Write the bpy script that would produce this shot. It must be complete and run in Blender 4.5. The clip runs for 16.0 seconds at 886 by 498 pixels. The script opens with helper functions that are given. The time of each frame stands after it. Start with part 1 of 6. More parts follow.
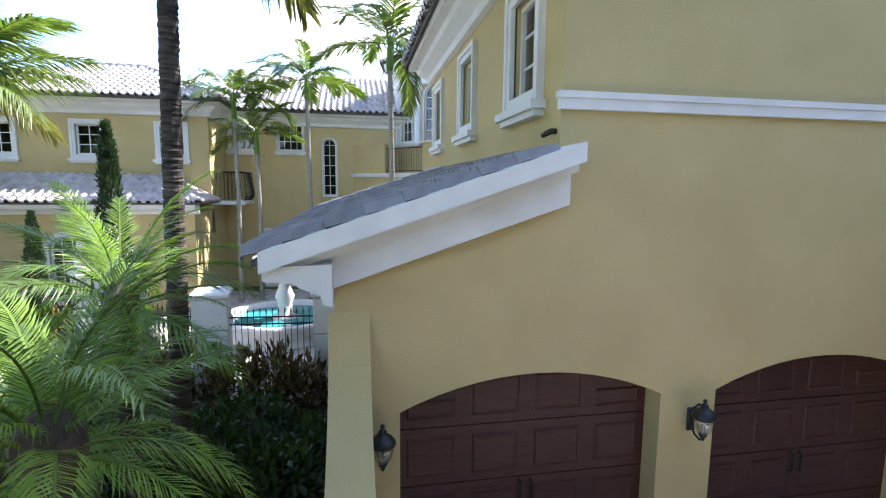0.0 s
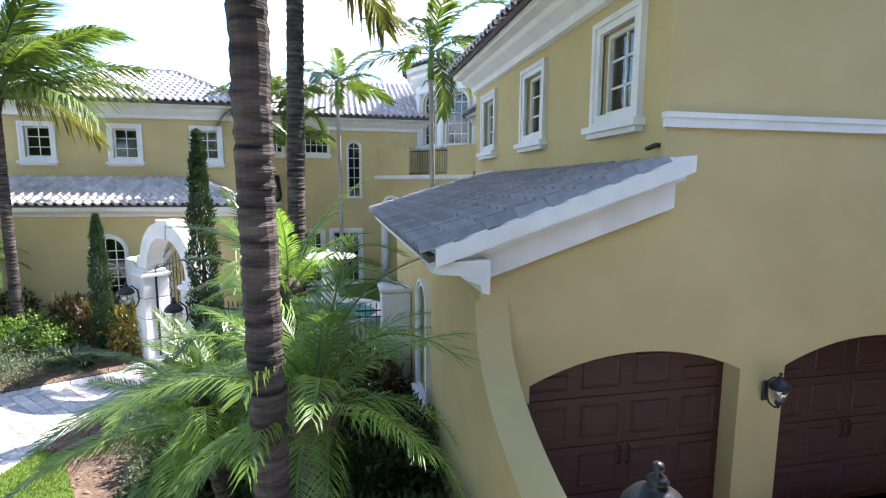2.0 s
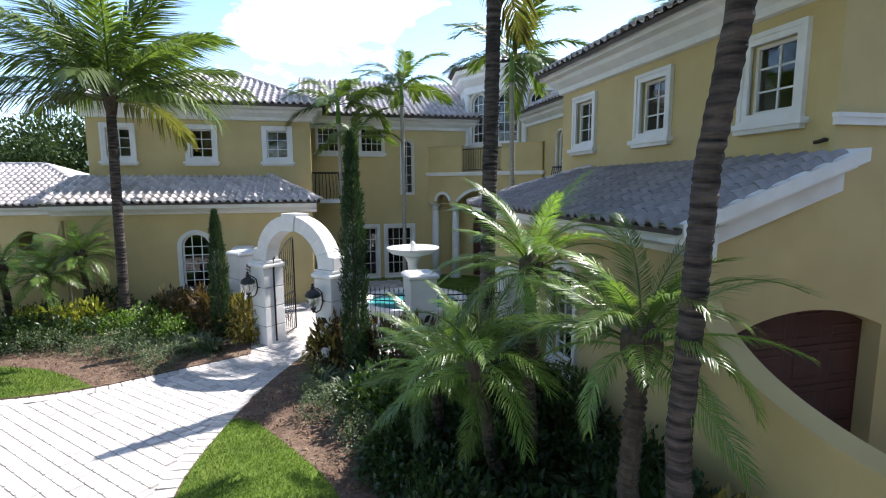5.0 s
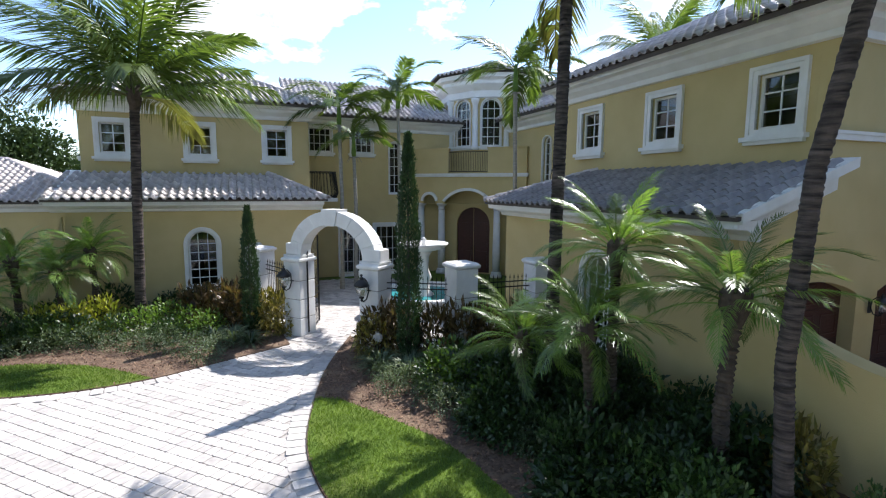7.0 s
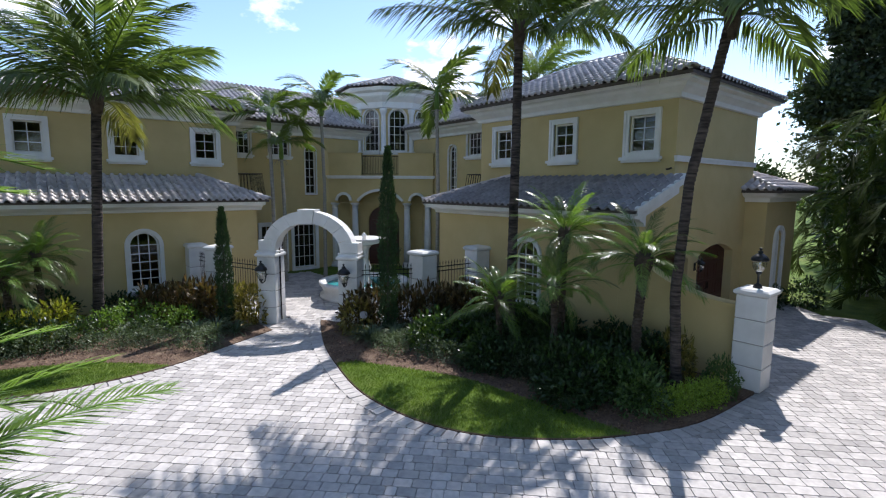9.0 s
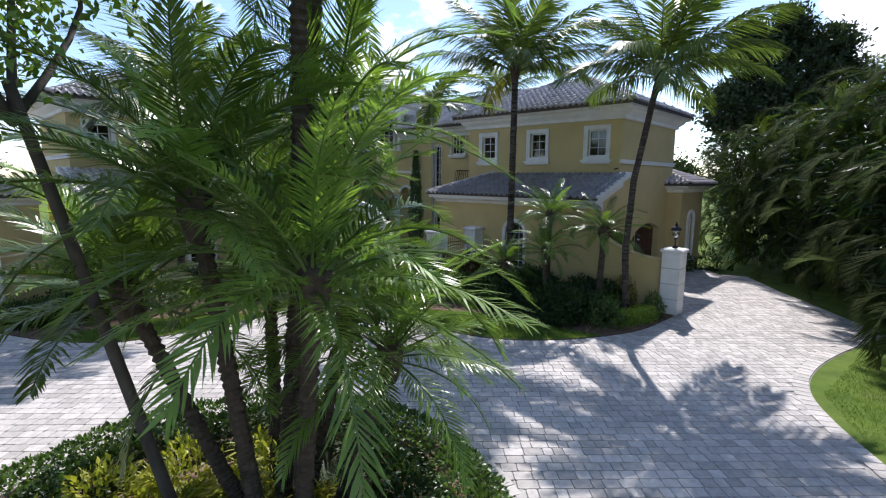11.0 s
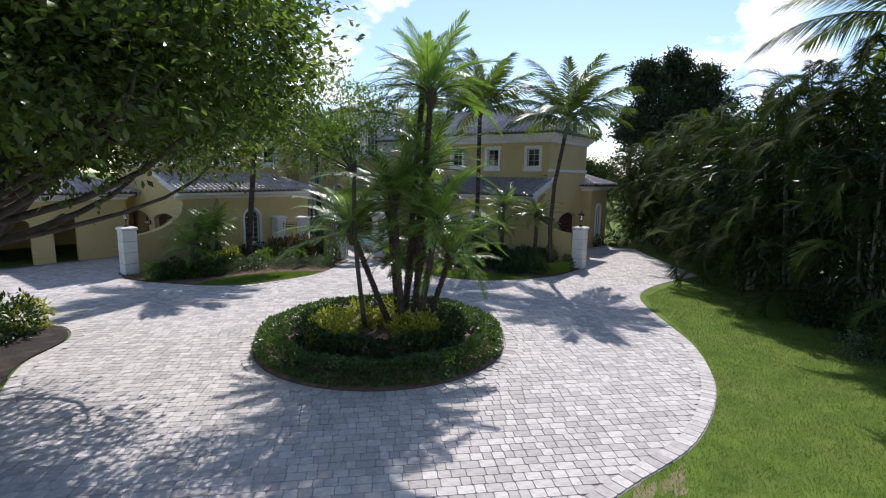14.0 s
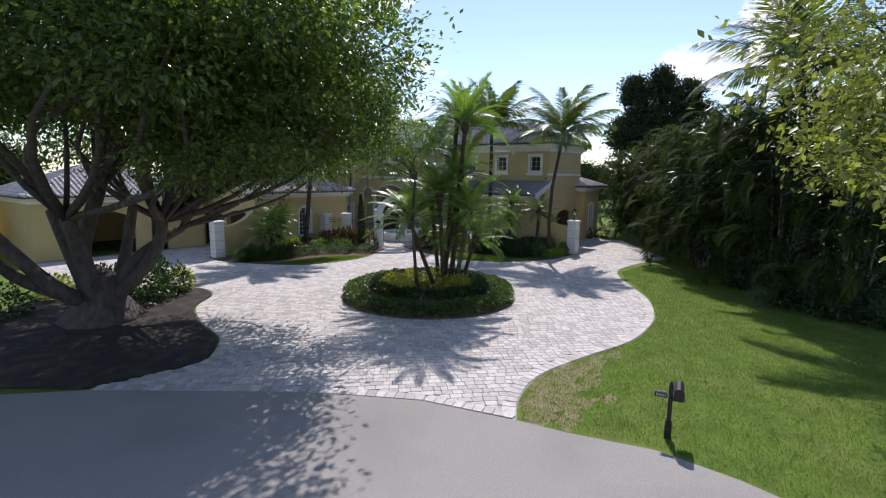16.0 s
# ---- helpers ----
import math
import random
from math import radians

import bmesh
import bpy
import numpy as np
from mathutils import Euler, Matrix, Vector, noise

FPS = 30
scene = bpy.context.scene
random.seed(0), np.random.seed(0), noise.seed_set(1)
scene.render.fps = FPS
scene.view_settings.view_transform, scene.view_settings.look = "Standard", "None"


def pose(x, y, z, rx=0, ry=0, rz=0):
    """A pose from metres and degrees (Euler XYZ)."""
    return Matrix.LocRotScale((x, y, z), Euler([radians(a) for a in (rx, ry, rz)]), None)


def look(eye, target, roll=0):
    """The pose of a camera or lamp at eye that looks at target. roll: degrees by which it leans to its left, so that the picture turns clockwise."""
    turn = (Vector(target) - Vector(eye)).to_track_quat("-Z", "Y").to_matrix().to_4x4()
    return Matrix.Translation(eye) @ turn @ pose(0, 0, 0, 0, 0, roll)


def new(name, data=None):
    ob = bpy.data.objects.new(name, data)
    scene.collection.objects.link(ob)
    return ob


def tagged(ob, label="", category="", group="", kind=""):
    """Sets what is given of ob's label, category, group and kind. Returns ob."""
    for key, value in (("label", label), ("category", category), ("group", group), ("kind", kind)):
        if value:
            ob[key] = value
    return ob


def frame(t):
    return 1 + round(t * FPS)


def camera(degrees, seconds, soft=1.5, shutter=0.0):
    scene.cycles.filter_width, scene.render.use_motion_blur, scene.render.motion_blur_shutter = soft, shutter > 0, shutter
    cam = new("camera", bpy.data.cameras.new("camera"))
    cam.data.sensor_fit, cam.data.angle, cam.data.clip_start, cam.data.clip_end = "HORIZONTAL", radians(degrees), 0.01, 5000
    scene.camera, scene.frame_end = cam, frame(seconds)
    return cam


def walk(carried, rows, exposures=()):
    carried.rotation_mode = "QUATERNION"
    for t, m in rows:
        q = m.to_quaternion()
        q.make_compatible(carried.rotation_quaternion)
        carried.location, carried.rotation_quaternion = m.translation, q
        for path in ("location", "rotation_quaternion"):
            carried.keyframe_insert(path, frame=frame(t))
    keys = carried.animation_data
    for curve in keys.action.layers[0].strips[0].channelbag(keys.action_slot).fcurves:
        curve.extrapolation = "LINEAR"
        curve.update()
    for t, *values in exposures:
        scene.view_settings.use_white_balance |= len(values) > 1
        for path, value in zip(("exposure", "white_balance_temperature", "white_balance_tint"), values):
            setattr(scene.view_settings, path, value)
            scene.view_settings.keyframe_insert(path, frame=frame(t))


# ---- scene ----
cam = camera(84.3, 16.0, soft=1.15)
PATH = [
    (0, (-0.364, 0.985, 4.336), (-0.008, 2.936, 4.083), 0.5),
    (0.5, (-0.732, 0.83, 4.334), (-0.363, 2.779, 4.077), 0.3),
    (1, (-1.132, 0.685, 4.343), (-0.723, 2.625, 4.081), 0.3),
    (1.5, (-1.555, 0.565, 4.374), (-1.142, 2.505, 4.113), 0.2),
    (2, (-1.973, 0.507, 4.4), (-1.567, 2.449, 4.146), 0.3),
    (2.5, (-2.396, 0.449, 4.411), (-1.991, 2.39, 4.152), 0.3),
    (3, (-2.878, 0.361, 4.392), (-2.466, 2.301, 4.132), 0.1),
    (3.5, (-3.26, 0.292, 4.352), (-2.851, 2.233, 4.094), 0.2),
    (4, (-3.756, 0.21, 4.309), (-3.352, 2.152, 4.053), 0.2),
    (4.5, (-4.485, 0.147, 4.299), (-4.065, 2.085, 4.041), -0.1),
    (7, (-8.051, -0.217, 4.169), (-7.313, 1.626, 3.922), 0.3),
    (7.5, (-9.05, -0.419, 4.209), (-8.241, 1.393, 3.958), 0.2),
    (8, (-10.023, -0.687, 4.268), (-8.98, 0.999, 4.01), 0.3),
    (8.5, (-11.156, -0.947, 4.318), (-9.979, 0.65, 4.06), 0.3),
    (9, (-12.258, -1.187, 4.304), (-10.996, 0.344, 4.052), 0.4),
    (11.5, (-18.795, -3.523, 4.468), (-17.338, -2.185, 4.173), 0.6),
    (12, (-20.229, -4.111, 4.53), (-18.762, -2.784, 4.231), 0.7),
    (12.5, (-21.737, -4.772, 4.609), (-20.261, -3.456, 4.309), 0.8),
    (13, (-22.673, -5.683, 4.745), (-21.085, -4.506, 4.439), 1.0),
    (13.5, (-24.096, -6.427, 4.796), (-22.481, -5.286, 4.491), 1.1),
    (14, (-25.423, -7.118, 4.792), (-23.839, -5.934, 4.492), 0.9),
    (14.5, (-26.807, -7.82, 4.817), (-25.235, -6.621, 4.518), 0.8),
    (15, (-28.235, -8.542, 4.874), (-26.67, -7.335, 4.571), 0.7),
    (15.5, (-29.683, -9.243, 4.929), (-28.096, -8.063, 4.63), 0.8),
    (16, (-31.002, -9.978, 4.944), (-29.426, -8.783, 4.649), 0.7),
]
walk(cam, [(t, look(eye, target, roll)) for t, eye, target, roll in PATH],
     [(0.0, 2.08, 6100, 17), (2.5, 2.06, 6100, 17), (3.5, 1.9, 6100, 17), (4.7, 1.4, 6150, 15), (7.0, 1.18, 6080, 14), (8.0, 0.93, 6080, 15), (9.0, 0.66, 5930, 15), (11.5, 0.66, 6050, 16), (12.5, 0.5, 6050, 16), (16.0, 0.38, 6180, 19)])


# ---------------------------------------------------------------- light
world = bpy.data.worlds.new("world")
scene.world = world
world.use_nodes = True
wn, wl = world.node_tree.nodes, world.node_tree.links
wbg = wn["Background"]
wsky = wn.new("ShaderNodeTexSky")
wsky.sky_type, wsky.sun_disc = "NISHITA", False
SUN_EL, SUN_AZ = 49.0, 26.5          # degrees; azimuth counted from +x towards +y
wsky.sun_elevation, wsky.sun_rotation = radians(SUN_EL), radians(90 - SUN_AZ)
wsky.air_density, wsky.dust_density, wsky.ozone_density = 1.0, 0.25, 1.6
wtc = wn.new("ShaderNodeTexCoord")
wmap = wn.new("ShaderNodeMapping")
wmap.inputs["Scale"].default_value = (2.6, 2.6, 4.6)
wmap.inputs["Location"].default_value = (0.35, 0.1, 0.0)
wno = wn.new("ShaderNodeTexNoise")
wno.inputs["Scale"].default_value, wno.inputs["Detail"].default_value, wno.inputs["Roughness"].default_value = 1.7, 9, 0.56
wr = wn.new("ShaderNodeValToRGB")
wr.color_ramp.elements[0].position, wr.color_ramp.elements[1].position = 0.575, 0.64
wmix = wn.new("ShaderNodeMixRGB")
wmix.inputs["Color2"].default_value = (7.6, 7.8, 8.2, 1)
wl.new(wtc.outputs["Generated"], wmap.inputs["Vector"])
wl.new(wmap.outputs["Vector"], wno.inputs["Vector"])
wl.new(wno.outputs["Fac"], wr.inputs["Fac"])
wl.new(wr.outputs["Color"], wmix.inputs["Fac"])
wl.new(wsky.outputs["Color"], wmix.inputs["Color1"])
wl.new(wmix.outputs["Color"], wbg.inputs["Color"])
wbg.inputs["Strength"].default_value = 0.13

sun = new("sun", bpy.data.lights.new("sun", "SUN"))
sun.data.energy, sun.data.angle, sun.data.color = 4.2, radians(0.53), (1.0, 0.95, 0.86)
_e, _a = radians(SUN_EL), radians(SUN_AZ)
sun.matrix_world = look((40 * math.cos(_a), 40 * math.sin(_a), 40 * math.tan(_e)), (0, 0, 0))


# ---------------------------------------------------------------- materials
def mat(name, base, other=None, scale=6.0, rough=0.75, bump=0.25, bump_scale=60.0, metal=0.0, spec=0.4,
        stain=None, stain_scale=0.7, stain_amount=0.35, vary=0.0, island=False, stretch=(1, 1, 1), trans=0.0, detail=6):
    """A procedural surface: two-scale colour variation, wear and fine relief."""
    m = bpy.data.materials.new(name)
    m.use_nodes = True
    n, l = m.node_tree.nodes, m.node_tree.links
    b = n["Principled BSDF"]
    b.inputs["Roughness"].default_value, b.inputs["Metallic"].default_value = rough, metal
    b.inputs["Specular IOR Level"].default_value = spec
    tc, mp = n.new("ShaderNodeTexCoord"), n.new("ShaderNodeMapping")
    mp.inputs["Scale"].default_value = stretch
    l.new(tc.outputs["Object"], mp.inputs["Vector"])
    no = n.new("ShaderNodeTexNoise")
    no.inputs["Scale"].default_value, no.inputs["Detail"].default_value = scale, detail
    l.new(mp.outputs["Vector"], no.inputs["Vector"])
    mx = n.new("ShaderNodeMixRGB")
    mx.inputs["Color1"].default_value = (*base, 1)
    mx.inputs["Color2"].default_value = (*(other or [c * 0.8 for c in base]), 1)
    rp = n.new("ShaderNodeValToRGB")
    rp.color_ramp.elements[0].position, rp.color_ramp.elements[1].position = 0.35, 0.68
    l.new(no.outputs["Fac"], rp.inputs["Fac"])
    l.new(rp.outputs["Color"], mx.inputs["Fac"])
    col = mx.outputs["Color"]
    if stain:
        n2 = n.new("ShaderNodeTexNoise")
        n2.inputs["Scale"].default_value, n2.inputs["Detail"].default_value = stain_scale, 4
        l.new(tc.outputs["Object"], n2.inputs["Vector"])
        r2 = n.new("ShaderNodeValToRGB")
        r2.color_ramp.elements[0].position, r2.color_ramp.elements[1].position = 0.48, 0.75
        l.new(n2.outputs["Fac"], r2.inputs["Fac"])
        mu = n.new("ShaderNodeMath")
        mu.operation = "MULTIPLY"
        mu.inputs[1].default_value = stain_amount
        l.new(r2.outputs["Color"], mu.inputs[0])
        m2 = n.new("ShaderNodeMixRGB")
        m2.inputs["Color2"].default_value = (*stain, 1)
        l.new(mu.outputs[0], m2.inputs["Fac"])
        l.new(col, m2.inputs["Color1"])
        col = m2.outputs["Color"]
    if vary:
        hs = n.new("ShaderNodeHueSaturation")
        mr = n.new("ShaderNodeMapRange")
        mr.inputs["To Min"].default_value, mr.inputs["To Max"].default_value = 1 - vary, 1 + vary
        if island:
            src = n.new("ShaderNodeNewGeometry").outputs["Random Per Island"]
        else:
            src = n.new("ShaderNodeObjectInfo").outputs["Random"]
        l.new(src, mr.inputs["Value"])
        l.new(mr.outputs["Result"], hs.inputs["Value"])
        l.new(col, hs.inputs["Color"])
        col = hs.outputs["Color"]
    l.new(col, b.inputs["Base Color"])
    if bump:
        n3, bp = n.new("ShaderNodeTexNoise"), n.new("ShaderNodeBump")
        n3.inputs["Scale"].default_value, n3.inputs["Detail"].default_value = bump_scale, 3
        bp.inputs["Strength"].default_value, bp.inputs["Distance"].default_value = bump, 0.02
        l.new(mp.outputs["Vector"], n3.inputs["Vector"])
        l.new(n3.outputs["Fac"], bp.inputs["Height"])
        l.new(bp.outputs["Normal"], b.inputs["Normal"])
    if trans:
        tr, ms = n.new("ShaderNodeBsdfTranslucent"), n.new("ShaderNodeMixShader")
        ms.inputs["Fac"].default_value = trans
        hb = n.new("ShaderNodeMixRGB")
        hb.blend_type = "MULTIPLY"
        hb.inputs["Fac"].default_value = 1
        hb.inputs["Color2"].default_value = (1.6, 1.7, 0.7, 1)
        l.new(col, hb.inputs["Color1"])
        l.new(hb.outputs["Color"], tr.inputs["Color"])
        l.new(b.outputs["BSDF"], ms.inputs[1])
        l.new(tr.outputs["BSDF"], ms.inputs[2])
        l.new(ms.outputs["Shader"], n["Material Output"].inputs["Surface"])
    return m


STUCCO = mat("stucco", (0.575, 0.46, 0.225), (0.53, 0.42, 0.20), 1.4, 0.9, 0.35, 90, stain=(0.44, 0.33, 0.15), stain_scale=0.5, stain_amount=0.3, spec=0.2)
WHITE = mat("white_trim", (0.80, 0.79, 0.76), (0.73, 0.72, 0.68), 3.0, 0.8, 0.2, 70, stain=(0.55, 0.52, 0.46), stain_scale=1.2, stain_amount=0.3, spec=0.25)
STONE = mat("cast_stone", (0.74, 0.73, 0.71), (0.66, 0.65, 0.63), 2.5, 0.85, 0.3, 45, stain=(0.45, 0.43, 0.40), stain_scale=1.6, stain_amount=0.35, spec=0.2, vary=0.05)
# darker, bluer copy of the clay tile: shade of the east lean-to in colour
TILE_SHADED = mat("roof_tile", (0.31, 0.285, 0.29), (0.22, 0.205, 0.21), 5.0, 0.72, 0.3, 55, stain=(0.2, 0.175, 0.165), stain_scale=1.8, stain_amount=0.45, vary=0.18, spec=0.4)
# lighter copy of the same tile, raised for the sunlit roofs
TILES_SUNLIT = mat("roof_tile_field", (0.54, 0.475, 0.445), (0.42, 0.37, 0.345), 5.0, 0.46, 0.25, 55, stain=(0.2, 0.175, 0.16), stain_scale=0.8, stain_amount=0.4, vary=0.2, island=True, spec=0.6)
UNDER = mat("roof_underlay", (0.12, 0.10, 0.09), None, 5, 0.9, 0.1)
DOORWOOD = mat("stained_wood", (0.075, 0.024, 0.019), (0.05, 0.016, 0.013), 4.0, 0.42, 0.15, 25, stretch=(1, 1, 9), stain=(0.03, 0.012, 0.01), stain_amount=0.4)
IRON = mat("black_iron", (0.018, 0.017, 0.018), (0.03, 0.027, 0.025), 12, 0.45, 0.15, 90, metal=0.6)
PAVER = mat("paver", (0.53, 0.495, 0.46), (0.41, 0.38, 0.355), 9.0, 0.92, 0.15, 70, vary=0.2, spec=0.2, stain=(0.40, 0.37, 0.35), stain_scale=0.5, stain_amount=0.25)
PAVERS = mat("paver_field", (0.53, 0.495, 0.46), (0.41, 0.38, 0.355), 9.0, 0.92, 0.15, 70, vary=0.2, island=True, spec=0.2, stain=(0.40, 0.37, 0.35), stain_scale=0.3, stain_amount=0.25)
JOINT = mat("joint_sand", (0.40, 0.37, 0.34), (0.30, 0.275, 0.25), 20, 0.95, 0.3, 120)
ASPHALT = mat("asphalt", (0.33, 0.31, 0.285), (0.27, 0.255, 0.235), 30, 0.95, 0.5, 160, stain=(0.17, 0.16, 0.15), stain_scale=0.35, stain_amount=0.4, spec=0.2)
GRASS = mat("lawn", (0.125, 0.185, 0.03), (0.075, 0.125, 0.02), 1.6, 0.95, 0.8, 90, stain=(0.19, 0.185, 0.06), stain_scale=0.6, stain_amount=0.45, spec=0.15)
BLADE = mat("grass_blade", (0.155, 0.225, 0.036), (0.10, 0.16, 0.026), 2.0, 0.8, 0.0, vary=0.2, island=True, trans=0.3)
MULCH = mat("mulch", (0.16, 0.10, 0.065), (0.07, 0.042, 0.028), 22, 0.95, 0.9, 60, stain=(0.27, 0.20, 0.13), stain_scale=3.0, stain_amount=0.6)
DRY = mat("dry_grass", (0.25, 0.215, 0.13), (0.15, 0.165, 0.05), 4.0, 0.95, 0.9, 70, stain=(0.30, 0.24, 0.16), stain_scale=2.2, stain_amount=0.6, spec=0.1)
CHIP = mat("bark_chip", (0.24, 0.155, 0.10), (0.11, 0.065, 0.04), 9, 0.95, 0.2, vary=0.4, island=True)
TRUNK = mat("palm_bark", (0.125, 0.098, 0.083), (0.006, 0.0045, 0.004), 7.0, 0.95, 1.0, 22, stretch=(0.4, 0.4, 2.9), stain=(0.02, 0.015, 0.013), stain_scale=2.4, stain_amount=0.75)
# mulch base colour lowered to stand in for the fig crown's deep shade
SOIL = mat("shade_darkened_soil", (0.035, 0.026, 0.02), (0.018, 0.014, 0.011), 18, 0.95, 0.9, 50, stain=(0.12, 0.09, 0.06), stain_scale=2.0, stain_amount=0.5)
TRUNKD = mat("date_palm_bark", (0.10, 0.075, 0.055), (0.05, 0.036, 0.026), 10, 0.95, 0.8, 30)
TRUNKG = mat("smooth_palm_bark", (0.34, 0.31, 0.26), (0.24, 0.22, 0.18), 3.0, 0.85, 0.3, 40, stretch=(1, 1, 8))
BARK = mat("tree_bark", (0.105, 0.09, 0.076), (0.055, 0.046, 0.038), 6.0, 0.95, 0.7, 18, stretch=(1, 1, 0.4))
COCO = mat("coconut_frond", (0.125, 0.175, 0.042), (0.08, 0.12, 0.03), 3.0, 0.42, 0.0, vary=0.3, trans=0.34, spec=0.5)
COCOY = mat("old_frond", (0.165, 0.16, 0.05), (0.11, 0.11, 0.035), 3.0, 0.55, 0.0, vary=0.25, trans=0.34)
DATE = mat("date_frond", (0.175, 0.265, 0.062), (0.10, 0.165, 0.038), 3.0, 0.3, 0.0, vary=0.4, trans=0.38, spec=0.45)
ARECA = mat("areca_frond", (0.065, 0.09, 0.022), (0.028, 0.042, 0.012), 2.0, 0.8, 0.0, vary=0.5, trans=0.34, spec=0.05)
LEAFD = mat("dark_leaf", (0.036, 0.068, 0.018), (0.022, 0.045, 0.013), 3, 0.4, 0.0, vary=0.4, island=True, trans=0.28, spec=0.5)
LEAFF = mat("fig_leaf", (0.105, 0.155, 0.04), (0.06, 0.095, 0.026), 3, 0.32, 0.0, vary=0.5, island=True, trans=0.5, spec=0.5)
LEAFL = mat("light_leaf", (0.15, 0.235, 0.045), (0.09, 0.16, 0.03), 3, 0.45, 0.0, vary=0.35, island=True, trans=0.32)
HEDGEL = mat("hedge_leaf", (0.085, 0.145, 0.036), (0.05, 0.09, 0.024), 3, 0.38, 0.0, vary=0.4, island=True, trans=0.3, spec=0.5)
# lime-yellow leaf, its colour also brightened in place of a sun patch
LIME = mat("sun_brightened_lime_leaf", (0.27, 0.37, 0.06), (0.18, 0.27, 0.04), 3, 0.45, 0.0, vary=0.3, island=True, trans=0.36)
LEAFO = mat("olive_leaf", (0.20, 0.225, 0.05), (0.10, 0.12, 0.03), 3, 0.45, 0.0, vary=0.45, island=True, trans=0.35)
LEAFY = mat("yellow_leaf", (0.38, 0.36, 0.055), (0.20, 0.24, 0.035), 3, 0.45, 0.0, vary=0.35, island=True, trans=0.32)
CROTON = mat("croton_leaf", (0.13, 0.075, 0.035), (0.055, 0.05, 0.02), 5, 0.4, 0.0, vary=0.6, island=True, trans=0.25)
CROTONY = mat("golden_croton_leaf", (0.27, 0.21, 0.055), (0.10, 0.10, 0.025), 5, 0.4, 0.0, vary=0.6, island=True, trans=0.25)
GREYL = mat("silvery_leaf", (0.12, 0.155, 0.085), (0.075, 0.105, 0.055), 3, 0.55, 0.0, vary=0.35, island=True, trans=0.2)
CYP = mat("cypress_leaf", (0.045, 0.085, 0.03), (0.024, 0.05, 0.018), 6, 0.6, 0.0, vary=0.4, island=True, trans=0.15)
FARL = mat("far_leaf", (0.06, 0.085, 0.035), (0.035, 0.055, 0.022), 0.6, 0.9, 0.0, vary=0.35, island=True, trans=0.1, spec=0.05)
PINEL = mat("dark_needle", (0.045, 0.065, 0.03), (0.028, 0.042, 0.02), 1, 0.7, 0.0, vary=0.4, island=True, trans=0.15)
WATER = mat("pool_water", (0.03, 0.22, 0.24), (0.05, 0.30, 0.30), 2.0, 0.06, 0.3, 9)
# dark brown that stands in for the shade of unlit rooms
DARKIN = mat("unlit_interior", (0.10, 0.085, 0.07), None, 2, 0.9, 0.0)
CURTAIN = mat("blind", (0.45, 0.42, 0.36), None, 2, 0.9, 0.0)
BRONZE = mat("bronze", (0.05, 0.04, 0.032), (0.08, 0.06, 0.045), 9, 0.4, 0.2, 60, metal=0.8)
BLACKP = mat("black_paint", (0.012, 0.012, 0.013), (0.02, 0.02, 0.02), 8, 0.4, 0.1, 60)
GREYP = mat("grey_plate", (0.35, 0.35, 0.36), None, 8, 0.5, 0.0)
TAN = mat("terracotta", (0.30, 0.22, 0.14), (0.22, 0.15, 0.09), 6, 0.8, 0.3)

GLASS = bpy.data.materials.new("window_glass")
GLASS.use_nodes = True
_b = GLASS.node_tree.nodes["Principled BSDF"]
_b.inputs["Base Color"].default_value = (0.5, 0.53, 0.53, 1)
_b.inputs["Transmission Weight"].default_value, _b.inputs["Roughness"].default_value, _b.inputs["IOR"].default_value = 1.0, 0.01, 1.5


LAMPGLASS = bpy.data.materials.new("lantern_glass")
LAMPGLASS.use_nodes = True
_n, _l = LAMPGLASS.node_tree.nodes, LAMPGLASS.node_tree.links
_t, _g, _m = _n.new("ShaderNodeBsdfTransparent"), _n.new("ShaderNodeBsdfGlossy"), _n.new("ShaderNodeMixShader")
_t.inputs["Color"].default_value, _g.inputs["Roughness"].default_value, _m.inputs["Fac"].default_value = (0.95, 0.95, 0.94, 1), 0.08, 0.16
_l.new(_t.outputs[0], _m.inputs[1])
_l.new(_g.outputs[0], _m.inputs[2])
_l.new(_m.outputs[0], _n["Material Output"].inputs["Surface"])


# ---------------------------------------------------------------- builders
def thing(name, at=(0, 0, 0), label="", category="", group="", kind=""):
    ob = new(name)
    ob.location = at
    ob.empty_display_size = 0.2
    return tagged(ob, label, category, group, kind)


def mesh_of(bm, name, smooth=False, fix=True):
    if fix:
        bmesh.ops.recalc_face_normals(bm, faces=bm.faces)
    me = bpy.data.meshes.new(name)
    bm.to_mesh(me)
    bm.free()
    if smooth:
        me.polygons.foreach_set("use_smooth", [True] * len(me.polygons))
    return me


def part(name, bm, material, parent=None, label="", smooth=False, fix=True):
    """Links a bmesh, in world coordinates, as one mesh object, under a thing or a part."""
    me = bm if isinstance(bm, bpy.types.Mesh) else mesh_of(bm, name, smooth, fix)
    if material and not me.materials:
        me.materials.append(material)
    ob = new(name, me)
    if parent is not None:
        ob.parent = parent
        off = parent.location.copy()
        if parent.parent is not None:
            off = off + parent.parent.location
        ob.location = -off
    return tagged(ob, label)


def solid(name, bm, material, label="", category="", kind="structure", smooth=False):
    return tagged(part(name, bm, material, None, "", smooth), label, category, "", kind)


class Frame:
    """A plan frame: a along, b into, z up."""
    def __init__(self, ox, oy, ea, eb):
        self.o, self.ea, self.eb = Vector((ox, oy, 0)), Vector((*ea, 0)), Vector((*eb, 0))

    def __call__(self, a, b, z=0.0):
        return self.o + self.ea * a + self.eb * b + Vector((0, 0, z))


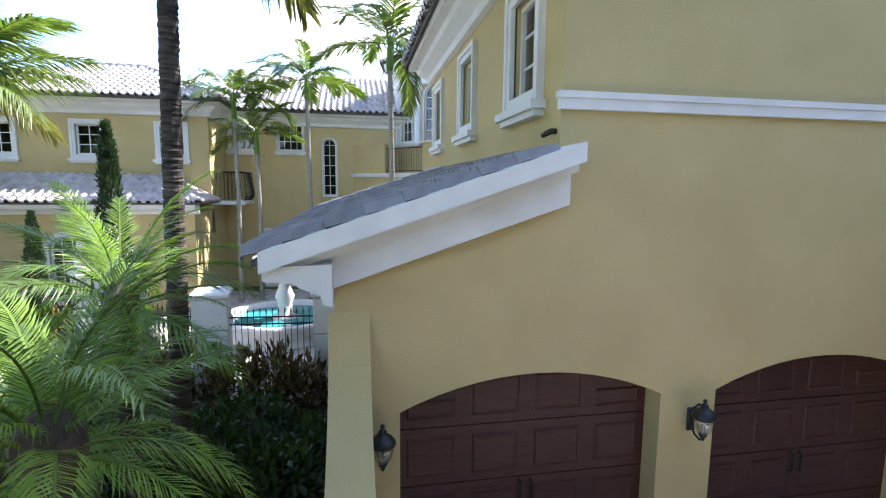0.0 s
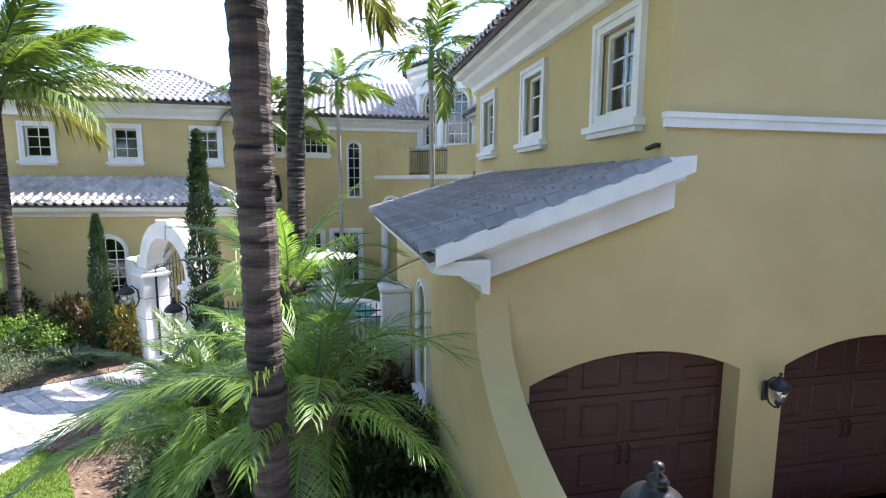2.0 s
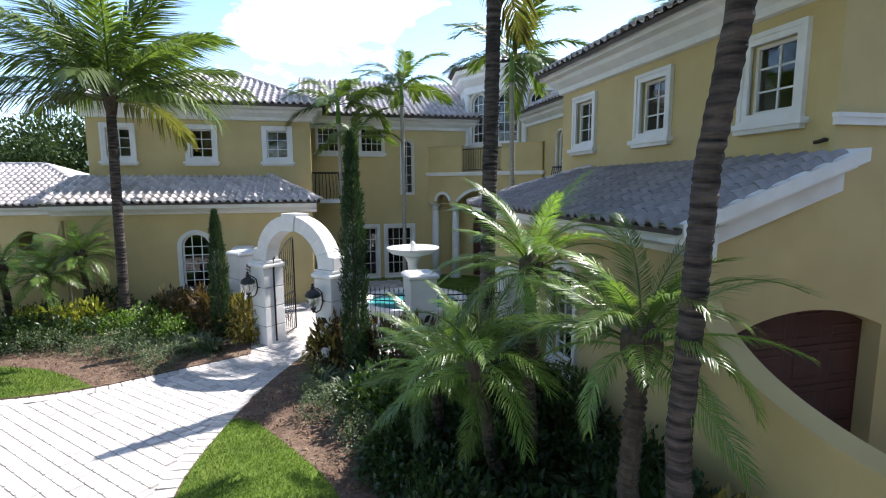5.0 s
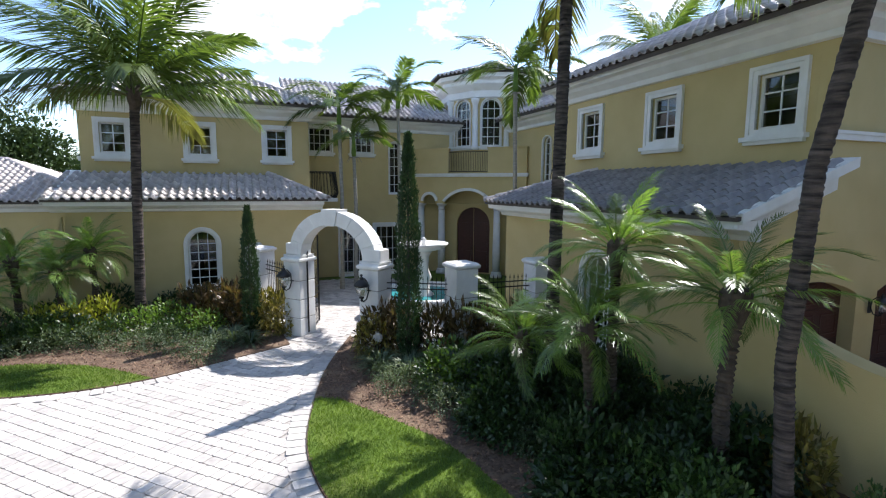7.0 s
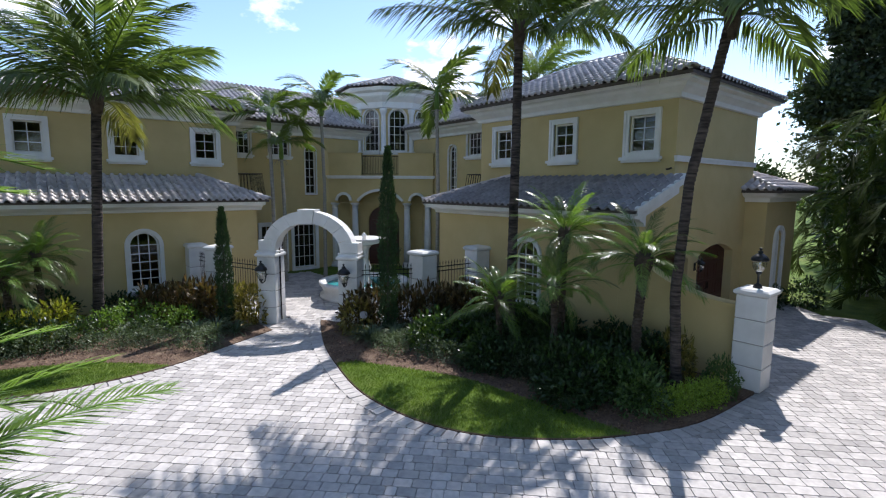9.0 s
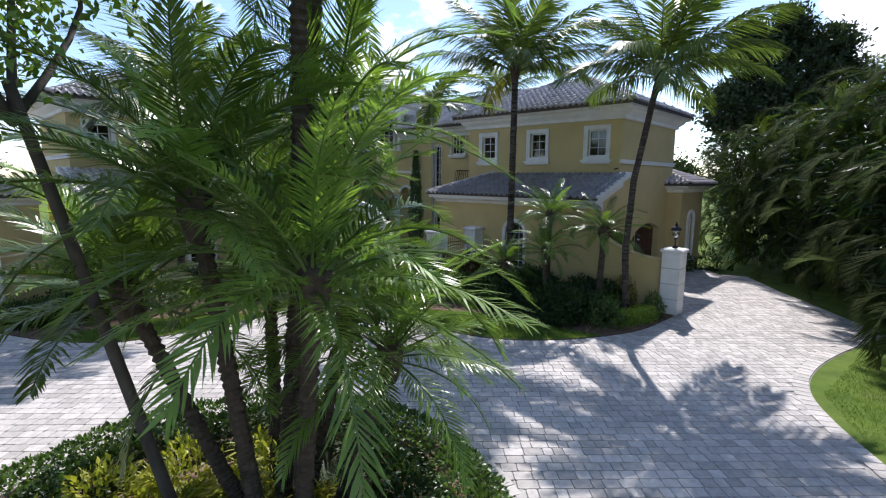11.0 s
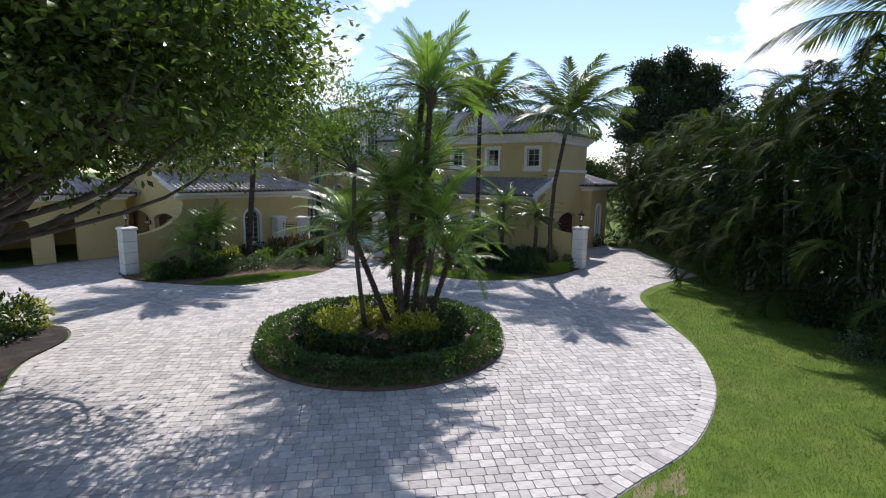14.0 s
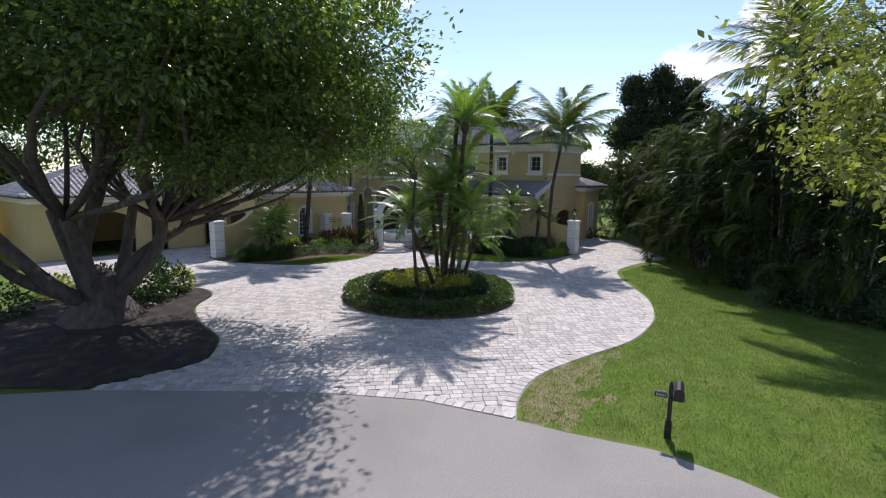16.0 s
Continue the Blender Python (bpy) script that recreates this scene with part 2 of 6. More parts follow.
def box(bm, fr, a0, a1, b0, b1, z0, z1):
    v = [bm.verts.new(fr(a, b, z)) for z in (z0, z1) for a, b in ((a0, b0), (a1, b0), (a1, b1), (a0, b1))]
    for f in ((3, 2, 1, 0), (4, 5, 6, 7), (0, 1, 5, 4), (1, 2, 6, 5), (2, 3, 7, 6), (3, 0, 4, 7)):
        bm.faces.new([v[i] for i in f])
    return v


def bevel(bm, w=0.012, seg=1):
    bmesh.ops.bevel(bm, geom=list(bm.edges), offset=w, segments=seg, affect="EDGES", profile=0.7)


WORLD = Frame(0, 0, (1, 0), (0, 1))


def rings(bm, loops, close=True, caps=True):
    """Skins a row of closed loops of points."""
    vs = [[bm.verts.new(p) for p in lp] for lp in loops]
    for a, b in zip(vs, vs[1:]):
        for i in range(len(a)):
            j = (i + 1) % len(a)
            bm.faces.new((a[i], a[j], b[j], b[i]))
    if caps:
        bm.faces.new(vs[0][::-1])
        bm.faces.new(vs[-1])
    return vs


def lathe(bm, c, prof, n=16):
    """prof: rows of radius and height, about the upright through c."""
    rings(bm, [[Vector((c[0] + max(r, 1e-4) * math.cos(2 * math.pi * i / n), c[1] + max(r, 1e-4) * math.sin(2 * math.pi * i / n), c[2] + z)) for i in range(n)] for r, z in prof])


def tube(bm, pts, radii, n=8):
    """A round tube along points."""
    pts = [Vector(p) for p in pts]
    loops = []
    side = None
    for i, p in enumerate(pts):
        d = (pts[min(i + 1, len(pts) - 1)] - pts[max(i - 1, 0)]).normalized()
        if side is None:
            side = d.cross(Vector((0, 0, 1)) if abs(d.z) < 0.9 else Vector((1, 0, 0))).normalized()
        side = (side - d * side.dot(d)).normalized()
        up = d.cross(side)
        r = radii[i] if isinstance(radii, (list, tuple)) else radii
        loops.append([p + side * r * math.cos(2 * math.pi * k / n) + up * r * math.sin(2 * math.pi * k / n) for k in range(n)])
    rings(bm, loops)


def wall_bm(fr, line, a0, a1, z0, z1, holes=(), thick=0.25, top=None):
    """An upright wall with openings through it. line: ('b', value, inward sign): the wall's face runs along a at b = value; ('a', ...) along b.
    holes: (centre, bottom, width, spring height, rise). top: outline points (u, z) in place of a straight top."""
    kind, val, sgn = line

    def at(u, d, z):
        return fr(u, val + d * sgn, z) if kind == "b" else fr(val + d * sgn, u, z)
    outer = [(a0, z0), (a1, z0)] + ([(a1, z1), (a0, z1)] if top is None else list(top))
    loops = [outer]
    for c, zb, w, zs, rise in holes:
        lp = [(c - w / 2, zb), (c + w / 2, zb), (c + w / 2, zs)]
        if rise > 0:
            R = (w * w / 4 + rise * rise) / (2 * rise)
            half = math.asin(min(1, w / 2 / R)) if rise <= w / 2 + 1e-6 else math.pi / 2
            zc = zs + rise - R
            for k in range(1, 14):
                th = half - 2 * half * k / 14
                lp.append((c + R * math.sin(th), zc + R * math.cos(th)))
        lp.append((c - w / 2, zs))
        loops.append(lp)
    bm = bmesh.new()
    caps = []
    for d in (0.0, thick):
        edges, vl = [], []
        for lp in loops:
            vs = [bm.verts.new(at(u, d, z)) for u, z in lp]
            vl.append(vs)
            edges += [bm.edges.new((vs[i], vs[(i + 1) % len(vs)])) for i in range(len(vs))]
        bmesh.ops.triangle_fill(bm, edges=edges, use_beauty=True)
        caps.append(vl)
    for va, vb in zip(*caps):
        for i in range(len(va)):
            j = (i + 1) % len(va)
            bm.faces.new((va[i], va[j], vb[j], vb[i]))
    return bm


def cornice_bm(fr, a0, a1, b0, b1, prof):
    """A moulding round a rectangle. prof: rows of overhang and height."""
    bm = bmesh.new()
    vs = [[bm.verts.new(fr(a, b, z)) for a, b in ((a0 - o, b0 - o), (a1 + o, b0 - o), (a1 + o, b1 + o), (a0 - o, b1 + o))] for o, z in prof]
    for p, q in zip(vs, vs[1:] + vs[:1]):
        for i in range(4):
            j = (i + 1) % 4
            bm.faces.new((p[i], p[j], q[j], q[i]))
    return bm


# one S-shaped clay tile: x across, y up the slope, z out of the roof
TILE_W, TILE_L, TILE_X = 0.26, 0.41, 0.345


def tile_pts():
    prof = [(-0.13, 0.01), (-0.122, 0.05), (-0.085, 0.09), (-0.038, 0.092), (0.0, 0.052), (0.022, 0.014), (0.075, 0.002), (0.126, 0.012)]
    vs, fs = [], []
    for y, dz in ((0.0, 0.024), (TILE_L, -0.008)):
        for x, z in prof:
            vs.append((x, y, z + dz))
    n = len(prof)
    for i in range(n - 1):
        fs.append((i, i + 1, n + i + 1, n + i))
    for x, z in prof:
        vs.append((x, 0.0, max(z - 0.012, 0.0)))
    for i in range(n - 1):
        fs.append((2 * n + i, 2 * n + i + 1, i + 1, i))
    return np.array(vs), fs


TV, TF = tile_pts()
TILE_MESH = bpy.data.meshes.new("roof_tile")
TILE_MESH.from_pydata([tuple(v) for v in TV], [], TF)
TILE_MESH.materials.append(TILE_SHADED)


def inside(poly, x, y):
    """Even-odd test of arrays x, y against a polygon."""
    x, y = np.asarray(x, float), np.asarray(y, float)
    r = np.zeros(x.shape, bool)
    px, py = poly[-1]
    for qx, qy in poly:
        with np.errstate(divide="ignore", invalid="ignore"):
            r ^= ((qy > y) != (py > y)) & (x < (px - qx) * (y - qy) / (py - qy + 1e-12) + qx)
        px, py = qx, qy
    return r


def field(name, vs, fs, spots, material, parent=None, label=""):
    """Many alike pieces as one mesh of kind stuff. spots: 4x4 matrices."""
    base = np.c_[np.array(vs), np.ones(len(vs))]
    m = np.array([np.array(s) for s in spots])
    pts = np.einsum("nij,vj->nvi", m, base)[..., :3]
    k = len(vs)
    return field_raw(name, pts.reshape(-1, 3), fs, len(spots), k, material, parent, label)


def field_raw(name, pts, fs, count, k, material, parent=None, label=""):
    sizes = {len(f) for f in fs}
    me = bpy.data.meshes.new(name)
    idx, starts, at0 = [], [], 0
    lens = np.array([len(f) for f in fs])
    flat = np.concatenate([np.array(f) for f in fs])
    loops = (flat[None, :] + (np.arange(count) * k)[:, None]).ravel()
    tot = np.tile(lens, count)
    me.vertices.add(len(pts))
    me.vertices.foreach_set("co", np.asarray(pts, np.float32).ravel())
    me.loops.add(len(loops))
    me.loops.foreach_set("vertex_index", loops.astype(np.int32))
    me.polygons.add(len(tot))
    me.polygons.foreach_set("loop_start", np.r_[0, np.cumsum(tot)[:-1]].astype(np.int32))
    me.polygons.foreach_set("loop_total", tot.astype(np.int32))
    me.update(calc_edges=True)
    me.materials.append(material)
    ob = part(name, me, None, parent, label)
    return tagged(ob, kind="stuff")


def roof_plane(corners):
    """corners: the eave's two ends first, then on round. Gives the tile poses on it."""
    p = [Vector(c) for c in corners]
    ex = (p[1] - p[0]).normalized()
    nz = ex.cross(p[-1] - p[0]).normalized()
    if nz.z < 0:
        nz = -nz
    ey = nz.cross(ex)
    if ey.dot(p[-1] - p[0]) < 0:
        ey = -ey
    flat = [((q - p[0]).dot(ex), (q - p[0]).dot(ey)) for q in p]
    xs, ys = [f[0] for f in flat], [f[1] for f in flat]
    gx = np.arange(min(xs) + TILE_W / 2, max(xs), TILE_W)
    gy = np.arange(min(ys) - 0.06, max(ys) - 0.1, TILE_X)
    X, Y = np.meshgrid(gx, gy)
    ok = inside(flat, X, np.clip(Y + 0.2, 0.02, None))
    out = []
    x3 = ey.cross(nz) * 1.0
    for x, y in zip(X[ok], Y[ok]):
        o = p[0] + ex * x + ey * y + nz * 0.02
        j = random.uniform(-0.012, 0.012)
        m = Matrix((x3, ey, nz)).transposed().to_4x4()
        m.translation = o + nz * abs(j) + x3 * j
        out.append(m @ Matrix.Rotation(j * 1.2, 4, "Z"))
    return out


def ridge_spots(a, b):
    """Poses of the cap tiles from a up to b."""
    a, b = Vector(a), Vector(b)
    d = (b - a).normalized()
    x = d.cross(Vector((0, 0, 1))).normalized()
    z = x.cross(d)
    k = max(1, int((b - a).length / 0.36))
    out = []
    for i in range(k):
        m = Matrix((x, d, z)).transposed().to_4x4()
        m.translation = a + d * (b - a).length * i / k + z * random.uniform(0.0, 0.01)
        out.append(m)
    return out


_c = [(0.13 * math.cos(t), 0.0, 0.03 + 0.11 * math.sin(t)) for t in np.linspace(-0.25, math.pi + 0.25, 7)]
CAPV = [(x, 0.0, z + 0.015) for x, _, z in _c] + [(x * 0.9, 0.42, z * 0.92) for x, _, z in _c] + [(x * 0.85, 0.0, z * 0.8) for x, _, z in _c]
CAPF = [(i, i + 1, 7 + i + 1, 7 + i) for i in range(6)] + [(14 + i, 14 + i + 1, i + 1, i) for i in range(6)]


def slab_bm(corners, thick=0.1):
    bm = bmesh.new()
    up = [bm.verts.new(c) for c in corners]
    dn = [bm.verts.new(Vector(c) - Vector((0, 0, thick))) for c in corners]
    bm.faces.new(up)
    bm.faces.new(dn[::-1])
    for i in range(len(up)):
        j = (i + 1) % len(up)
        bm.faces.new((up[i], dn[i], dn[j], up[j]))
    return bm


# ---------------------------------------------------------------- ground
def flat_bm(poly, z, thick=0.0):
    bm = bmesh.new()
    vs = [bm.verts.new((x, y, z)) for x, y in poly]
    es = [bm.edges.new((vs[i], vs[(i + 1) % len(vs)])) for i in range(len(vs))]
    bmesh.ops.triangle_fill(bm, edges=es, use_beauty=True)
    for f in bm.faces:
        if f.normal.z < 0:
            f.normal_flip()
    if thick:
        r = bmesh.ops.extrude_face_region(bm, geom=list(bm.faces))
        bmesh.ops.translate(bm, verts=[v for v in r["geom"] if isinstance(v, bmesh.types.BMVert)], vec=(0, 0, thick))
        bmesh.ops.recalc_face_normals(bm, faces=bm.faces)
    return bm


def curve(pts, per=6, closed=True):
    """A smooth line through plan points."""
    n, out = len(pts), []
    for i in range(n if closed else n - 1):
        p0, p1, p2, p3 = (pts[(i + k) % n] if closed else pts[min(max(i + k, 0), n - 1)] for k in (-1, 0, 1, 2))
        for s in range(per):
            t = s / per
            out.append(tuple(0.5 * (2 * b + (c - a) * t + (2 * a - 5 * b + 4 * c - d) * t * t + (3 * b - a - 3 * c + d) * t ** 3) for a, b, c, d in zip(p0, p1, p2, p3)))
    if not closed:
        out.append(pts[-1])
    return out


ground_bm = bmesh.new()
bmesh.ops.create_grid(ground_bm, x_segments=60, y_segments=60, size=900)
for v in ground_bm.verts:
    v.co.z = -0.018
solid("ground", ground_bm, GRASS, "wide green lawn around the villa reaching the horizon", "lawn")

# driveway outline, lawns and beds cut into it
DRIVE = ([(-27.48, 2.9), (-26.16, 1.18), (-24.68, -0.75), (-23.93, -1.93), (-23.09, -3.43), (-22.54, -5.51)]
         + curve([(-21.9, -5.17), (-20.92, -4.92), (-19.88, -4.89), (-18.12, -5.29), (-15.84, -5.9), (-13.03, -5.81), (-10.36, -4.95), (-8.48, -3.84), (-6.34, -2.5), (-4.79, -1.87), (-3.13, -1.82), (-1.16, -2.19), (1.49, -2.96)], 5, False)
         + [(6.0, 0.4), (8.6, 2.1), (8.3, 3.2), (10.3, 5.4), (-0.6, 5.4), (-0.6, 13.0), (-2.0, 22.0), (-12.0, 22.0), (-13.3, 18.9), (-13.4, 24.0), (-24.0, 24.0), (-24.0, 13.0)]
         + curve([(-21.2, 11.88), (-20.8, 10.67), (-21.13, 9.33), (-22.41, 8.07), (-23.29, 6.03), (-23.73, 4.01), (-24.72, 2.69)], 5, False)
         + [(-25.49, 2.55)])
IX, IY, IR = -15.37, 2.58, 3.59
ISLAND = [(IX + IR * math.cos(t), IY + IR * math.sin(t)) for t in np.linspace(0, 2 * math.pi, 49)[:-1]]
BED_R = (curve([(-5.5, 13.2), (-6.41, 11.13), (-6.96, 9.31), (-7.32, 7.43), (-7.18, 5.87), (-6.71, 4.75), (-5.88, 3.84), (-4.82, 3.1), (-3.14, 2.42), (-0.85, 2.25)], 5, False)
         + [(-0.6, 2.4), (-0.6, 12.9), (-3.0, 11.0), (-4.9, 12.0)])
BED_L = (curve([(-7.13, 13.04), (-8.87, 12.2), (-10.11, 11.63), (-11.38, 11.42), (-12.76, 11.56), (-14.25, 12.0), (-15.45, 13.35), (-16.53, 15.69), (-16.81, 17.0)], 5, False)
         + [(-16.55, 18.4), (-13.4, 18.6), (-8.0, 18.6), (-7.5, 16.3)])
LAWN_R = ([(x + 0.02, y + 0.015) for x, y in BED_R[10:37]]
          + curve([(-4.6, 3.3), (-4.72, 4.1), (-4.9, 5.3), (-5.2, 6.8), (-5.9, 8.1), (-6.5, 9.1)], 4, False))
LAWN_L = ([(x, y + 0.025) for x, y in BED_L[10:31]]
          + curve([(-14.9, 13.6), (-13.5, 13.7), (-12.0, 13.2), (-11.0, 12.5), (-10.3, 11.8)], 4, False))
BED_TREE = (curve([(-21.25, 11.89), (-20.85, 10.68), (-21.18, 9.34), (-22.47, 8.07), (-23.34, 6.04), (-23.79, 4.02), (-24.78, 2.69), (-25.49, 2.6), (-27.48, 3.0)], 5, False)
            + [(-29.23, 5.28), (-29.62, 10.45), (-25.13, 14.35)])
ROAD = [(-27.48, 2.9), (-26.16, 1.18), (-24.68, -0.75), (-23.93, -1.93), (-23.09, -3.43), (-22.54, -5.57), (-22.37, -6.53), (-21.94, -8.08), (-22.02, -9.44), (-22.72, -12.4), (-26.62, -23.68),
        (-33.0, -34.0), (-60, -60), (-75, -45), (-48, -18), (-42.0, -5.0), (-46, 8), (-62, 30), (-52, 42), (-36.0, 14.0), (-30.89, 6.08)]
solid("driveway", flat_bm(DRIVE, -0.012), JOINT, "dark sand bed between the drive's pavers", "driveway")
solid("road", flat_bm(ROAD, -0.012, 0.014), ASPHALT, "worn grey asphalt road in front of the drive", "road")
solid("planting_bed", flat_bm(BED_R, -0.01, 0.034), MULCH, "brown bark mulch under shrubs beside the garage", "planting bed")
solid("planting_bed", flat_bm(BED_L, -0.01, 0.034), MULCH, "brown bark mulch under shrubs beside the gate", "planting bed")
# this bed's shade is partly carried by its darkened colour
solid("planting_bed", flat_bm(BED_TREE, -0.01, 0.04), SOIL, "mulch bed under the old fig tree, colour darkened for its shade", "planting bed")
prs = random.Random(12)
for x, y, rx, ry in ((-21.78, -5.74, 0.7, 0.45), (-20.79, -5.42, 0.95, 0.5), (-19.59, -5.29, 0.85, 0.36), (-21.1, -6.24, 0.6, 0.28), (-18.49, -5.59, 0.7, 0.26), (-19.79, -6.0, 0.6, 0.2), (-17.4, -5.84, 0.45, 0.16), (-21.98, -6.39, 0.3, 0.2), (-19.14, -5.93, 0.3, 0.12), (-20.32, -6.68, 0.25, 0.12)):
    ring = []
    for k in range(30):
        a = 2 * math.pi * k / 30
        q = 1 + 0.28 * math.sin(3 * a + x) + 0.2 * math.sin(7 * a + y * 3) + prs.uniform(-0.14, 0.14)
        ring.append((x + rx * q * math.cos(a), y + ry * q * math.sin(a)))
    solid("lawn_patch", flat_bm(ring, -0.0145 + 0.0004 * prs.random() + 0.0003 * (x + 23)), DRY, "dry worn grass patch beside the drive", "lawn")
solid("lawn", flat_bm(LAWN_R, 0.0, 0.03), GRASS, "curved strip of mown green lawn by the walk", "lawn")
solid("lawn", flat_bm(LAWN_L, 0.0, 0.03), GRASS, "curved strip of mown green lawn by the drive", "lawn")

# ---------------------------------------------------------------- house
RW = Frame(0, 0, (0, 1), (1, 0))
LW = Frame(-18.8, 19.1, (1, 0), (0, 1))
CORNICE = [(0.02, 6.78), (0.10, 6.80), (0.12, 6.92), (0.30, 7.06), (0.34, 7.15), (0.50, 7.19), (0.52, 7.33), (0.0, 7.35), (0.0, 6.78)]
LOWCOR = [(0.02, 3.22), (0.08, 3.24), (0.1, 3.34), (0.3, 3.46), (0.5, 3.5), (0.52, 3.62)]
RIDGES, ROOFS = [], []


def window_at(name, wallpt, c, z0, w, h, cols=2, rows=3, rise=0.0, surround=0.17, sill=True, depth=0.12, label="", cased=True):
    """A window in a wall. wallpt(u, d, z): d runs into the wall."""
    base = wallpt(c, 0, z0)
    th = thing(name, base, label or "white-framed window with dark panes and white muntins", "window", "", "structure")
    fw = 0.055

    def outline(grow, top=0.0):
        ww, pts = w / 2 + grow, []
        pts = [(c - ww, z0 - grow), (c + ww, z0 - grow), (c + ww, z0 + h - rise)]
        if rise > 0:
            r = rise + grow
            for k in range(1, 14):
                a = math.pi * k / 14
                pts.append((c + ww * math.cos(a), z0 + h - rise + r * math.sin(a)))
        else:
            pts[2] = (c + ww, z0 + h + grow)
        pts.append((c - ww, z0 + h - rise) if rise > 0 else (c - ww, z0 + h + grow))
        return pts

    def ring(g0, g1, d0, d1):
        bm = bmesh.new()
        o, i = outline(g1), outline(g0)
        rows_ = [[bm.verts.new(wallpt(u, d, z)) for u, z in lp] for lp, d in ((i, d1), (i, d0), (o, d0), (o, d1))]
        for p, q in zip(rows_, rows_[1:] + rows_[:1]):
            for k in range(len(p)):
                j = (k + 1) % len(p)
                bm.faces.new((p[k], p[j], q[j], q[k]))
        return bm
    if cased:
        cas = part("surround", ring(0.0, surround, -0.06, 0.02), WHITE, th, "white moulded stucco surround")
        part("moulding", ring(surround * 0.55, surround * 1.0, -0.085, -0.055), WHITE, cas)
    part("window_frame", ring(-fw, 0.005, depth - 0.05, depth + 0.03), WHITE, th)
    if sill:
        bm = bmesh.new()
        e = w / 2 + surround + 0.07
        for (u0, u1, d0, d1, a0, a1) in ((-e, e, -0.16, 0.02, -surround - 0.06, -surround + 0.03), (-e + 0.05, e - 0.05, -0.11, 0.02, -surround - 0.13, -surround - 0.06)):
            v = [bm.verts.new(wallpt(c + u, d, z0 + z)) for z in (a0, a1) for u, d in ((u0, d0), (u1, d0), (u1, d1), (u0, d1))]
            for f in ((3, 2, 1, 0), (4, 5, 6, 7), (0, 1, 5, 4), (1, 2, 6, 5), (2, 3, 7, 6), (3, 0, 4, 7)):
                bm.faces.new([v[i] for i in f])
        part("window_sill", bm, WHITE, th)
    pane_bm = bmesh.new()
    o = outline(-fw * 0.6)
    vs = [pane_bm.verts.new(wallpt(u, depth, z)) for u, z in o]
    vb = [pane_bm.verts.new(wallpt(u, depth + 0.008, z)) for u, z in o]
    pane_bm.faces.new(vs)
    pane_bm.faces.new(vb[::-1])
    for k in range(len(vs)):
        j = (k + 1) % len(vs)
        pane_bm.faces.new((vs[k], vb[k], vb[j], vs[j]))
    pane = part("pane", pane_bm, GLASS, th)
    pane.visible_shadow = False

    def bar(u0, u1, y0, y1):
        bm = bmesh.new()
        v = [bm.verts.new(wallpt(u, d, z)) for z in (y0, y1) for u, d in ((u0, depth - 0.02), (u1, depth - 0.02), (u1, depth + 0.02), (u0, depth + 0.02))]
        for f in ((3, 2, 1, 0), (4, 5, 6, 7), (0, 1, 5, 4), (1, 2, 6, 5), (2, 3, 7, 6), (3, 0, 4, 7)):
            bm.faces.new([v[i] for i in f])
        part("muntin", bm, WHITE, th)
    full = h - rise * 0.15
    for k in range(1, cols):
        u = c - w / 2 + w * k / cols
        off = abs(u - c) / (w / 2)
        ztop = z0 + h - (rise - rise * math.sqrt(max(0, 1 - off * off)) if rise else 0) - fw * 0.5
        bar(u - 0.014, u + 0.014, z0 + fw * 0.5, ztop)
    body_h = h - rise
    for k in range(1, rows + (1 if rise else 0)):
        z = z0 + body_h * k / rows
        bar(c - w / 2 + fw * 0.5, c + w / 2 - fw * 0.5, z - 0.014, z + 0.014)
    return th


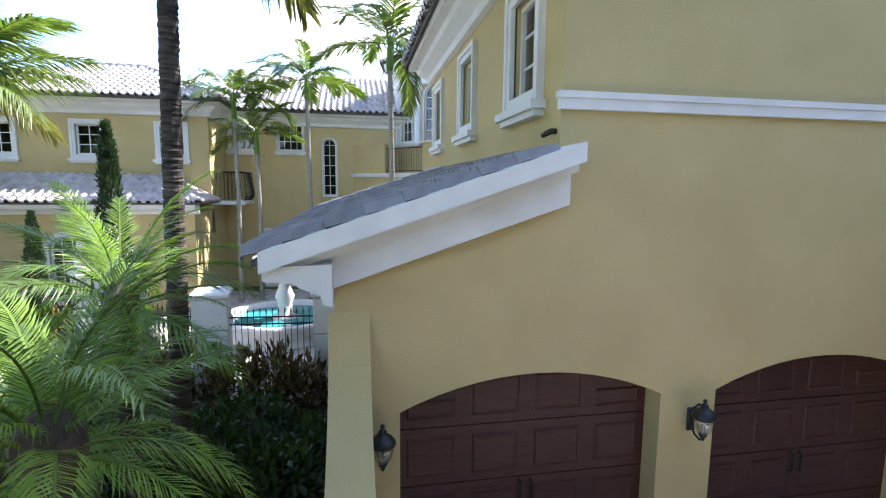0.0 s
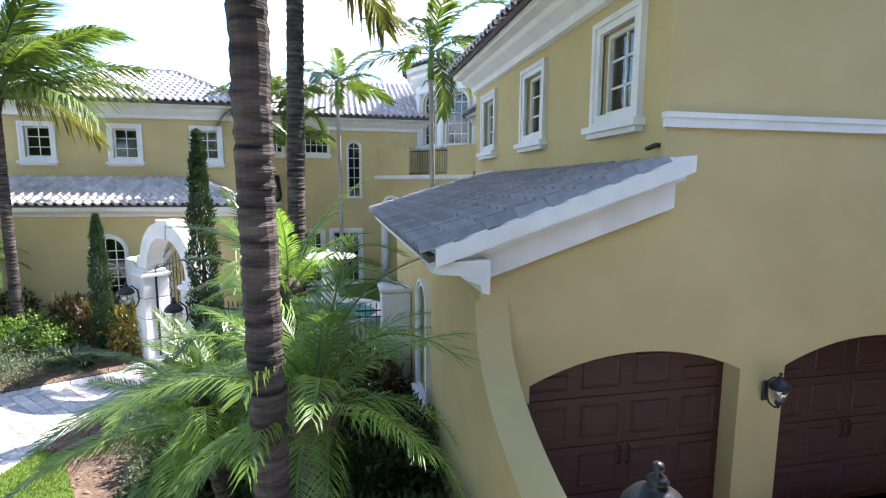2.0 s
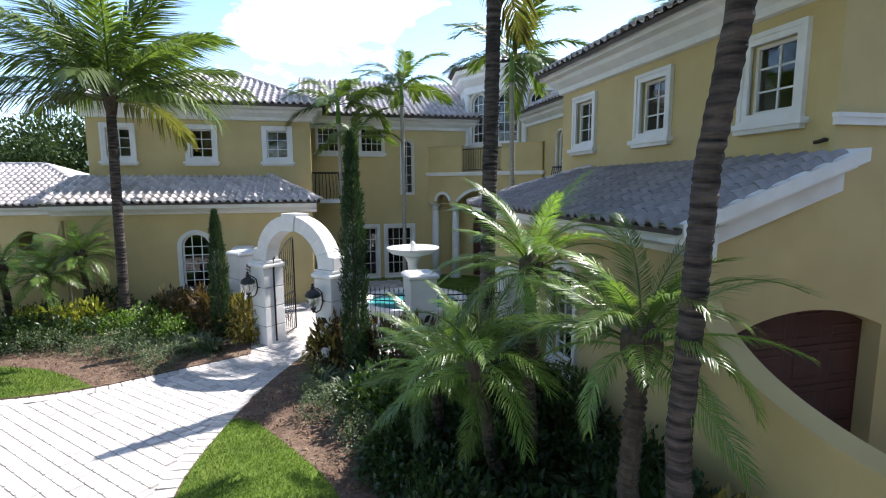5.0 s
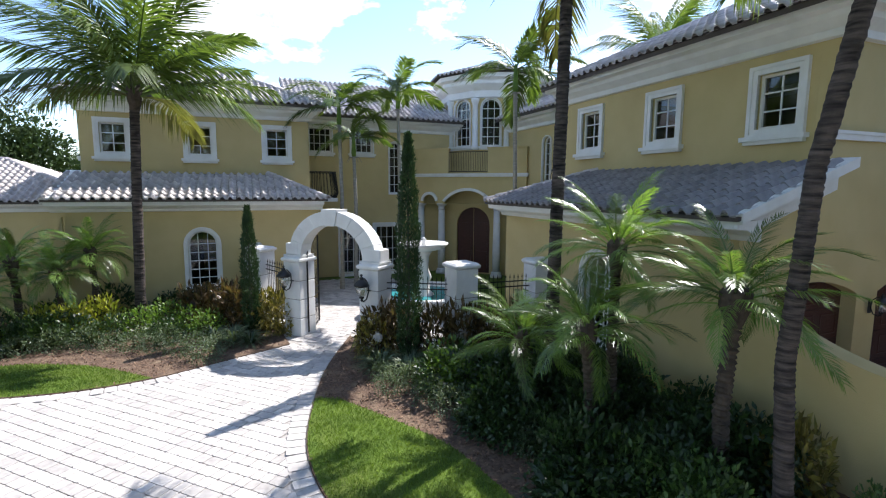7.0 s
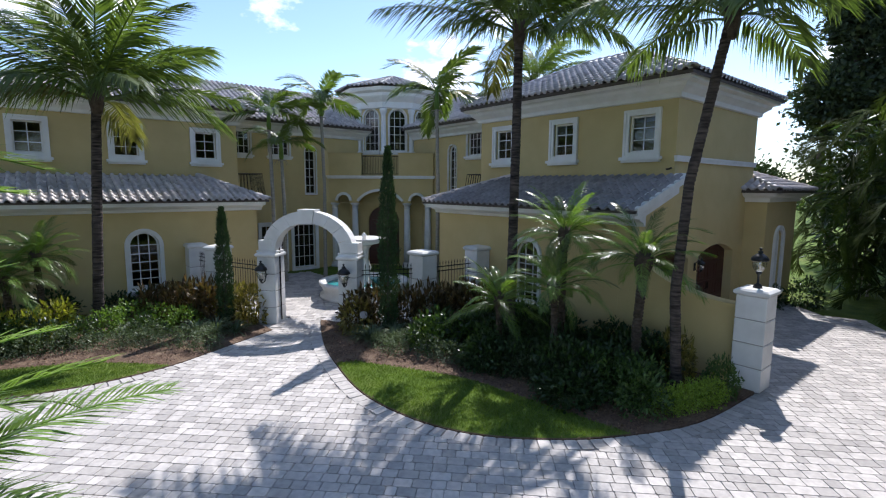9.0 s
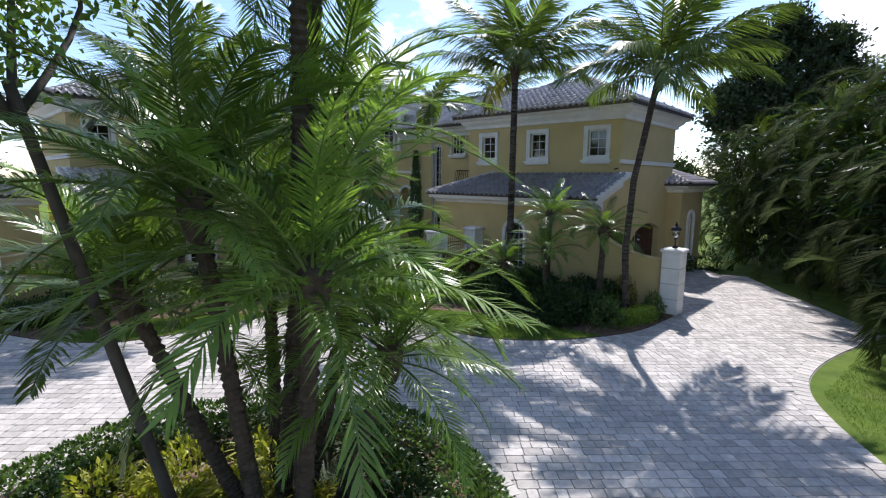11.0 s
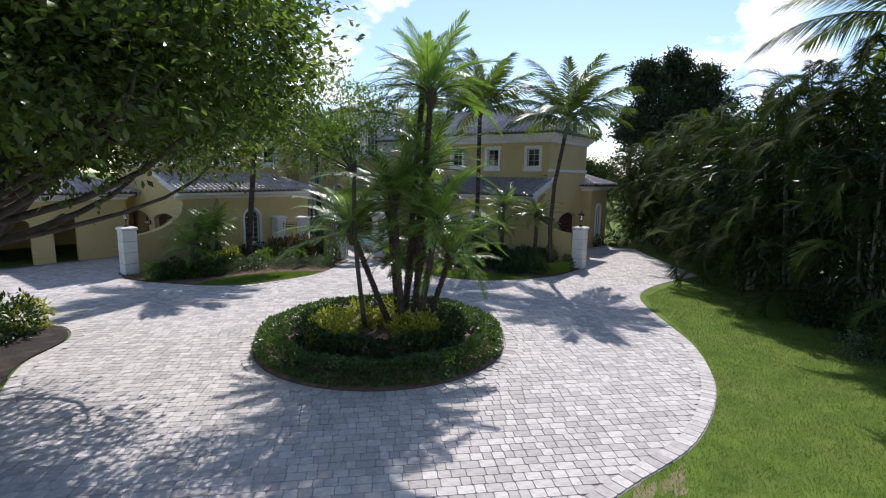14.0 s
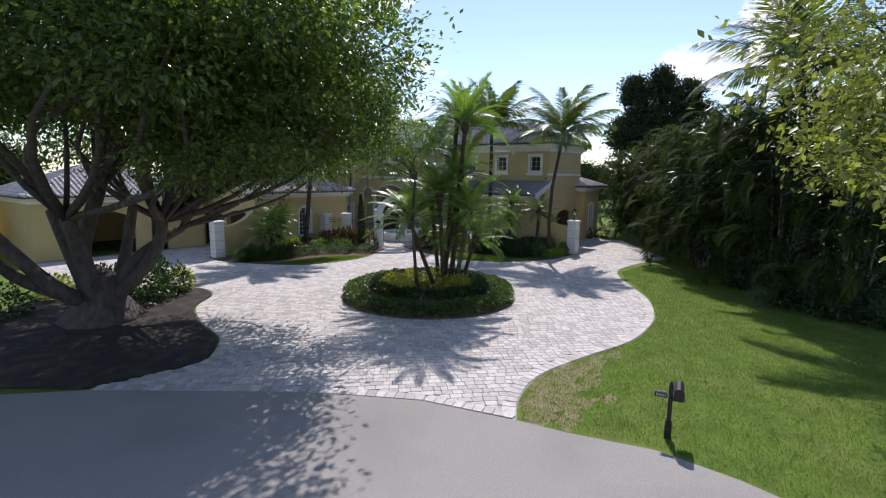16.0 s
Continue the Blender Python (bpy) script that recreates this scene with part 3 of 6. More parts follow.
def lantern(name, top, wall_dir=None, post=False, s=1.0, label=""):
    """A black iron lantern with a glass body; on a wall bracket or a post foot."""
    x, y, z = top
    th = thing(name, (x, y, z), label, "lantern")
    bm = bmesh.new()
    lathe(bm, (x, y, z), [(0.0, 0.235 * s), (0.022 * s, 0.23 * s), (0.028 * s, 0.205 * s), (0.012 * s, 0.185 * s), (0.035 * s, 0.17 * s), (0.05 * s, 0.15 * s), (0.03 * s, 0.135 * s), (0.055 * s, 0.12 * s), (0.105 * s, 0.085 * s), (0.145 * s, 0.035 * s), (0.15 * s, 0.0), (0.14 * s, -0.012 * s), (0.0, 0.0)], 20)
    part("lantern_roof", bm, BLACKP, th, "domed black metal cap with finial", True)
    bm = bmesh.new()
    lathe(bm, (x, y, z), [(0.118 * s, -0.012 * s), (0.122 * s, -0.06 * s), (0.112 * s, -0.13 * s), (0.085 * s, -0.19 * s), (0.05 * s, -0.225 * s), (0.046 * s, -0.222 * s), (0.081 * s, -0.186 * s), (0.108 * s, -0.128 * s), (0.118 * s, -0.06 * s), (0.114 * s, -0.012 * s)], 18)
    g = part("glass_body", bm, LAMPGLASS, th, "clear seeded glass bowl", True)
    g.visible_shadow = False
    bm = bmesh.new()
    lathe(bm, (x, y, z), [(0.0, -0.22 * s), (0.055 * s, -0.222 * s), (0.05 * s, -0.25 * s), (0.02 * s, -0.27 * s), (0.03 * s, -0.29 * s), (0.0, -0.33 * s)] if not post else [(0.0, -0.22 * s), (0.055 * s, -0.222 * s), (0.045 * s, -0.26 * s), (0.02 * s, -0.28 * s), (0.02 * s, -0.5), (0.06 * s, -0.53), (0.085 * s, -0.6), (0.0, -0.605)], 14)
    part("base", bm, BLACKP, th, "", True)
    bm = bmesh.new()
    for k in range(3):
        lathe(bm, (x + 0.03 * s * math.cos(k * 2.1), y + 0.03 * s * math.sin(k * 2.1), z - 0.2 * s), [(0.011 * s, 0), (0.011 * s, 0.09 * s), (0.0, 0.12 * s)], 6)
    part("candle", bm, CURTAIN, th, "three candle-shaped lamp holders")
    if wall_dir is not None:
        d = Vector((*wall_dir, 0)).normalized()
        p = Vector((x, y, z))
        bm = bmesh.new()
        tube(bm, [p + Vector((0, 0, -0.26 * s)), p + d * 0.05 * s + Vector((0, 0, -0.33 * s)), p + d * 0.16 * s + Vector((0, 0, -0.30 * s)), p + d * 0.22 * s + Vector((0, 0, -0.16 * s)), p + d * 0.2 * s + Vector((0, 0, 0.03 * s)), p + d * 0.1 * s + Vector((0, 0, 0.13 * s)), p + Vector((0, 0, 0.1 * s))], 0.014 * s, 8)
        part("bracket", bm, BLACKP, th, "scrolled black iron arm", True)
        bm = bmesh.new()
        fr = Frame(x + d.x * 0.245 * s, y + d.y * 0.245 * s, (-d.y, d.x), (d.x, d.y))
        box(bm, fr, -0.055 * s, 0.055 * s, -0.02, 0.015, z - 0.3 * s, z + 0.02 * s)
        bevel(bm, 0.012)
        part("backplate", bm, BLACKP, th)
    return th


def pane_wall(fr, kind, val, sgn):
    if kind == "b":
        return lambda u, d, z: fr(u, val + d * sgn, z)
    return lambda u, d, z: fr(val + d * sgn, u, z)


def garage_door(fr, c, w, zs, rise, setback, group):
    """A stained sectional door with raised panels under an arched head."""
    at = pane_wall(fr, "a", 5.4, 1)
    th = thing("garage_door", at(c, setback, 0), "closed dark red-brown panelled wooden garage door in an arched opening", "garage door", group)
    R = (w * w / 4 + rise * rise) / (2 * rise)

    def top(u):
        return zs + rise - R + math.sqrt(max(R * R - (u - c) ** 2, 0))
    n, rows = 4, 4
    rh = (zs + rise) / rows
    for r in range(rows):
        bm = bmesh.new()
        us = np.linspace(c - w / 2 - 0.02, c + w / 2 + 0.02, 13)
        z0 = r * rh + 0.006
        lo = [bm.verts.new(at(u, setback, z0)) for u in us]
        hi = [bm.verts.new(at(u, setback, min((r + 1) * rh - 0.006, top(u) + 0.05) if r == rows - 1 else (r + 1) * rh - 0.006)) for u in us]
        lob = [bm.verts.new(at(u, setback + 0.05, z0)) for u in us]
        hib = [bm.verts.new(v.co + (at(c, 0.05, 0) - at(c, 0, 0))) for v in hi]
        for i in range(12):
            bm.faces.new((lo[i], lo[i + 1], hi[i + 1], hi[i]))
            bm.faces.new((hi[i], hi[i + 1], hib[i + 1], hib[i]))
            bm.faces.new((lo[i], lob[i], lob[i + 1], lo[i + 1]))
        sec = part("door_section", bm, DOORWOOD, th)
        for k in range(n):
            u0, u1 = c - w / 2 + w * k / n + 0.09, c - w / 2 + w * (k + 1) / n - 0.09
            a0, a1 = r * rh + 0.1, (r + 1) * rh - 0.1
            if r == rows - 1:
                a1 = min(a1, min(top(u0), top(u1)) - 0.06)
            bm = bmesh.new()
            g = 0.05
            o = [bm.verts.new(at(u, setback - 0.002, z)) for u, z in ((u0, a0), (u1, a0), (u1, a1), (u0, a1))]
            i1 = [bm.verts.new(at(u, setback - 0.012, z)) for u, z in ((u0 + 0.02, a0 + 0.02), (u1 - 0.02, a0 + 0.02), (u1 - 0.02, a1 - 0.02), (u0 + 0.02, a1 - 0.02))]
            i2 = [bm.verts.new(at(u, setback - 0.006, z)) for u, z in ((u0 + g, a0 + g), (u1 - g, a0 + g), (u1 - g, a1 - g), (u0 + g, a1 - g))]
            for p, q in ((o, i1), (i1, i2)):
                for m_ in range(4):
                    j = (m_ + 1) % 4
                    bm.faces.new((p[m_], p[j], q[j], q[m_]))
            bm.faces.new(i2)
            part("raised_panel", bm, DOORWOOD, sec)
    for s in (-1, 1):
        bm = bmesh.new()
        tube(bm, [at(c + 0.06 * s, setback - 0.005, 0.98), at(c + 0.06 * s, setback - 0.05, 1.0), at(c + 0.06 * s, setback - 0.05, 1.2), at(c + 0.06 * s, setback - 0.005, 1.22)], 0.012, 6)
        part("handle", bm, IRON, th, "black iron pull handle")
    return th


def wing(fr, name, near):
    """One two-storey wing with its lean-to. a runs from the free gable end, b into the house."""
    A0, A1, B0, B1, BL = 5.4, 13.2, 1.55, 7.45, -0.55
    # gable wall, with the lean-to's slope on the low side
    doors = [(1.41, 0.0, 2.74, 2.2, 0.31), (4.8, 0.0, 2.74, 2.2, 0.31)]
    low = 3.42
    solid("wall_gable_" + name, wall_bm(fr, ("a", A0, 1), BL, B1, 0, 7.0, doors, 0.3, top=[(B1, 7.0), (B0, 7.0), (B0, 4.55), (BL, low + 0.28)]), STUCCO, "ochre stucco end wall with two arched garage openings", "wall")
    wins = [(6.42, 5.36, 0.80, 6.42, 0.0), (9.21, 5.36, 0.80, 6.42, 0.0), (11.96, 5.36, 0.80, 6.42, 0.0)]
    solid("wall_front_" + name, wall_bm(fr, ("b", B0, 1), A0 + 0.302, A1, 2.5, 7.0, wins, 0.28), STUCCO, "ochre stucco upper wall with three windows", "wall")
    lowwin = [(8.86 if name == "east" else 9.28, 0.72, 0.92, 2.2, 0.46)]
    solid("wall_low_" + name, wall_bm(fr, ("b", BL, 1), A0 + 0.302, 13.2, 0, 3.6, lowwin, 0.28), STUCCO, "ochre stucco lower wall under the lean-to roof", "wall")
    solid("wall_side_" + name, wall_bm(fr, ("a", A1, -1), BL + 0.28, B1, 0, 3.4, (), 0.25), STUCCO, "ochre stucco side wall to the court", "wall")
    solid("wall_side_upper_" + name, wall_bm(fr, ("a", A1 + 0.003, -1), B0 + 0.28, B1, 3.4, 7.0, (), 0.25), STUCCO, "ochre stucco upper side wall to the court", "wall")
    solid("wall_rear_" + name, wall_bm(fr, ("b", B1 + 0.002, -1), A0 + 0.3, A1 + 9.0, 0, 7.0, (), 0.25), STUCCO, "plain ochre stucco rear wall", "wall")
    # added floors and partition, coloured dark so the rooms look unlit
    bm = bmesh.new()
    box(bm, fr, A0 + 0.32, A1 - 0.3, BL + 0.3, B1 - 0.3, 0.0, 0.05)
    box(bm, fr, A0 + 0.32, A1 - 0.3, B0 + 0.3, B1 - 0.3, 3.5, 3.7)
    box(bm, fr, A0 + 3.2, A0 + 3.3, BL + 0.3, B1 - 0.3, 0.05, 3.4)
    solid("floor", bm, DARKIN, "unseen dark floors standing in for unlit rooms in the wing", "floor")
    at = pane_wall(fr, "b", B0, 1)
    for c, z0, w, zt, _ in wins:
        window_at("window", at, c, z0, w, 1.06, 2, 3, 0.0)
    at = pane_wall(fr, "b", BL, 1)
    for c, z0, w, zs, rise in lowwin:
        window_at("window", at, c, z0, w, zs - z0 + rise, 3, 5, rise, 0.13, True, label="tall round-headed window with white muntins")
    # cornice and hip roof
    solid("trim", cornice_bm(fr, A0, A1, B0, B1, CORNICE), WHITE, "deep white moulded cornice under the roof", "cornice")
    bm = bmesh.new()
    box(bm, fr, A0 - 0.055, A0 + 0.02, B0 - 0.03, B1 + 0.03, 5.06, 5.16)
    box(bm, fr, A0 - 0.075, A0 + 0.02, B0 - 0.05, B1 + 0.05, 5.16, 5.22)
    solid("trim", bm, WHITE, "white string course across the end wall", "trim")
    o, zr = 0.6, 7.36
    mid, run = (B0 + B1) / 2, (B1 - B0) / 2 + o
    rise = run * 0.47
    e = [fr(A0 - o, B0 - o, zr), fr(A1 + o, B0 - o, zr), fr(A1 + o, B1 + o, zr), fr(A0 - o, B1 + o, zr)]
    r0, r1 = fr(A0 - o + run, mid, zr + rise), fr(A1 + o - run, mid, zr + rise)
    roof = thing("hip_roof", fr(A0 + 3, mid, zr), "hipped roof of greyish-tan barrel clay tiles", "roof", "", "structure")
    part("underlay", slab_bm([e[0], e[1], r1, r0]), UNDER, roof)
    part("underlay", slab_bm([e[3], e[0], r0]), UNDER, roof)
    part("underlay", slab_bm([e[2], e[3], r0, r1]), UNDER, roof)
    part("underlay", slab_bm([e[1], e[2], r1]), UNDER, roof)
    spots = roof_plane([e[0], e[1], r1, r0]) + roof_plane([e[3], e[0], r0]) + roof_plane([e[1], e[2], r1]) + roof_plane([e[2], e[3], r0, r1])
    field("tile_field", TV, TF, spots, TILES_SUNLIT, roof)
    field("ridge_caps", CAPV, CAPF, ridge_spots(e[0], r0) + ridge_spots(e[3], r0) + ridge_spots(e[1], r1) + ridge_spots(e[2], r1) + ridge_spots(r0, r1), TILES_SUNLIT, roof)
    # lean-to roof, hipped at its inner end
    sl = 0.338
    bo, at0 = BL - 0.62, A0 - 0.42
    z_e, z_t = 3.74, 3.74 + (B0 - bo) * sl
    lean = thing("lean_to_roof", fr(9, 0.5, 3.6), "lean-to roof of weathered grey barrel tiles, shade-darkened on the east wing", "roof", "", "structure")
    c4 = [fr(at0, bo, z_e), fr(13.5, bo, z_e), fr(11.6, B0, z_t), fr(at0, B0, z_t)]
    hip = [fr(13.5, bo, z_e), fr(13.5, B0, z_e), fr(11.6, B0, z_t)]
    part("underlay", slab_bm(c4, 0.06), UNDER, lean)
    part("underlay", slab_bm(hip, 0.06), UNDER, lean)
    spots = roof_plane(c4)
    if near:
        LEAN.append((lean, spots))
        field("tile_field", TV, TF, roof_plane(hip), TILES_SUNLIT, lean)
    else:
        field("tile_field", TV, TF, spots + roof_plane(hip), TILES_SUNLIT, lean)
    field("ridge_caps", CAPV, CAPF, ridge_spots(c4[1], c4[2]), TILES_SUNLIT, lean)
    # eave moulding along the low wall and up the rake
    bm = bmesh.new()
    prof = [(0.0, 3.34), (0.08, 3.36), (0.1, 3.44), (0.26, 3.5), (0.30, 3.54), (0.54, 3.56), (0.56, 3.68), (0.0, 3.69)]
    rows_ = [[bm.verts.new(fr(a, BL - q, z)) for q, z in prof] for a in (at0 + 0.06, 13.38)]
    for i in range(len(prof)):
        j = (i + 1) % len(prof)
        bm.faces.new((rows_[0][i], rows_[0][j], rows_[1][j], rows_[1][i]))
    bm.faces.new(rows_[0])
    bm.faces.new(rows_[1][::-1])
    solid("trim", bm, WHITE, "white moulded eave under the lean-to", "cornice")
    bm = bmesh.new()
    for d0, d1, up, dn in ((-0.445, 0.0, 0.05, -0.12), (-0.3, 0.0, -0.12, -0.2), (-0.14, 0.0, -0.2, -0.5)):
        b0, b1 = bo + 0.06, B0 + 0.06
        if dn < -0.3:
            b0 = BL - 0.1
        v = []
        for a in (A0 + d0, A0 + d1 + 0.004):
            for b in (b0, b1):
                zz = z_e + (b - bo) * sl
                v.append((bm.verts.new(fr(a, b, zz + up)), bm.verts.new(fr(a, b, zz + dn))))
        (a0, a1), (b0_, b1_), (c0, c1), (d0_, d1_) = v
        for f in ((a0, b0_, b1_, a1), (c0, c1, d1_, d0_), (a0, c0, d0_, b0_), (a1, b1_, d1_, c1), (a0, a1, c1, c0), (b0_, d0_, d1_, b1_)):
            bm.faces.new(f)
    solid("trim", bm, WHITE, "white sloping rake moulding on the gable", "cornice")
    for c, w in ((1.41, 2.74), (4.8, 2.74)):
        garage_door(fr, c, w, 2.2, 0.31, 0.27, "garage doors of the " + name + " wing")
    for b in (-0.14, 3.1):
        p = fr(A0 - 0.26, b, 2.04)
        d = fr(A0, b, 0) - fr(A0 - 0.26, b, 0)
        lantern("wall_lantern", p, (d.x, d.y), False, 0.8, "black iron wall lantern with a clear glass bowl on stucco")


LEAN = []
wing(RW, "east", True)
wing(LW, "west", False)


# garden walls that swoop down from the gables to the gate piers
def swoop(p0, p1, thick, name):
    p0, p1 = Vector((*p0, 0)), Vector((*p1, 0))
    d = (p1 - p0)
    L = d.length
    d.normalize()
    n_ = Vector((-d.y, d.x, 0))
    bm, rows_ = bmesh.new(), []
    cap, crow = bmesh.new(), []
    for k in range(19):
        t = k / 18
        z = 1.72 + 1.42 * (1 - math.sqrt(max(0.0, 1 - (1 - t) ** 2)))
        q = p0 + d * L * t
        rows_.append([bm.verts.new(q + n_ * s * thick / 2 + Vector((0, 0, zz))) for s, zz in ((-1, 0), (1, 0), (1, z), (-1, z))])
        crow.append([cap.verts.new(q + n_ * s * (thick / 2 + 0.035) + Vector((0, 0, zz))) for s, zz in ((-1, z + 0.002), (1, z + 0.002), (1, z + 0.06), (-1, z + 0.06))])
    for b_, r_ in ((bm, rows_), (cap, crow)):
        for a, b in zip(r_, r_[1:]):
            for i in range(4):
                j = (i + 1) % 4
                b_.faces.new((a[i], a[j], b[j], b[i]))
        b_.faces.new(r_[0])
        b_.faces.new(r_[-1][::-1])
    solid("garden_wall_" + name, bm, STUCCO, "ochre stucco garden wall swooping down to a pier", "garden wall")
    solid("wall_coping_" + name, cap, STUCCO, "smooth ochre coping on the swooping wall", "coping")


def pier(x, y, w, h, turn=0.0, label="white cast-stone pier with banded joints and a cap", courses=4, parent_label=""):
    c, s = math.cos(turn), math.sin(turn)
    fr = Frame(x, y, (c, s), (-s, c))
    th = thing("stone_pier", (x, y, 0), label, "pier", "stone piers")
    hh = h - 0.13
    for k in range(courses):
        bm = bmesh.new()
        z0, z1 = hh * k / courses, hh * (k + 1) / courses
        box(bm, fr, -w / 2, w / 2, -w / 2, w / 2, z0, z1 - 0.02)
        bevel(bm, 0.012)
        part("stone_block", bm, STONE, th)
    bm = bmesh.new()
    box(bm, fr, -w / 2 + 0.02, w / 2 - 0.02, -w / 2 + 0.02, w / 2 - 0.02, 0, hh)
    part("core", bm, JOINT, th)
    bm = bmesh.new()
    e = w / 2
    rings(bm, [[fr(a * q, b * q, z) for a, b in ((-1, -1), (1, -1), (1, 1), (-1, 1))] for q, z in ((e + 0.01, hh - 0.015), (e + 0.05, hh + 0.02), (e + 0.05, hh + 0.08), (e - 0.02, hh + 0.13))])
    bevel(bm, 0.008)
    part("cap_stone", bm, STONE, th, "bevelled stone cap")
    return th


swoop((-0.42, 5.4), (-0.42, 2.75), 0.3, "east")
pier(-0.48, 2.48, 0.6, 2.2)
lantern("pier_lantern", (-0.48, 2.48, 2.2 + 0.603), None, True, 1.14, "black post lantern with clear glass on a stone pier")
swoop((-13.45, 18.5), (-15.95, 18.1), 0.3, "west")
pier(-16.23, 17.95, 0.6, 2.2, 0.0)
lantern("pier_lantern", (-16.23, 17.95, 2.2 + 0.603), None, True, 1.14, "black post lantern with clear glass on a stone pier")


# ---------------------------------------------------------------- inner court facades
def court_front(fr, name):
    ups = [(13.95, 5.78, 1.0, 6.92, 0.0), (15.85, 5.78, 1.0, 6.92, 0.0)]
    tall = (17.45, 3.9, 0.56, 6.05, 0.28)
    french = [(15.4, 0.12, 1.15, 2.35, 0.0), (17.05, 0.12, 1.15, 2.35, 0.0)]
    solid("wall_court_" + name, wall_bm(fr, ("b", 3.7, 1), 13.2, 20.9, 0, 7.0, ups + [tall] + french, 0.25), STUCCO, "ochre stucco court wall with casements and french doors", "wall")
    at = pane_wall(fr, "b", 3.7, 1)
    for c, z0, w, zt, _ in ups:
        window_at("window", at, c, z0, w, zt - z0, 4, 3, 0.0, 0.07, True, label="double casement window with white muntins")
    window_at("window", at, tall[0], tall[1], tall[2], 2.43, 2, 5, 0.28, 0.05, False, label="tall narrow round-headed stair window")
    for c, z0, w, zt, _ in french:
        window_at("french_door", at, c, z0, w, zt - z0, 4, 4, 0.0, 0.16, False, label="white glazed french door to the court")
    # added dark backing, so the court windows look unlit inside
    bm = bmesh.new()
    box(bm, fr, 13.5, 21.5, 5.6, 5.7, 0.0, 7.3)
    box(bm, fr, 13.5, 21.0, 3.97, 5.59, 3.4, 3.6)
    solid("room_partition", bm, DARKIN, "dark backing wall and floor added behind the court windows", "wall")
    # moulding and roof over the court wall
    bm = bmesh.new()
    prof = [(0.0, 6.78), (0.1, 6.8), (0.12, 6.92), (0.3, 7.06), (0.34, 7.15), (0.5, 7.19), (0.52, 7.33), (0.0, 7.35)]
    rows_ = [[bm.verts.new(fr(a, 3.7 - q, z)) for q, z in prof] for a in (13.0, 20.8)]
    for i in range(len(prof)):
        j = (i + 1) % len(prof)
        bm.faces.new((rows_[0][i], rows_[0][j], rows_[1][j], rows_[1][i]))
    solid("trim", bm, WHITE, "white moulded cornice above the court", "cornice")
    roof = thing("main_roof", fr(16, 6, 7.4), "pitched roof of greyish-tan barrel clay tiles", "roof", "", "structure")
    c4 = [fr(12.6, 3.1, 7.36), fr(21.0, 3.1, 7.36), fr(23.0, 8.9, 9.9), fr(12.6, 8.9, 9.9)]
    part("underlay", slab_bm(c4), UNDER, roof)
    field("tile_field", TV, TF, roof_plane(c4), TILES_SUNLIT, roof)
    # small side balcony on the wing's inner end
    th = thing("side_balcony", fr(13.7, 2.6, 3.6), "small balcony with a bellied black iron rail", "balcony", "", "structure")
    bm = bmesh.new()
    box(bm, fr, 13.2, 14.35, 1.75, 3.45, 3.58, 3.72)
    part("slab", bm, WHITE, th)
    pts = [(13.22, 1.8), (14.3, 1.8), (14.3, 3.4), (13.22, 3.4)]
    for (a0, b0), (a1, b1) in zip(pts, pts[1:]):
        n_ = int(math.hypot(a1 - a0, b1 - b0) / 0.13)
        for k in range(n_ + 1):
            t = k / max(n_, 1)
            a, b = a0 + (a1 - a0) * t, b0 + (b1 - b0) * t
            ca, cb = a - 13.6, b - 2.6
            q = 0.13 / max(math.hypot(ca, cb), 0.1)
            bm = bmesh.new()
            tube(bm, [fr(a, b, 3.72), fr(a + ca * q, b + cb * q, 3.95), fr(a + ca * q * 0.6, b + cb * q * 0.6, 4.25), fr(a, b, 4.8)], 0.011, 4)
            part("baluster", bm, IRON, th)
        bm = bmesh.new()
        tube(bm, [fr(a0, b0, 4.82), fr(a1, b1, 4.82)], 0.022, 6)
        part("handrail", bm, IRON, th)


court_front(LW, "west")
court_front(RW, "east")

# ---------------------------------------------------------------- entrance tower with portico and balcony
TWR = Frame(1.5, 20.75, (0.7071, -0.7071), (0.7071, 0.7071))
CB = 3.55


def drum(r, z, fr=TWR, c=(0.0, CB), turn=0.0):
    return [fr(c[0] + r * math.sin(math.radians(36 * k + turn)), c[1] - r * math.cos(math.radians(36 * k + turn)), z) for k in range(10)]


R8 = 2.45
# added dark cylinder that keeps the tower windows from showing through
bm = bmesh.new()
lathe(bm, TWR(0, CB, 0), [(0.0, 0.0), (1.5, 0.0), (1.5, 8.7), (0.0, 8.7)], 14)
solid("stair_core", bm, DARKIN, "dark core added inside the entrance tower behind its windows", "wall")
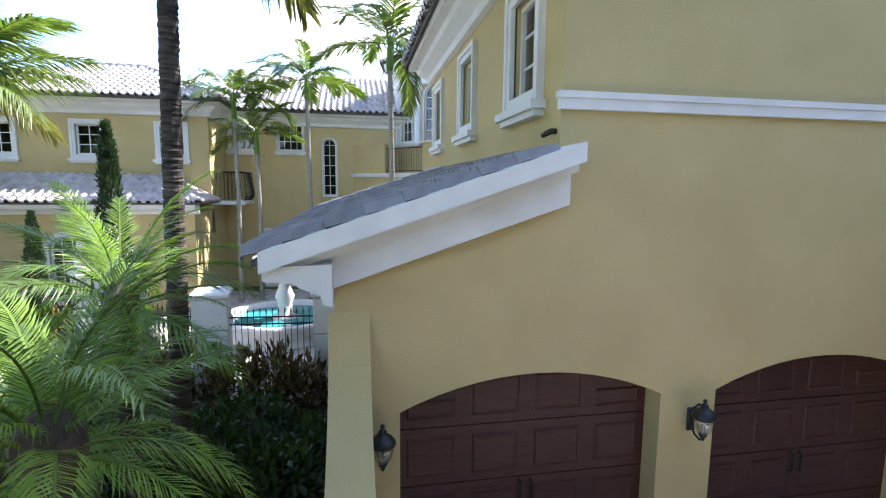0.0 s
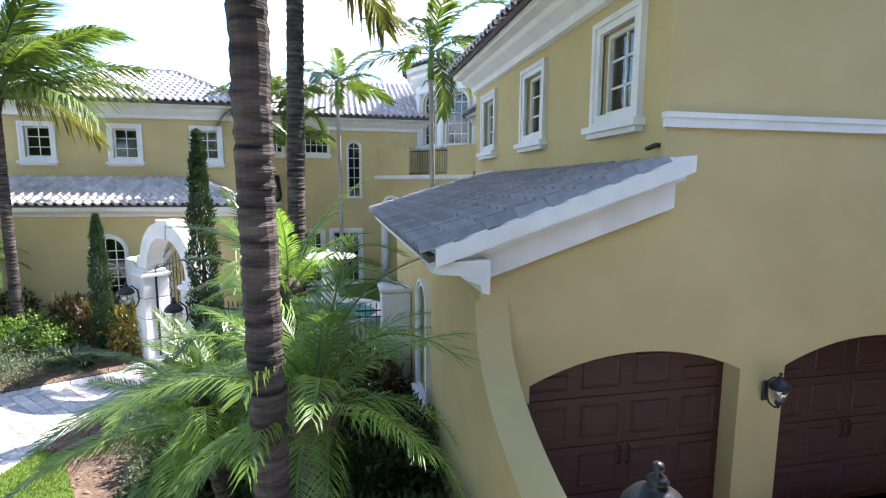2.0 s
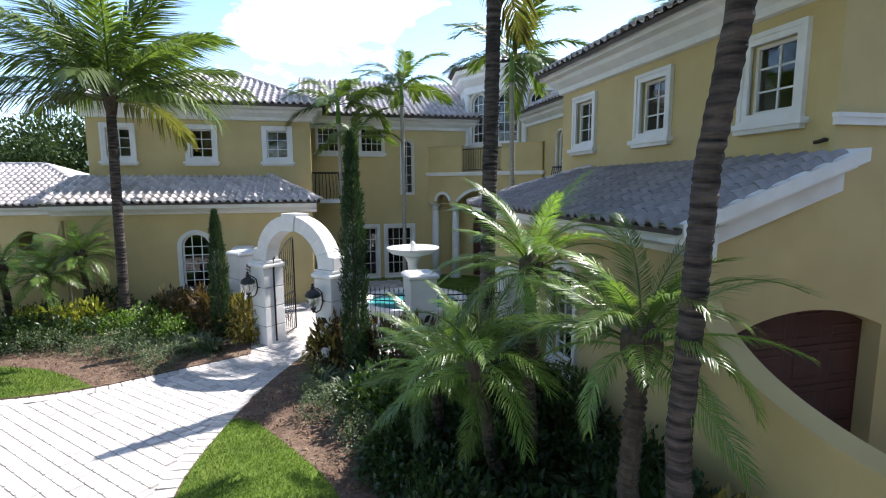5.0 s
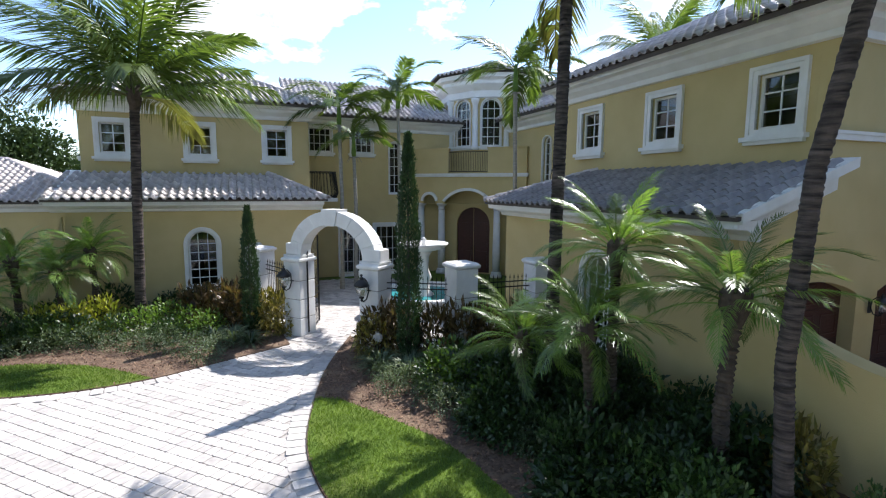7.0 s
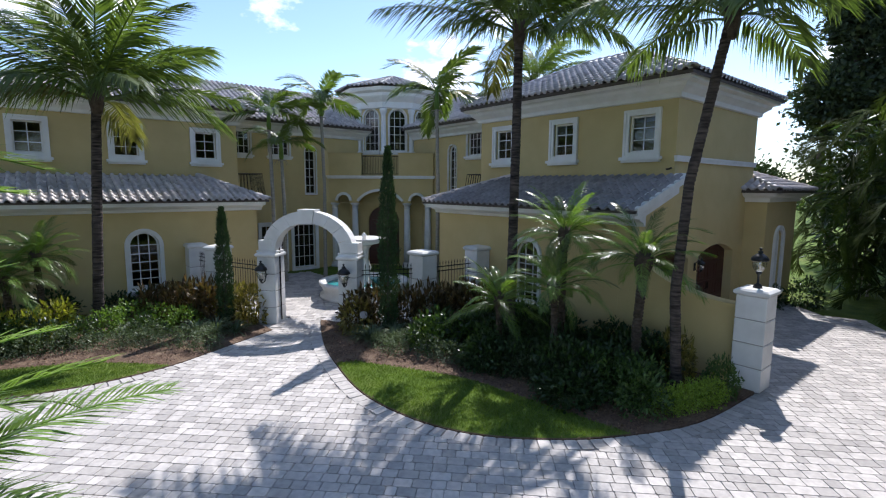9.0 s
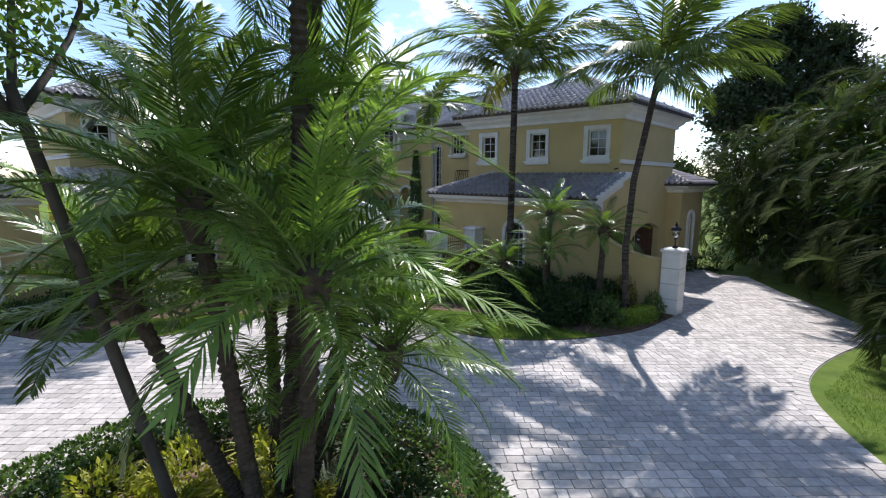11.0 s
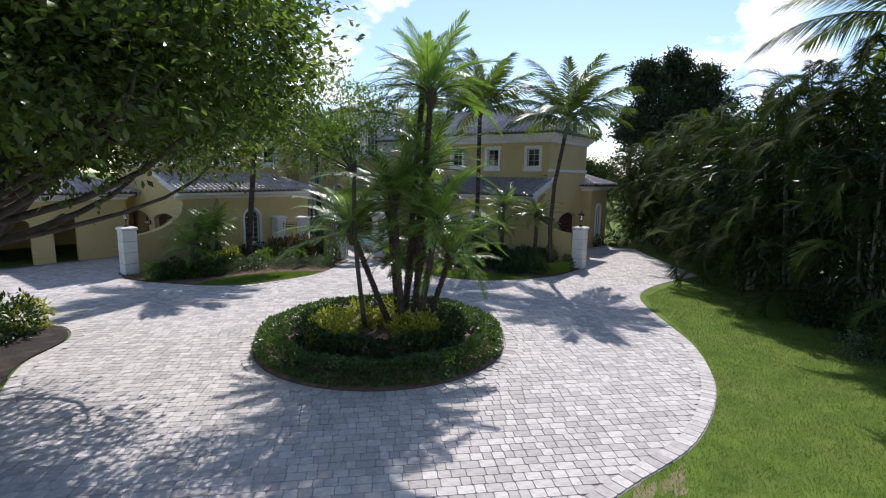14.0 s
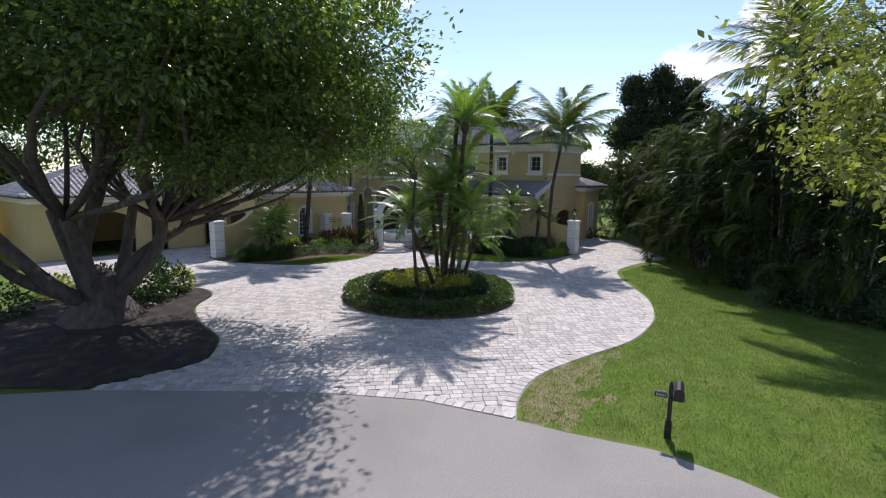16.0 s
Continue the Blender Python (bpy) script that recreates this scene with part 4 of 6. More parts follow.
for k in range(10):
    p, q = drum(R8, 0)[k], drum(R8, 0)[(k + 1) % 10]
    d = (q - p)
    L = d.length
    d.normalize()
    n_in = Vector((-d.y, d.x, 0))
    if n_in.dot(TWR(0, CB) - p) < 0:
        n_in = -n_in
    fr = Frame(p.x, p.y, (d.x, d.y), (n_in.x, n_in.y))
    hole = [(L / 2, 6.2, 0.92, 7.95, 0.46)] if k in (0, 1, 2, 7, 8, 9) else []
    low = [(L / 2, 0.1, 1.5, 2.35, 0.7)] if k in () else []
    solid("tower_wall", wall_bm(fr, ("b", 0.0, 1), 0, L, 0, 8.8, hole + low, 0.2), STUCCO, "ochre stucco face of the ten-sided entrance tower", "wall")
    at = pane_wall(fr, "b", 0.0, 1)
    for c, z0, w, zs, rise in hole:
        window_at("window", at, c, z0, w, zs - z0 + rise, 3, 4, rise, 0.06, True, label="round-headed tower window with white muntins")
    bm = bmesh.new()
    lathe(bm, (p.x, p.y, 0), [(0.0, 6.0), (0.2, 6.0), (0.2, 6.16), (0.145, 6.22), (0.13, 8.1), (0.15, 8.16), (0.2, 8.3), (0.2, 8.42), (0.0, 8.42)], 14)
    solid("tower_column", bm, WHITE, "slender white engaged column on the tower", "column", "structure", True)
bm = bmesh.new()
rings(bm, [drum(r, z) for r, z in ((R8 + 0.02, 8.42), (R8 + 0.14, 8.46), (R8 + 0.16, 8.75), (R8 + 0.35, 8.95), (R8 + 0.42, 9.05), (R8 + 0.42, 9.2), (R8 + 0.6, 9.3), (R8 + 0.62, 9.48), (R8 - 0.2, 9.5))])
solid("trim", bm, WHITE, "broad white moulded cornice around the tower", "cornice")
troof = thing("tower_roof", TWR(0, CB, 9.5), "ten-sided tower roof of tan barrel clay tiles", "roof", "", "structure")
bm = bmesh.new()
rings(bm, [drum(R8 + 0.72, 9.5), drum(0.02, 10.45)])
part("underlay", bm, UNDER, troof)
ring10 = drum(R8 + 0.75, 9.52)
apex = TWR(0, CB, 10.5)
spots = []
for k in range(10):
    spots += roof_plane([ring10[k], ring10[(k + 1) % 10], apex])
field("tile_field", TV, TF, spots, TILES_SUNLIT, troof)
field("ridge_caps", CAPV, CAPF, [s for k in range(10) for s in ridge_spots(ring10[k], apex)], TILES_SUNLIT, troof)

# portico: arcaded front, columns, balcony parapet with iron rail
arc = [(-1.95, 0.0, 0.62, 3.55, 0.31), (0.0, 0.0, 2.3, 3.5, 0.55), (1.95, 0.0, 0.62, 3.55, 0.31)]
solid("portico_front", wall_bm(TWR, ("b", 0.15, 1), -2.8, 2.8, 3.42, 4.78, [(c, 3.44, w, zs, r) for c, _, w, zs, r in arc], 0.35), STUCCO, "ochre arcaded portico front with white arch mouldings", "wall")
for c, _, w, zs, r in arc:
    bm = bmesh.new()
    R = (w * w / 4 + r * r) / (2 * r)
    half = math.asin(min(1.0, w / 2 / R))
    loops = []
    for k in range(17):
        th_ = -half + 2 * half * k / 16
        loops.append([TWR(c + q * math.sin(th_), b, zs + r - R + q * math.cos(th_)) for q, b in ((R, 0.06), (R + 0.13, 0.06), (R + 0.13, 0.17), (R, 0.17))])
    rings(bm, loops)
    solid("trim", bm, WHITE, "white moulding around a portico arch", "trim")
for s in (-1, 1):
    solid("portico_side", wall_bm(TWR, ("a", 2.8 * s, -s), 0.152, 2.2, 3.42, 4.78, (), 0.25), STUCCO, "ochre return of the portico", "wall")
bm = bmesh.new()
box(bm, TWR, -2.78, 2.78, 0.17, 2.4, 4.5, 4.77)
solid("portico_ceiling", bm, WHITE, "plain ceiling slab under the balcony", "ceiling")
for a in (-2.5, -1.4, 1.4, 2.5):
    p = TWR(a, 0.35, 0)
    th = thing("portico_column", p, "round white cast-stone column with base and capital", "column", "portico columns")
    for nm, prof in (("base", [(0.0, 0.0), (0.27, 0.0), (0.27, 0.12), (0.22, 0.16), (0.24, 0.22), (0.18, 0.28), (0.0, 0.28)]),
                     ("shaft", [(0.0, 0.28), (0.175, 0.28), (0.18, 1.2), (0.15, 3.15), (0.0, 3.15)]),
                     ("capital", [(0.0, 3.15), (0.17, 3.15), (0.18, 3.2), (0.15, 3.22), (0.16, 3.3), (0.25, 3.38), (0.26, 3.44), (0.0, 3.44)])):
        bm = bmesh.new()
        lathe(bm, p, prof, 18)
        part(nm, bm, STONE, th, "", True)
bm = bmesh.new()
for b0, b1, o, z0, z1 in ((0, 2.3, 0.06, 4.70, 4.76), (0, 2.3, 0.1, 4.76, 4.86)):
    box(bm, TWR, -2.8 - o, 2.8 + o, 0.15 - o, 2.2, z0, z1)
solid("trim", bm, WHITE, "white band at the balcony floor", "trim")
for a0, a1 in ((-2.8, -0.98), (0.98, 2.8)):
    bm = bmesh.new()
    box(bm, TWR, a0, a1, 0.15, 0.37, 4.86, 5.98)
    box(bm, TWR, a0 - 0.03, a1 + 0.03, 0.11, 0.41, 5.98, 6.04)
    solid("balcony_parapet", bm, STUCCO, "solid ochre parapet of the balcony", "parapet")
for s in (-1, 1):
    bm = bmesh.new()
    box(bm, TWR, 2.8 * s - 0.11 - 0.112 * s, 2.8 * s + 0.11 - 0.112 * s, 0.374, 2.0, 4.86, 6.02)
    solid("balcony_parapet", bm, STUCCO, "solid ochre side parapet of the balcony", "parapet")
rail = thing("balcony_railing", TWR(0, 0.26, 4.86), "black iron balcony railing with close balusters", "railing", "", "structure")
for z in (4.95, 5.86):
    bm = bmesh.new()
    tube(bm, [TWR(-0.98, 0.26, z), TWR(0.98, 0.26, z)], 0.018, 6)
    part("rail", bm, IRON, rail)
for k in range(23):
    a = -0.94 + 1.88 * k / 22
    bm = bmesh.new()
    tube(bm, [TWR(a, 0.26, 4.95), TWR(a, 0.26, 5.86)], 0.009, 5)
    part("baluster", bm, IRON, rail)
bm = bmesh.new()
p = TWR(2.9, 1.5, 4.86)
lathe(bm, p, [(0.0, 0.0), (0.16, 0.0), (0.14, 0.05), (0.3, 0.35), (0.34, 0.6), (0.24, 0.85), (0.17, 0.95), (0.22, 1.05), (0.0, 1.02)], 16)
tagged(part("urn", bm, TAN, None, "", True), "dark terracotta urn on the balcony ledge", "urn")
# entrance door at the back of the portico
p = TWR(0, 1.0)
dfr = Frame(p.x, p.y, (0.7071, -0.7071), (0.7071, 0.7071))
solid("entry_wall", wall_bm(dfr, ("b", 0.0, 1), -2.6, 2.6, 0, 4.5, [(0, 0.02, 1.7, 2.4, 0.85)], 0.2), STUCCO, "ochre stucco wall around the entrance", "wall")
th = thing("entrance_door", dfr(0, 0.1, 0), "dark wooden double entrance door with arched head", "door")
for s in (-1, 1):
    bm = bmesh.new()
    zs = [0.05] + [2.4 + 0.85 * math.sqrt(max(0, 1 - (k / 8) ** 2)) for k in range(9)]
    pts = [(0.01 * s, 0.05), (0.84 * s, 0.05)] + [(0.84 * s * math.cos(t), 2.4 + 0.84 * math.sin(t)) for t in np.linspace(0, math.pi / 2 - 0.01, 8)]
    f0 = [bm.verts.new(dfr(u, 0.1, z)) for u, z in pts]
    f1 = [bm.verts.new(dfr(u, 0.16, z)) for u, z in pts]
    bm.faces.new(f0)
    bm.faces.new(f1)
    for i in range(len(pts)):
        j = (i + 1) % len(pts)
        bm.faces.new((f0[i], f0[j], f1[j], f1[i]))
    leaf = part("door_leaf", bm, DOORWOOD, th)
    bm = bmesh.new()
    box(bm, dfr, min(0.14 * s, 0.7 * s), max(0.14 * s, 0.7 * s), 0.07, 0.101, 0.3, 1.1)
    box(bm, dfr, min(0.14 * s, 0.7 * s), max(0.14 * s, 0.7 * s), 0.07, 0.101, 1.3, 2.5)
    part("door_panel", bm, DOORWOOD, leaf)
    bm = bmesh.new()
    tube(bm, [dfr(0.07 * s, 0.08, 1.0), dfr(0.07 * s, 0.03, 1.02), dfr(0.07 * s, 0.03, 1.35), dfr(0.07 * s, 0.08, 1.37)], 0.014, 6)
    part("handle", bm, BRONZE, leaf, "bronze pull handle")

# ---------------------------------------------------------------- garden gate, piers and fences
GA, GB = Vector((-6.74, 14.04, 0)), Vector((-5.04, 11.98, 0))
gd = (GB - GA).normalized()
GATE = Frame(GA.x, GA.y, (gd.x, gd.y), (-gd.y * -1, gd.x * -1) if (-gd.y) < 0 else (-gd.y, gd.x))
gt = math.atan2(gd.y, gd.x)
GL = (GB - GA).length
for p in (GA, GB):
    pier(p.x, p.y, 0.6, 2.25, gt, "white cast-stone gate pier with banded joints")
arch = thing("gate_arch", GATE(GL / 2, 0, 2.25), "white cast-stone arch with a keystone over the gate", "arch")
bi, bo_ = GL / 2 - 0.27, GL / 2 + 0.17
for k in range(9):
    if k == 4:
        continue
    t0, t1 = math.pi * k / 9 + 0.004, math.pi * (k + 1) / 9 - 0.004
    bm = bmesh.new()
    rings(bm, [[GATE(GL / 2 - q * math.cos(t), b, 2.3 + (q * 0.83) * math.sin(t)) for q, b in ((bi, -0.19), (bo_, -0.19), (bo_, 0.19), (bi, 0.19))] for t in (t0, (t0 + t1) / 2, t1)])
    part("arch_stone", bm, STONE, arch)
bm = bmesh.new()
t0, t1 = math.pi * 4 / 9, math.pi * 5 / 9
rings(bm, [[GATE(GL / 2 - q * math.cos(t), b, 2.3 + q * 0.84 * math.sin(t)) for q, b in ((bi - 0.03, -0.22), (bo_ + 0.06, -0.22), (bo_ + 0.06, 0.22), (bi - 0.03, 0.22))] for t in (t0, t1)])
part("keystone", bm, STONE, arch)
for a in (0.0, GL):
    bm = bmesh.new()
    box(bm, GATE, a - 0.33, a + 0.33, -0.25, 0.25, 2.25, 2.3)
    part("springer", bm, STONE, arch)
    bm = bmesh.new()
    box(bm, GATE, a - (0.3 if a == 0 else 0.17), a + (0.17 if a == 0 else 0.3), -0.2, 0.2, 2.3, 2.62)
    bevel(bm, 0.02)
    part("springer", bm, STONE, arch)
# open gate leaf swung into the court
hinge = GATE(0.31, 0.0, 0)
inw = Vector((0.36, 0.93, 0)).normalized()
leaf = thing("iron_gate", hinge, "open black wrought-iron gate with scrollwork", "gate")


def gpt(u, z):
    return hinge + inw * u + Vector((0, 0, z))


gw = 1.25
for pts_, r in (([gpt(0, 0.08), gpt(0, 2.3)], 0.025), ([gpt(gw, 0.08), gpt(gw, 2.75)], 0.025), ([gpt(0, 0.1), gpt(gw, 0.1)], 0.02), ([gpt(0, 1.0), gpt(gw, 1.0)], 0.018), ([gpt(0, 1.2), gpt(gw, 1.2)], 0.018),
                ([gpt(gw * t, 2.3 + 0.75 * math.sin(t * math.pi / 2)) for t in np.linspace(0, 1, 8)], 0.022), ([gpt(gw * t, 2.05 + 0.75 * math.sin(t * math.pi / 2)) for t in np.linspace(0, 1, 8)], 0.016)):
    bm = bmesh.new()
    tube(bm, pts_, r, 6)
    part("gate_frame", bm, IRON, leaf)
for k in range(1, 10):
    u = gw * k / 10
    bm = bmesh.new()
    tube(bm, [gpt(u, 0.1), gpt(u, 2.05 + 0.75 * math.sin(k / 10 * math.pi / 2))], 0.009, 5)
    part("bar", bm, IRON, leaf)
for cu, cz, r in ((0.35, 1.6, 0.2), (0.9, 1.6, 0.2), (0.62, 2.05, 0.22), (0.4, 0.55, 0.2), (0.85, 0.55, 0.2)):
    bm = bmesh.new()
    tube(bm, [gpt(cu + r * (1 - t / 14) * math.cos(t), cz + r * (1 - t / 14) * math.sin(t)) for t in np.linspace(0, 11, 26)], 0.009, 5)
    part("scroll", bm, IRON, leaf)
for p in (GA, GB):
    q = GATE(0, 0) if p is GA else GATE(GL, 0)
    nrm = GATE(0, 1) - GATE(0, 0)
    if nrm.dot(Vector((-1, -1, 0))) < 0:
        nrm = -nrm
    lantern("gate_lantern", q + nrm * 0.58 + Vector((0, 0, 1.75)), (-nrm.x, -nrm.y), False, 1.25, "black iron lantern on a scrolled bracket on a gate pier")
pier(-3.1, 10.9, 0.62, 2.33, 0.1, "white cast-stone fence pier with banded joints", 3)
pier(-0.87, 10.8, 0.6, 2.33, 0.0, "white cast-stone fence pier against the house wall", 3)
pier(-7.7, 16.25, 0.6, 2.3, 0.7, "white cast-stone fence pier with banded joints", 3)
pier(-7.95, 18.24, 0.6, 2.2, 0.0, "white cast-stone fence pier against the house wall", 3)


def fence(p, q, label="black iron fence with pointed pickets"):
    p, q = Vector((*p, 0)), Vector((*q, 0))
    d = q - p
    L = d.length
    d.normalize()
    th = thing("iron_fence", p, label, "fence", "iron fences")
    bulge = Vector((-d.y, d.x, 0))

    def at(u, z):
        return p + d * u + Vector((0, 0, z))
    for z in (0.25, 1.62, 1.76):
        bm = bmesh.new()
        tube(bm, [at(0, z), at(L, z)], 0.016, 5)
        part("rail", bm, IRON, th)
    n_ = max(2, int(L / 0.115))
    for k in range(1, n_):
        u = L * k / n_
        bm = bmesh.new()
        tube(bm, [at(u, 0.12), at(u, 1.84), at(u, 1.86), at(u, 1.96)], [0.008, 0.008, 0.017, 0.001], 5)
        part("picket", bm, IRON, th)
    bm = bmesh.new()
    fr = Frame(p.x, p.y, (d.x, d.y), (-d.y, d.x))
    box(bm, fr, 0, L, -0.12, 0.12, 0, 0.12)
    part("kerb", bm, STONE, th)


fence((-4.8, 11.75), (-3.35, 11.0))
fence((-2.8, 10.88), (-1.15, 10.8))
fence((-6.9, 14.32), (-7.56, 15.97))
fence((-7.75, 16.53), (-7.92, 17.95))

# fountain in the court
fx, fy = -2.4, 15.7
ft = thing("fountain", (fx, fy, 0), "tiered white stone fountain with a round water basin", "fountain")
bm = bmesh.new()
lathe(bm, (fx, fy, 0), [(0.0, 0.0), (1.75, 0.0), (1.75, 0.1), (1.6, 0.14), (1.68, 0.42), (1.78, 0.5), (1.78, 0.6), (1.55, 0.6), (1.5, 0.52), (1.5, 0.2), (0.0, 0.2)], 36)
part("basin", bm, STONE, ft, "wide round stone basin", True)
bm = bmesh.new()
lathe(bm, (fx, fy, 0), [(0.0, 0.44), (1.5, 0.44), (1.5, 0.46), (0.0, 0.46)], 36)
part("water", bm, WATER, ft, "turquoise water")
bm = bmesh.new()
lathe(bm, (fx, fy, 0), [(0.0, 0.3), (0.4, 0.3), (0.36, 0.5), (0.22, 0.6), (0.2, 0.9), (0.28, 1.1), (0.16, 1.4), (0.18, 1.8), (0.3, 2.0), (0.0, 2.0)], 20)
part("pedestal", bm, STONE, ft, "", True)
bm = bmesh.new()
lathe(bm, (fx, fy, 0), [(0.0, 1.98), (0.3, 2.0), (0.7, 2.1), (0.82, 2.2), (0.86, 2.28), (0.78, 2.28), (0.6, 2.2), (0.0, 2.16)], 28)
part("bowl", bm, STONE, ft, "shallow upper stone bowl", True)
bm = bmesh.new()
lathe(bm, (fx, fy, 0), [(0.0, 2.16), (0.1, 2.16), (0.06, 2.3), (0.1, 2.4), (0.0, 2.5)], 12)
part("finial", bm, STONE, ft, "", True)


# ---------------------------------------------------------------- one-storey annexes
def annex(fr, name, a0, a1, b0, b1, h, holes=(), pitch=0.36, mould=True):
    """A low block with a hipped tile roof; holes: on its a0 face."""
    solid("wall_annex_" + name, wall_bm(fr, ("b", b0, 1), a0, a1, 0, h, holes, 0.25), STUCCO, "ochre stucco wall of a low side building", "wall")
    bm = bmesh.new()
    box(bm, fr, a0, a0 + 0.25, b0 + 0.252, b1, 0, h)
    box(bm, fr, a1 - 0.25, a1, b0 + 0.252, b1, 0, h)
    box(bm, fr, a0 + 0.252, a1 - 0.252, b1 - 0.25, b1, 0, h)
    solid("wall_annex_side_" + name, bm, STUCCO, "ochre stucco side walls of a low side building", "wall")
    pr = [(0.02, h - 0.3), (0.08, h - 0.28), (0.1, h - 0.16), (0.34, h - 0.06), (0.36, h + 0.08), (0.0, h + 0.1)]
    solid("trim", cornice_bm(fr, a0, a1, b0, b1, pr), WHITE, "white eave moulding of a low side building", "cornice")
    o, z = 0.45, h + 0.1
    e = [fr(a0 - o, b0 - o, z), fr(a1 + o, b0 - o, z), fr(a1 + o, b1 + o, z), fr(a0 - o, b1 + o, z)]
    wa, wb = a1 - a0 + 2 * o, b1 - b0 + 2 * o
    run = min(wa, wb) / 2
    if wa >= wb:
        r0, r1 = fr(a0 - o + run, (b0 + b1) / 2, z + run * pitch), fr(a1 + o - run, (b0 + b1) / 2, z + run * pitch)
        planes = [[e[0], e[1], r1, r0], [e[2], e[3], r0, r1], [e[3], e[0], r0], [e[1], e[2], r1]]
        hips = [(e[0], r0), (e[3], r0), (e[1], r1), (e[2], r1), (r0, r1)]
    else:
        r0, r1 = fr((a0 + a1) / 2, b0 - o + run, z + run * pitch), fr((a0 + a1) / 2, b1 + o - run, z + run * pitch)
        planes = [[e[0], e[1], r0], [e[2], e[3], r1], [e[3], e[0], r0, r1], [e[1], e[2], r1, r0]]
        hips = [(e[0], r0), (e[1], r0), (e[2], r1), (e[3], r1), (r0, r1)]
    th = thing("annex_roof", fr((a0 + a1) / 2, (b0 + b1) / 2, z), "low hipped roof of greyish-tan barrel tiles", "roof", "", "structure")
    for p in planes:
        part("underlay", slab_bm(p, 0.08), UNDER, th)
    field("tile_field", TV, TF, [s for p in planes for s in roof_plane(p)], TILES_SUNLIT, th)
    field("ridge_caps", CAPV, CAPF, [s for a, b in hips if (Vector(b) - Vector(a)).length > 0.4 for s in ridge_spots(a, b)], TILES_SUNLIT, th)


annex(WORLD, "garden", 6.95, 10.1, 4.72, 10.5, 4.15, [(8.35, 0.75, 0.7, 2.5, 0.35)])
at = pane_wall(WORLD, "b", 4.72, 1)
window_at("window", at, 8.35, 0.75, 0.7, 2.1, 1, 1, 0.35, 0.16, True, label="round-headed dark window with a white sill")
annex(WORLD, "carport", -23.5, -14.1, 23.6, 31.0, 3.45, [(-17.0, 0.0, 1.0, 2.1, 0.4), (-20.2, 0.0, 3.6, 2.1, 0.55)], 0.42)
annex(WORLD, "lodge", -40.0, -25.0, 27.5, 36.0, 3.3, [(-30.0, 0.0, 3.2, 2.0, 0.5), (-35.0, 0.0, 3.2, 2.0, 0.5)], 0.36)
# chimney behind the tower
bm = bmesh.new()
box(bm, WORLD, 11.2, 12.3, 25.6, 26.6, 6.0, 10.9)
box(bm, WORLD, 11.1, 12.4, 25.5, 26.7, 10.9, 11.1)
bevel(bm, 0.03)
solid("chimney", bm, STUCCO, "ochre stucco chimney behind the tower roof", "chimney")
# small drain pipe over the lean-to
bm = bmesh.new()
tube(bm, [(1.57, 5.5, 4.87), (1.5, 5.5, 4.87), (1.46, 5.52, 4.85), (1.46, 5.6, 4.84)], 0.028, 8)
tagged(part("drain_pipe", bm, BRONZE, None, "", True), "small dark metal drain pipe on the upper wall", "pipe")

# mailbox on the verge
mx_, my_ = -21.31, -8.13
mb = thing("mailbox", (mx_, my_, 0), "black mailbox on a black post by the road", "mailbox")
MF = Frame(mx_, my_, (0.98, 0.199), (-0.199, 0.98))
bm = bmesh.new()
box(bm, MF, -0.04, 0.04, -0.04, 0.04, -0.03, 1.06)
part("post", bm, BLACKP, mb)
bm = bmesh.new()
box(bm, MF, -0.062, 0.062, -0.062, 0.062, -0.03, 0.34)
bevel(bm, 0.02)
part("post_sleeve", bm, BLACKP, mb)
bm = bmesh.new()
box(bm, MF, -0.1, 0.3, -0.2, 0.0, 0.79, 0.822)
part("bracket", bm, BLACKP, mb)
bm = bmesh.new()
prof = [(-0.09, 0.0), (0.09, 0.0), (0.09, 0.11)] + [(0.09 * math.cos(t), 0.12 + 0.1 * math.sin(t)) for t in np.linspace(0.3, math.pi - 0.3, 8)] + [(-0.09, 0.11)]
rings(bm, [[MF(-0.12 + u, v - 0.14, 0.822 + z) for v, z in prof] for u in (0.0, 0.47)])
bx = part("box", bm, BLACKP, mb, "domed black metal letter box")
bm = bmesh.new()
rings(bm, [[MF(-0.14 + u, v * 1.06 - 0.14, 0.818 + z * 1.05) for v, z in prof] for u in (0.0, 0.03)])
part("box_door", bm, BLACKP, bx)
bm = bmesh.new()
tube(bm, [MF(0, 0.03, 0.9), MF(0, 0.32, 0.9)], 0.01, 5)
part("arm", bm, BLACKP, mb)
bm = bmesh.new()
box(bm, MF, -0.012, 0.012, 0.06, 0.28, 0.79, 0.885)
pl = part("name_plate", bm, BLACKP, mb, "small black plate with pale bars")
for k in range(5):
    bm = bmesh.new()
    box(bm, MF, -0.017, -0.0125, 0.08 + k * 0.038, 0.105 + k * 0.038, 0.81, 0.865)
    part("plate_bar", bm, GREYP, pl)
bm = bmesh.new()
lathe(bm, (mx_, my_, 1.06), [(0.0, 0.0), (0.045, 0.0), (0.028, 0.03), (0.034, 0.05), (0.0, 0.08)], 10)
part("finial", bm, BLACKP, mb)
# small security plate on a stake among the shrubs
sg = thing("garden_sign", (-5.25, 10.9, 0), "small round pale sign on a stake among shrubs", "sign")
bm = bmesh.new()
tube(bm, [(-5.25, 10.9, 0), (-5.25, 10.9, 0.55)], 0.012, 5)
part("stake", bm, IRON, sg)
bm = bmesh.new()
gf = Frame(-5.25, 10.9, (0.7, -0.7), (0.7, 0.7))
rings(bm, [[gf(0.12 * math.cos(t), b, 0.62 + 0.12 * math.sin(t)) for t in np.linspace(0, 2 * math.pi, 9)[:-1]] for b in (-0.012, 0.0)])
part("plate", bm, GREYP, sg)


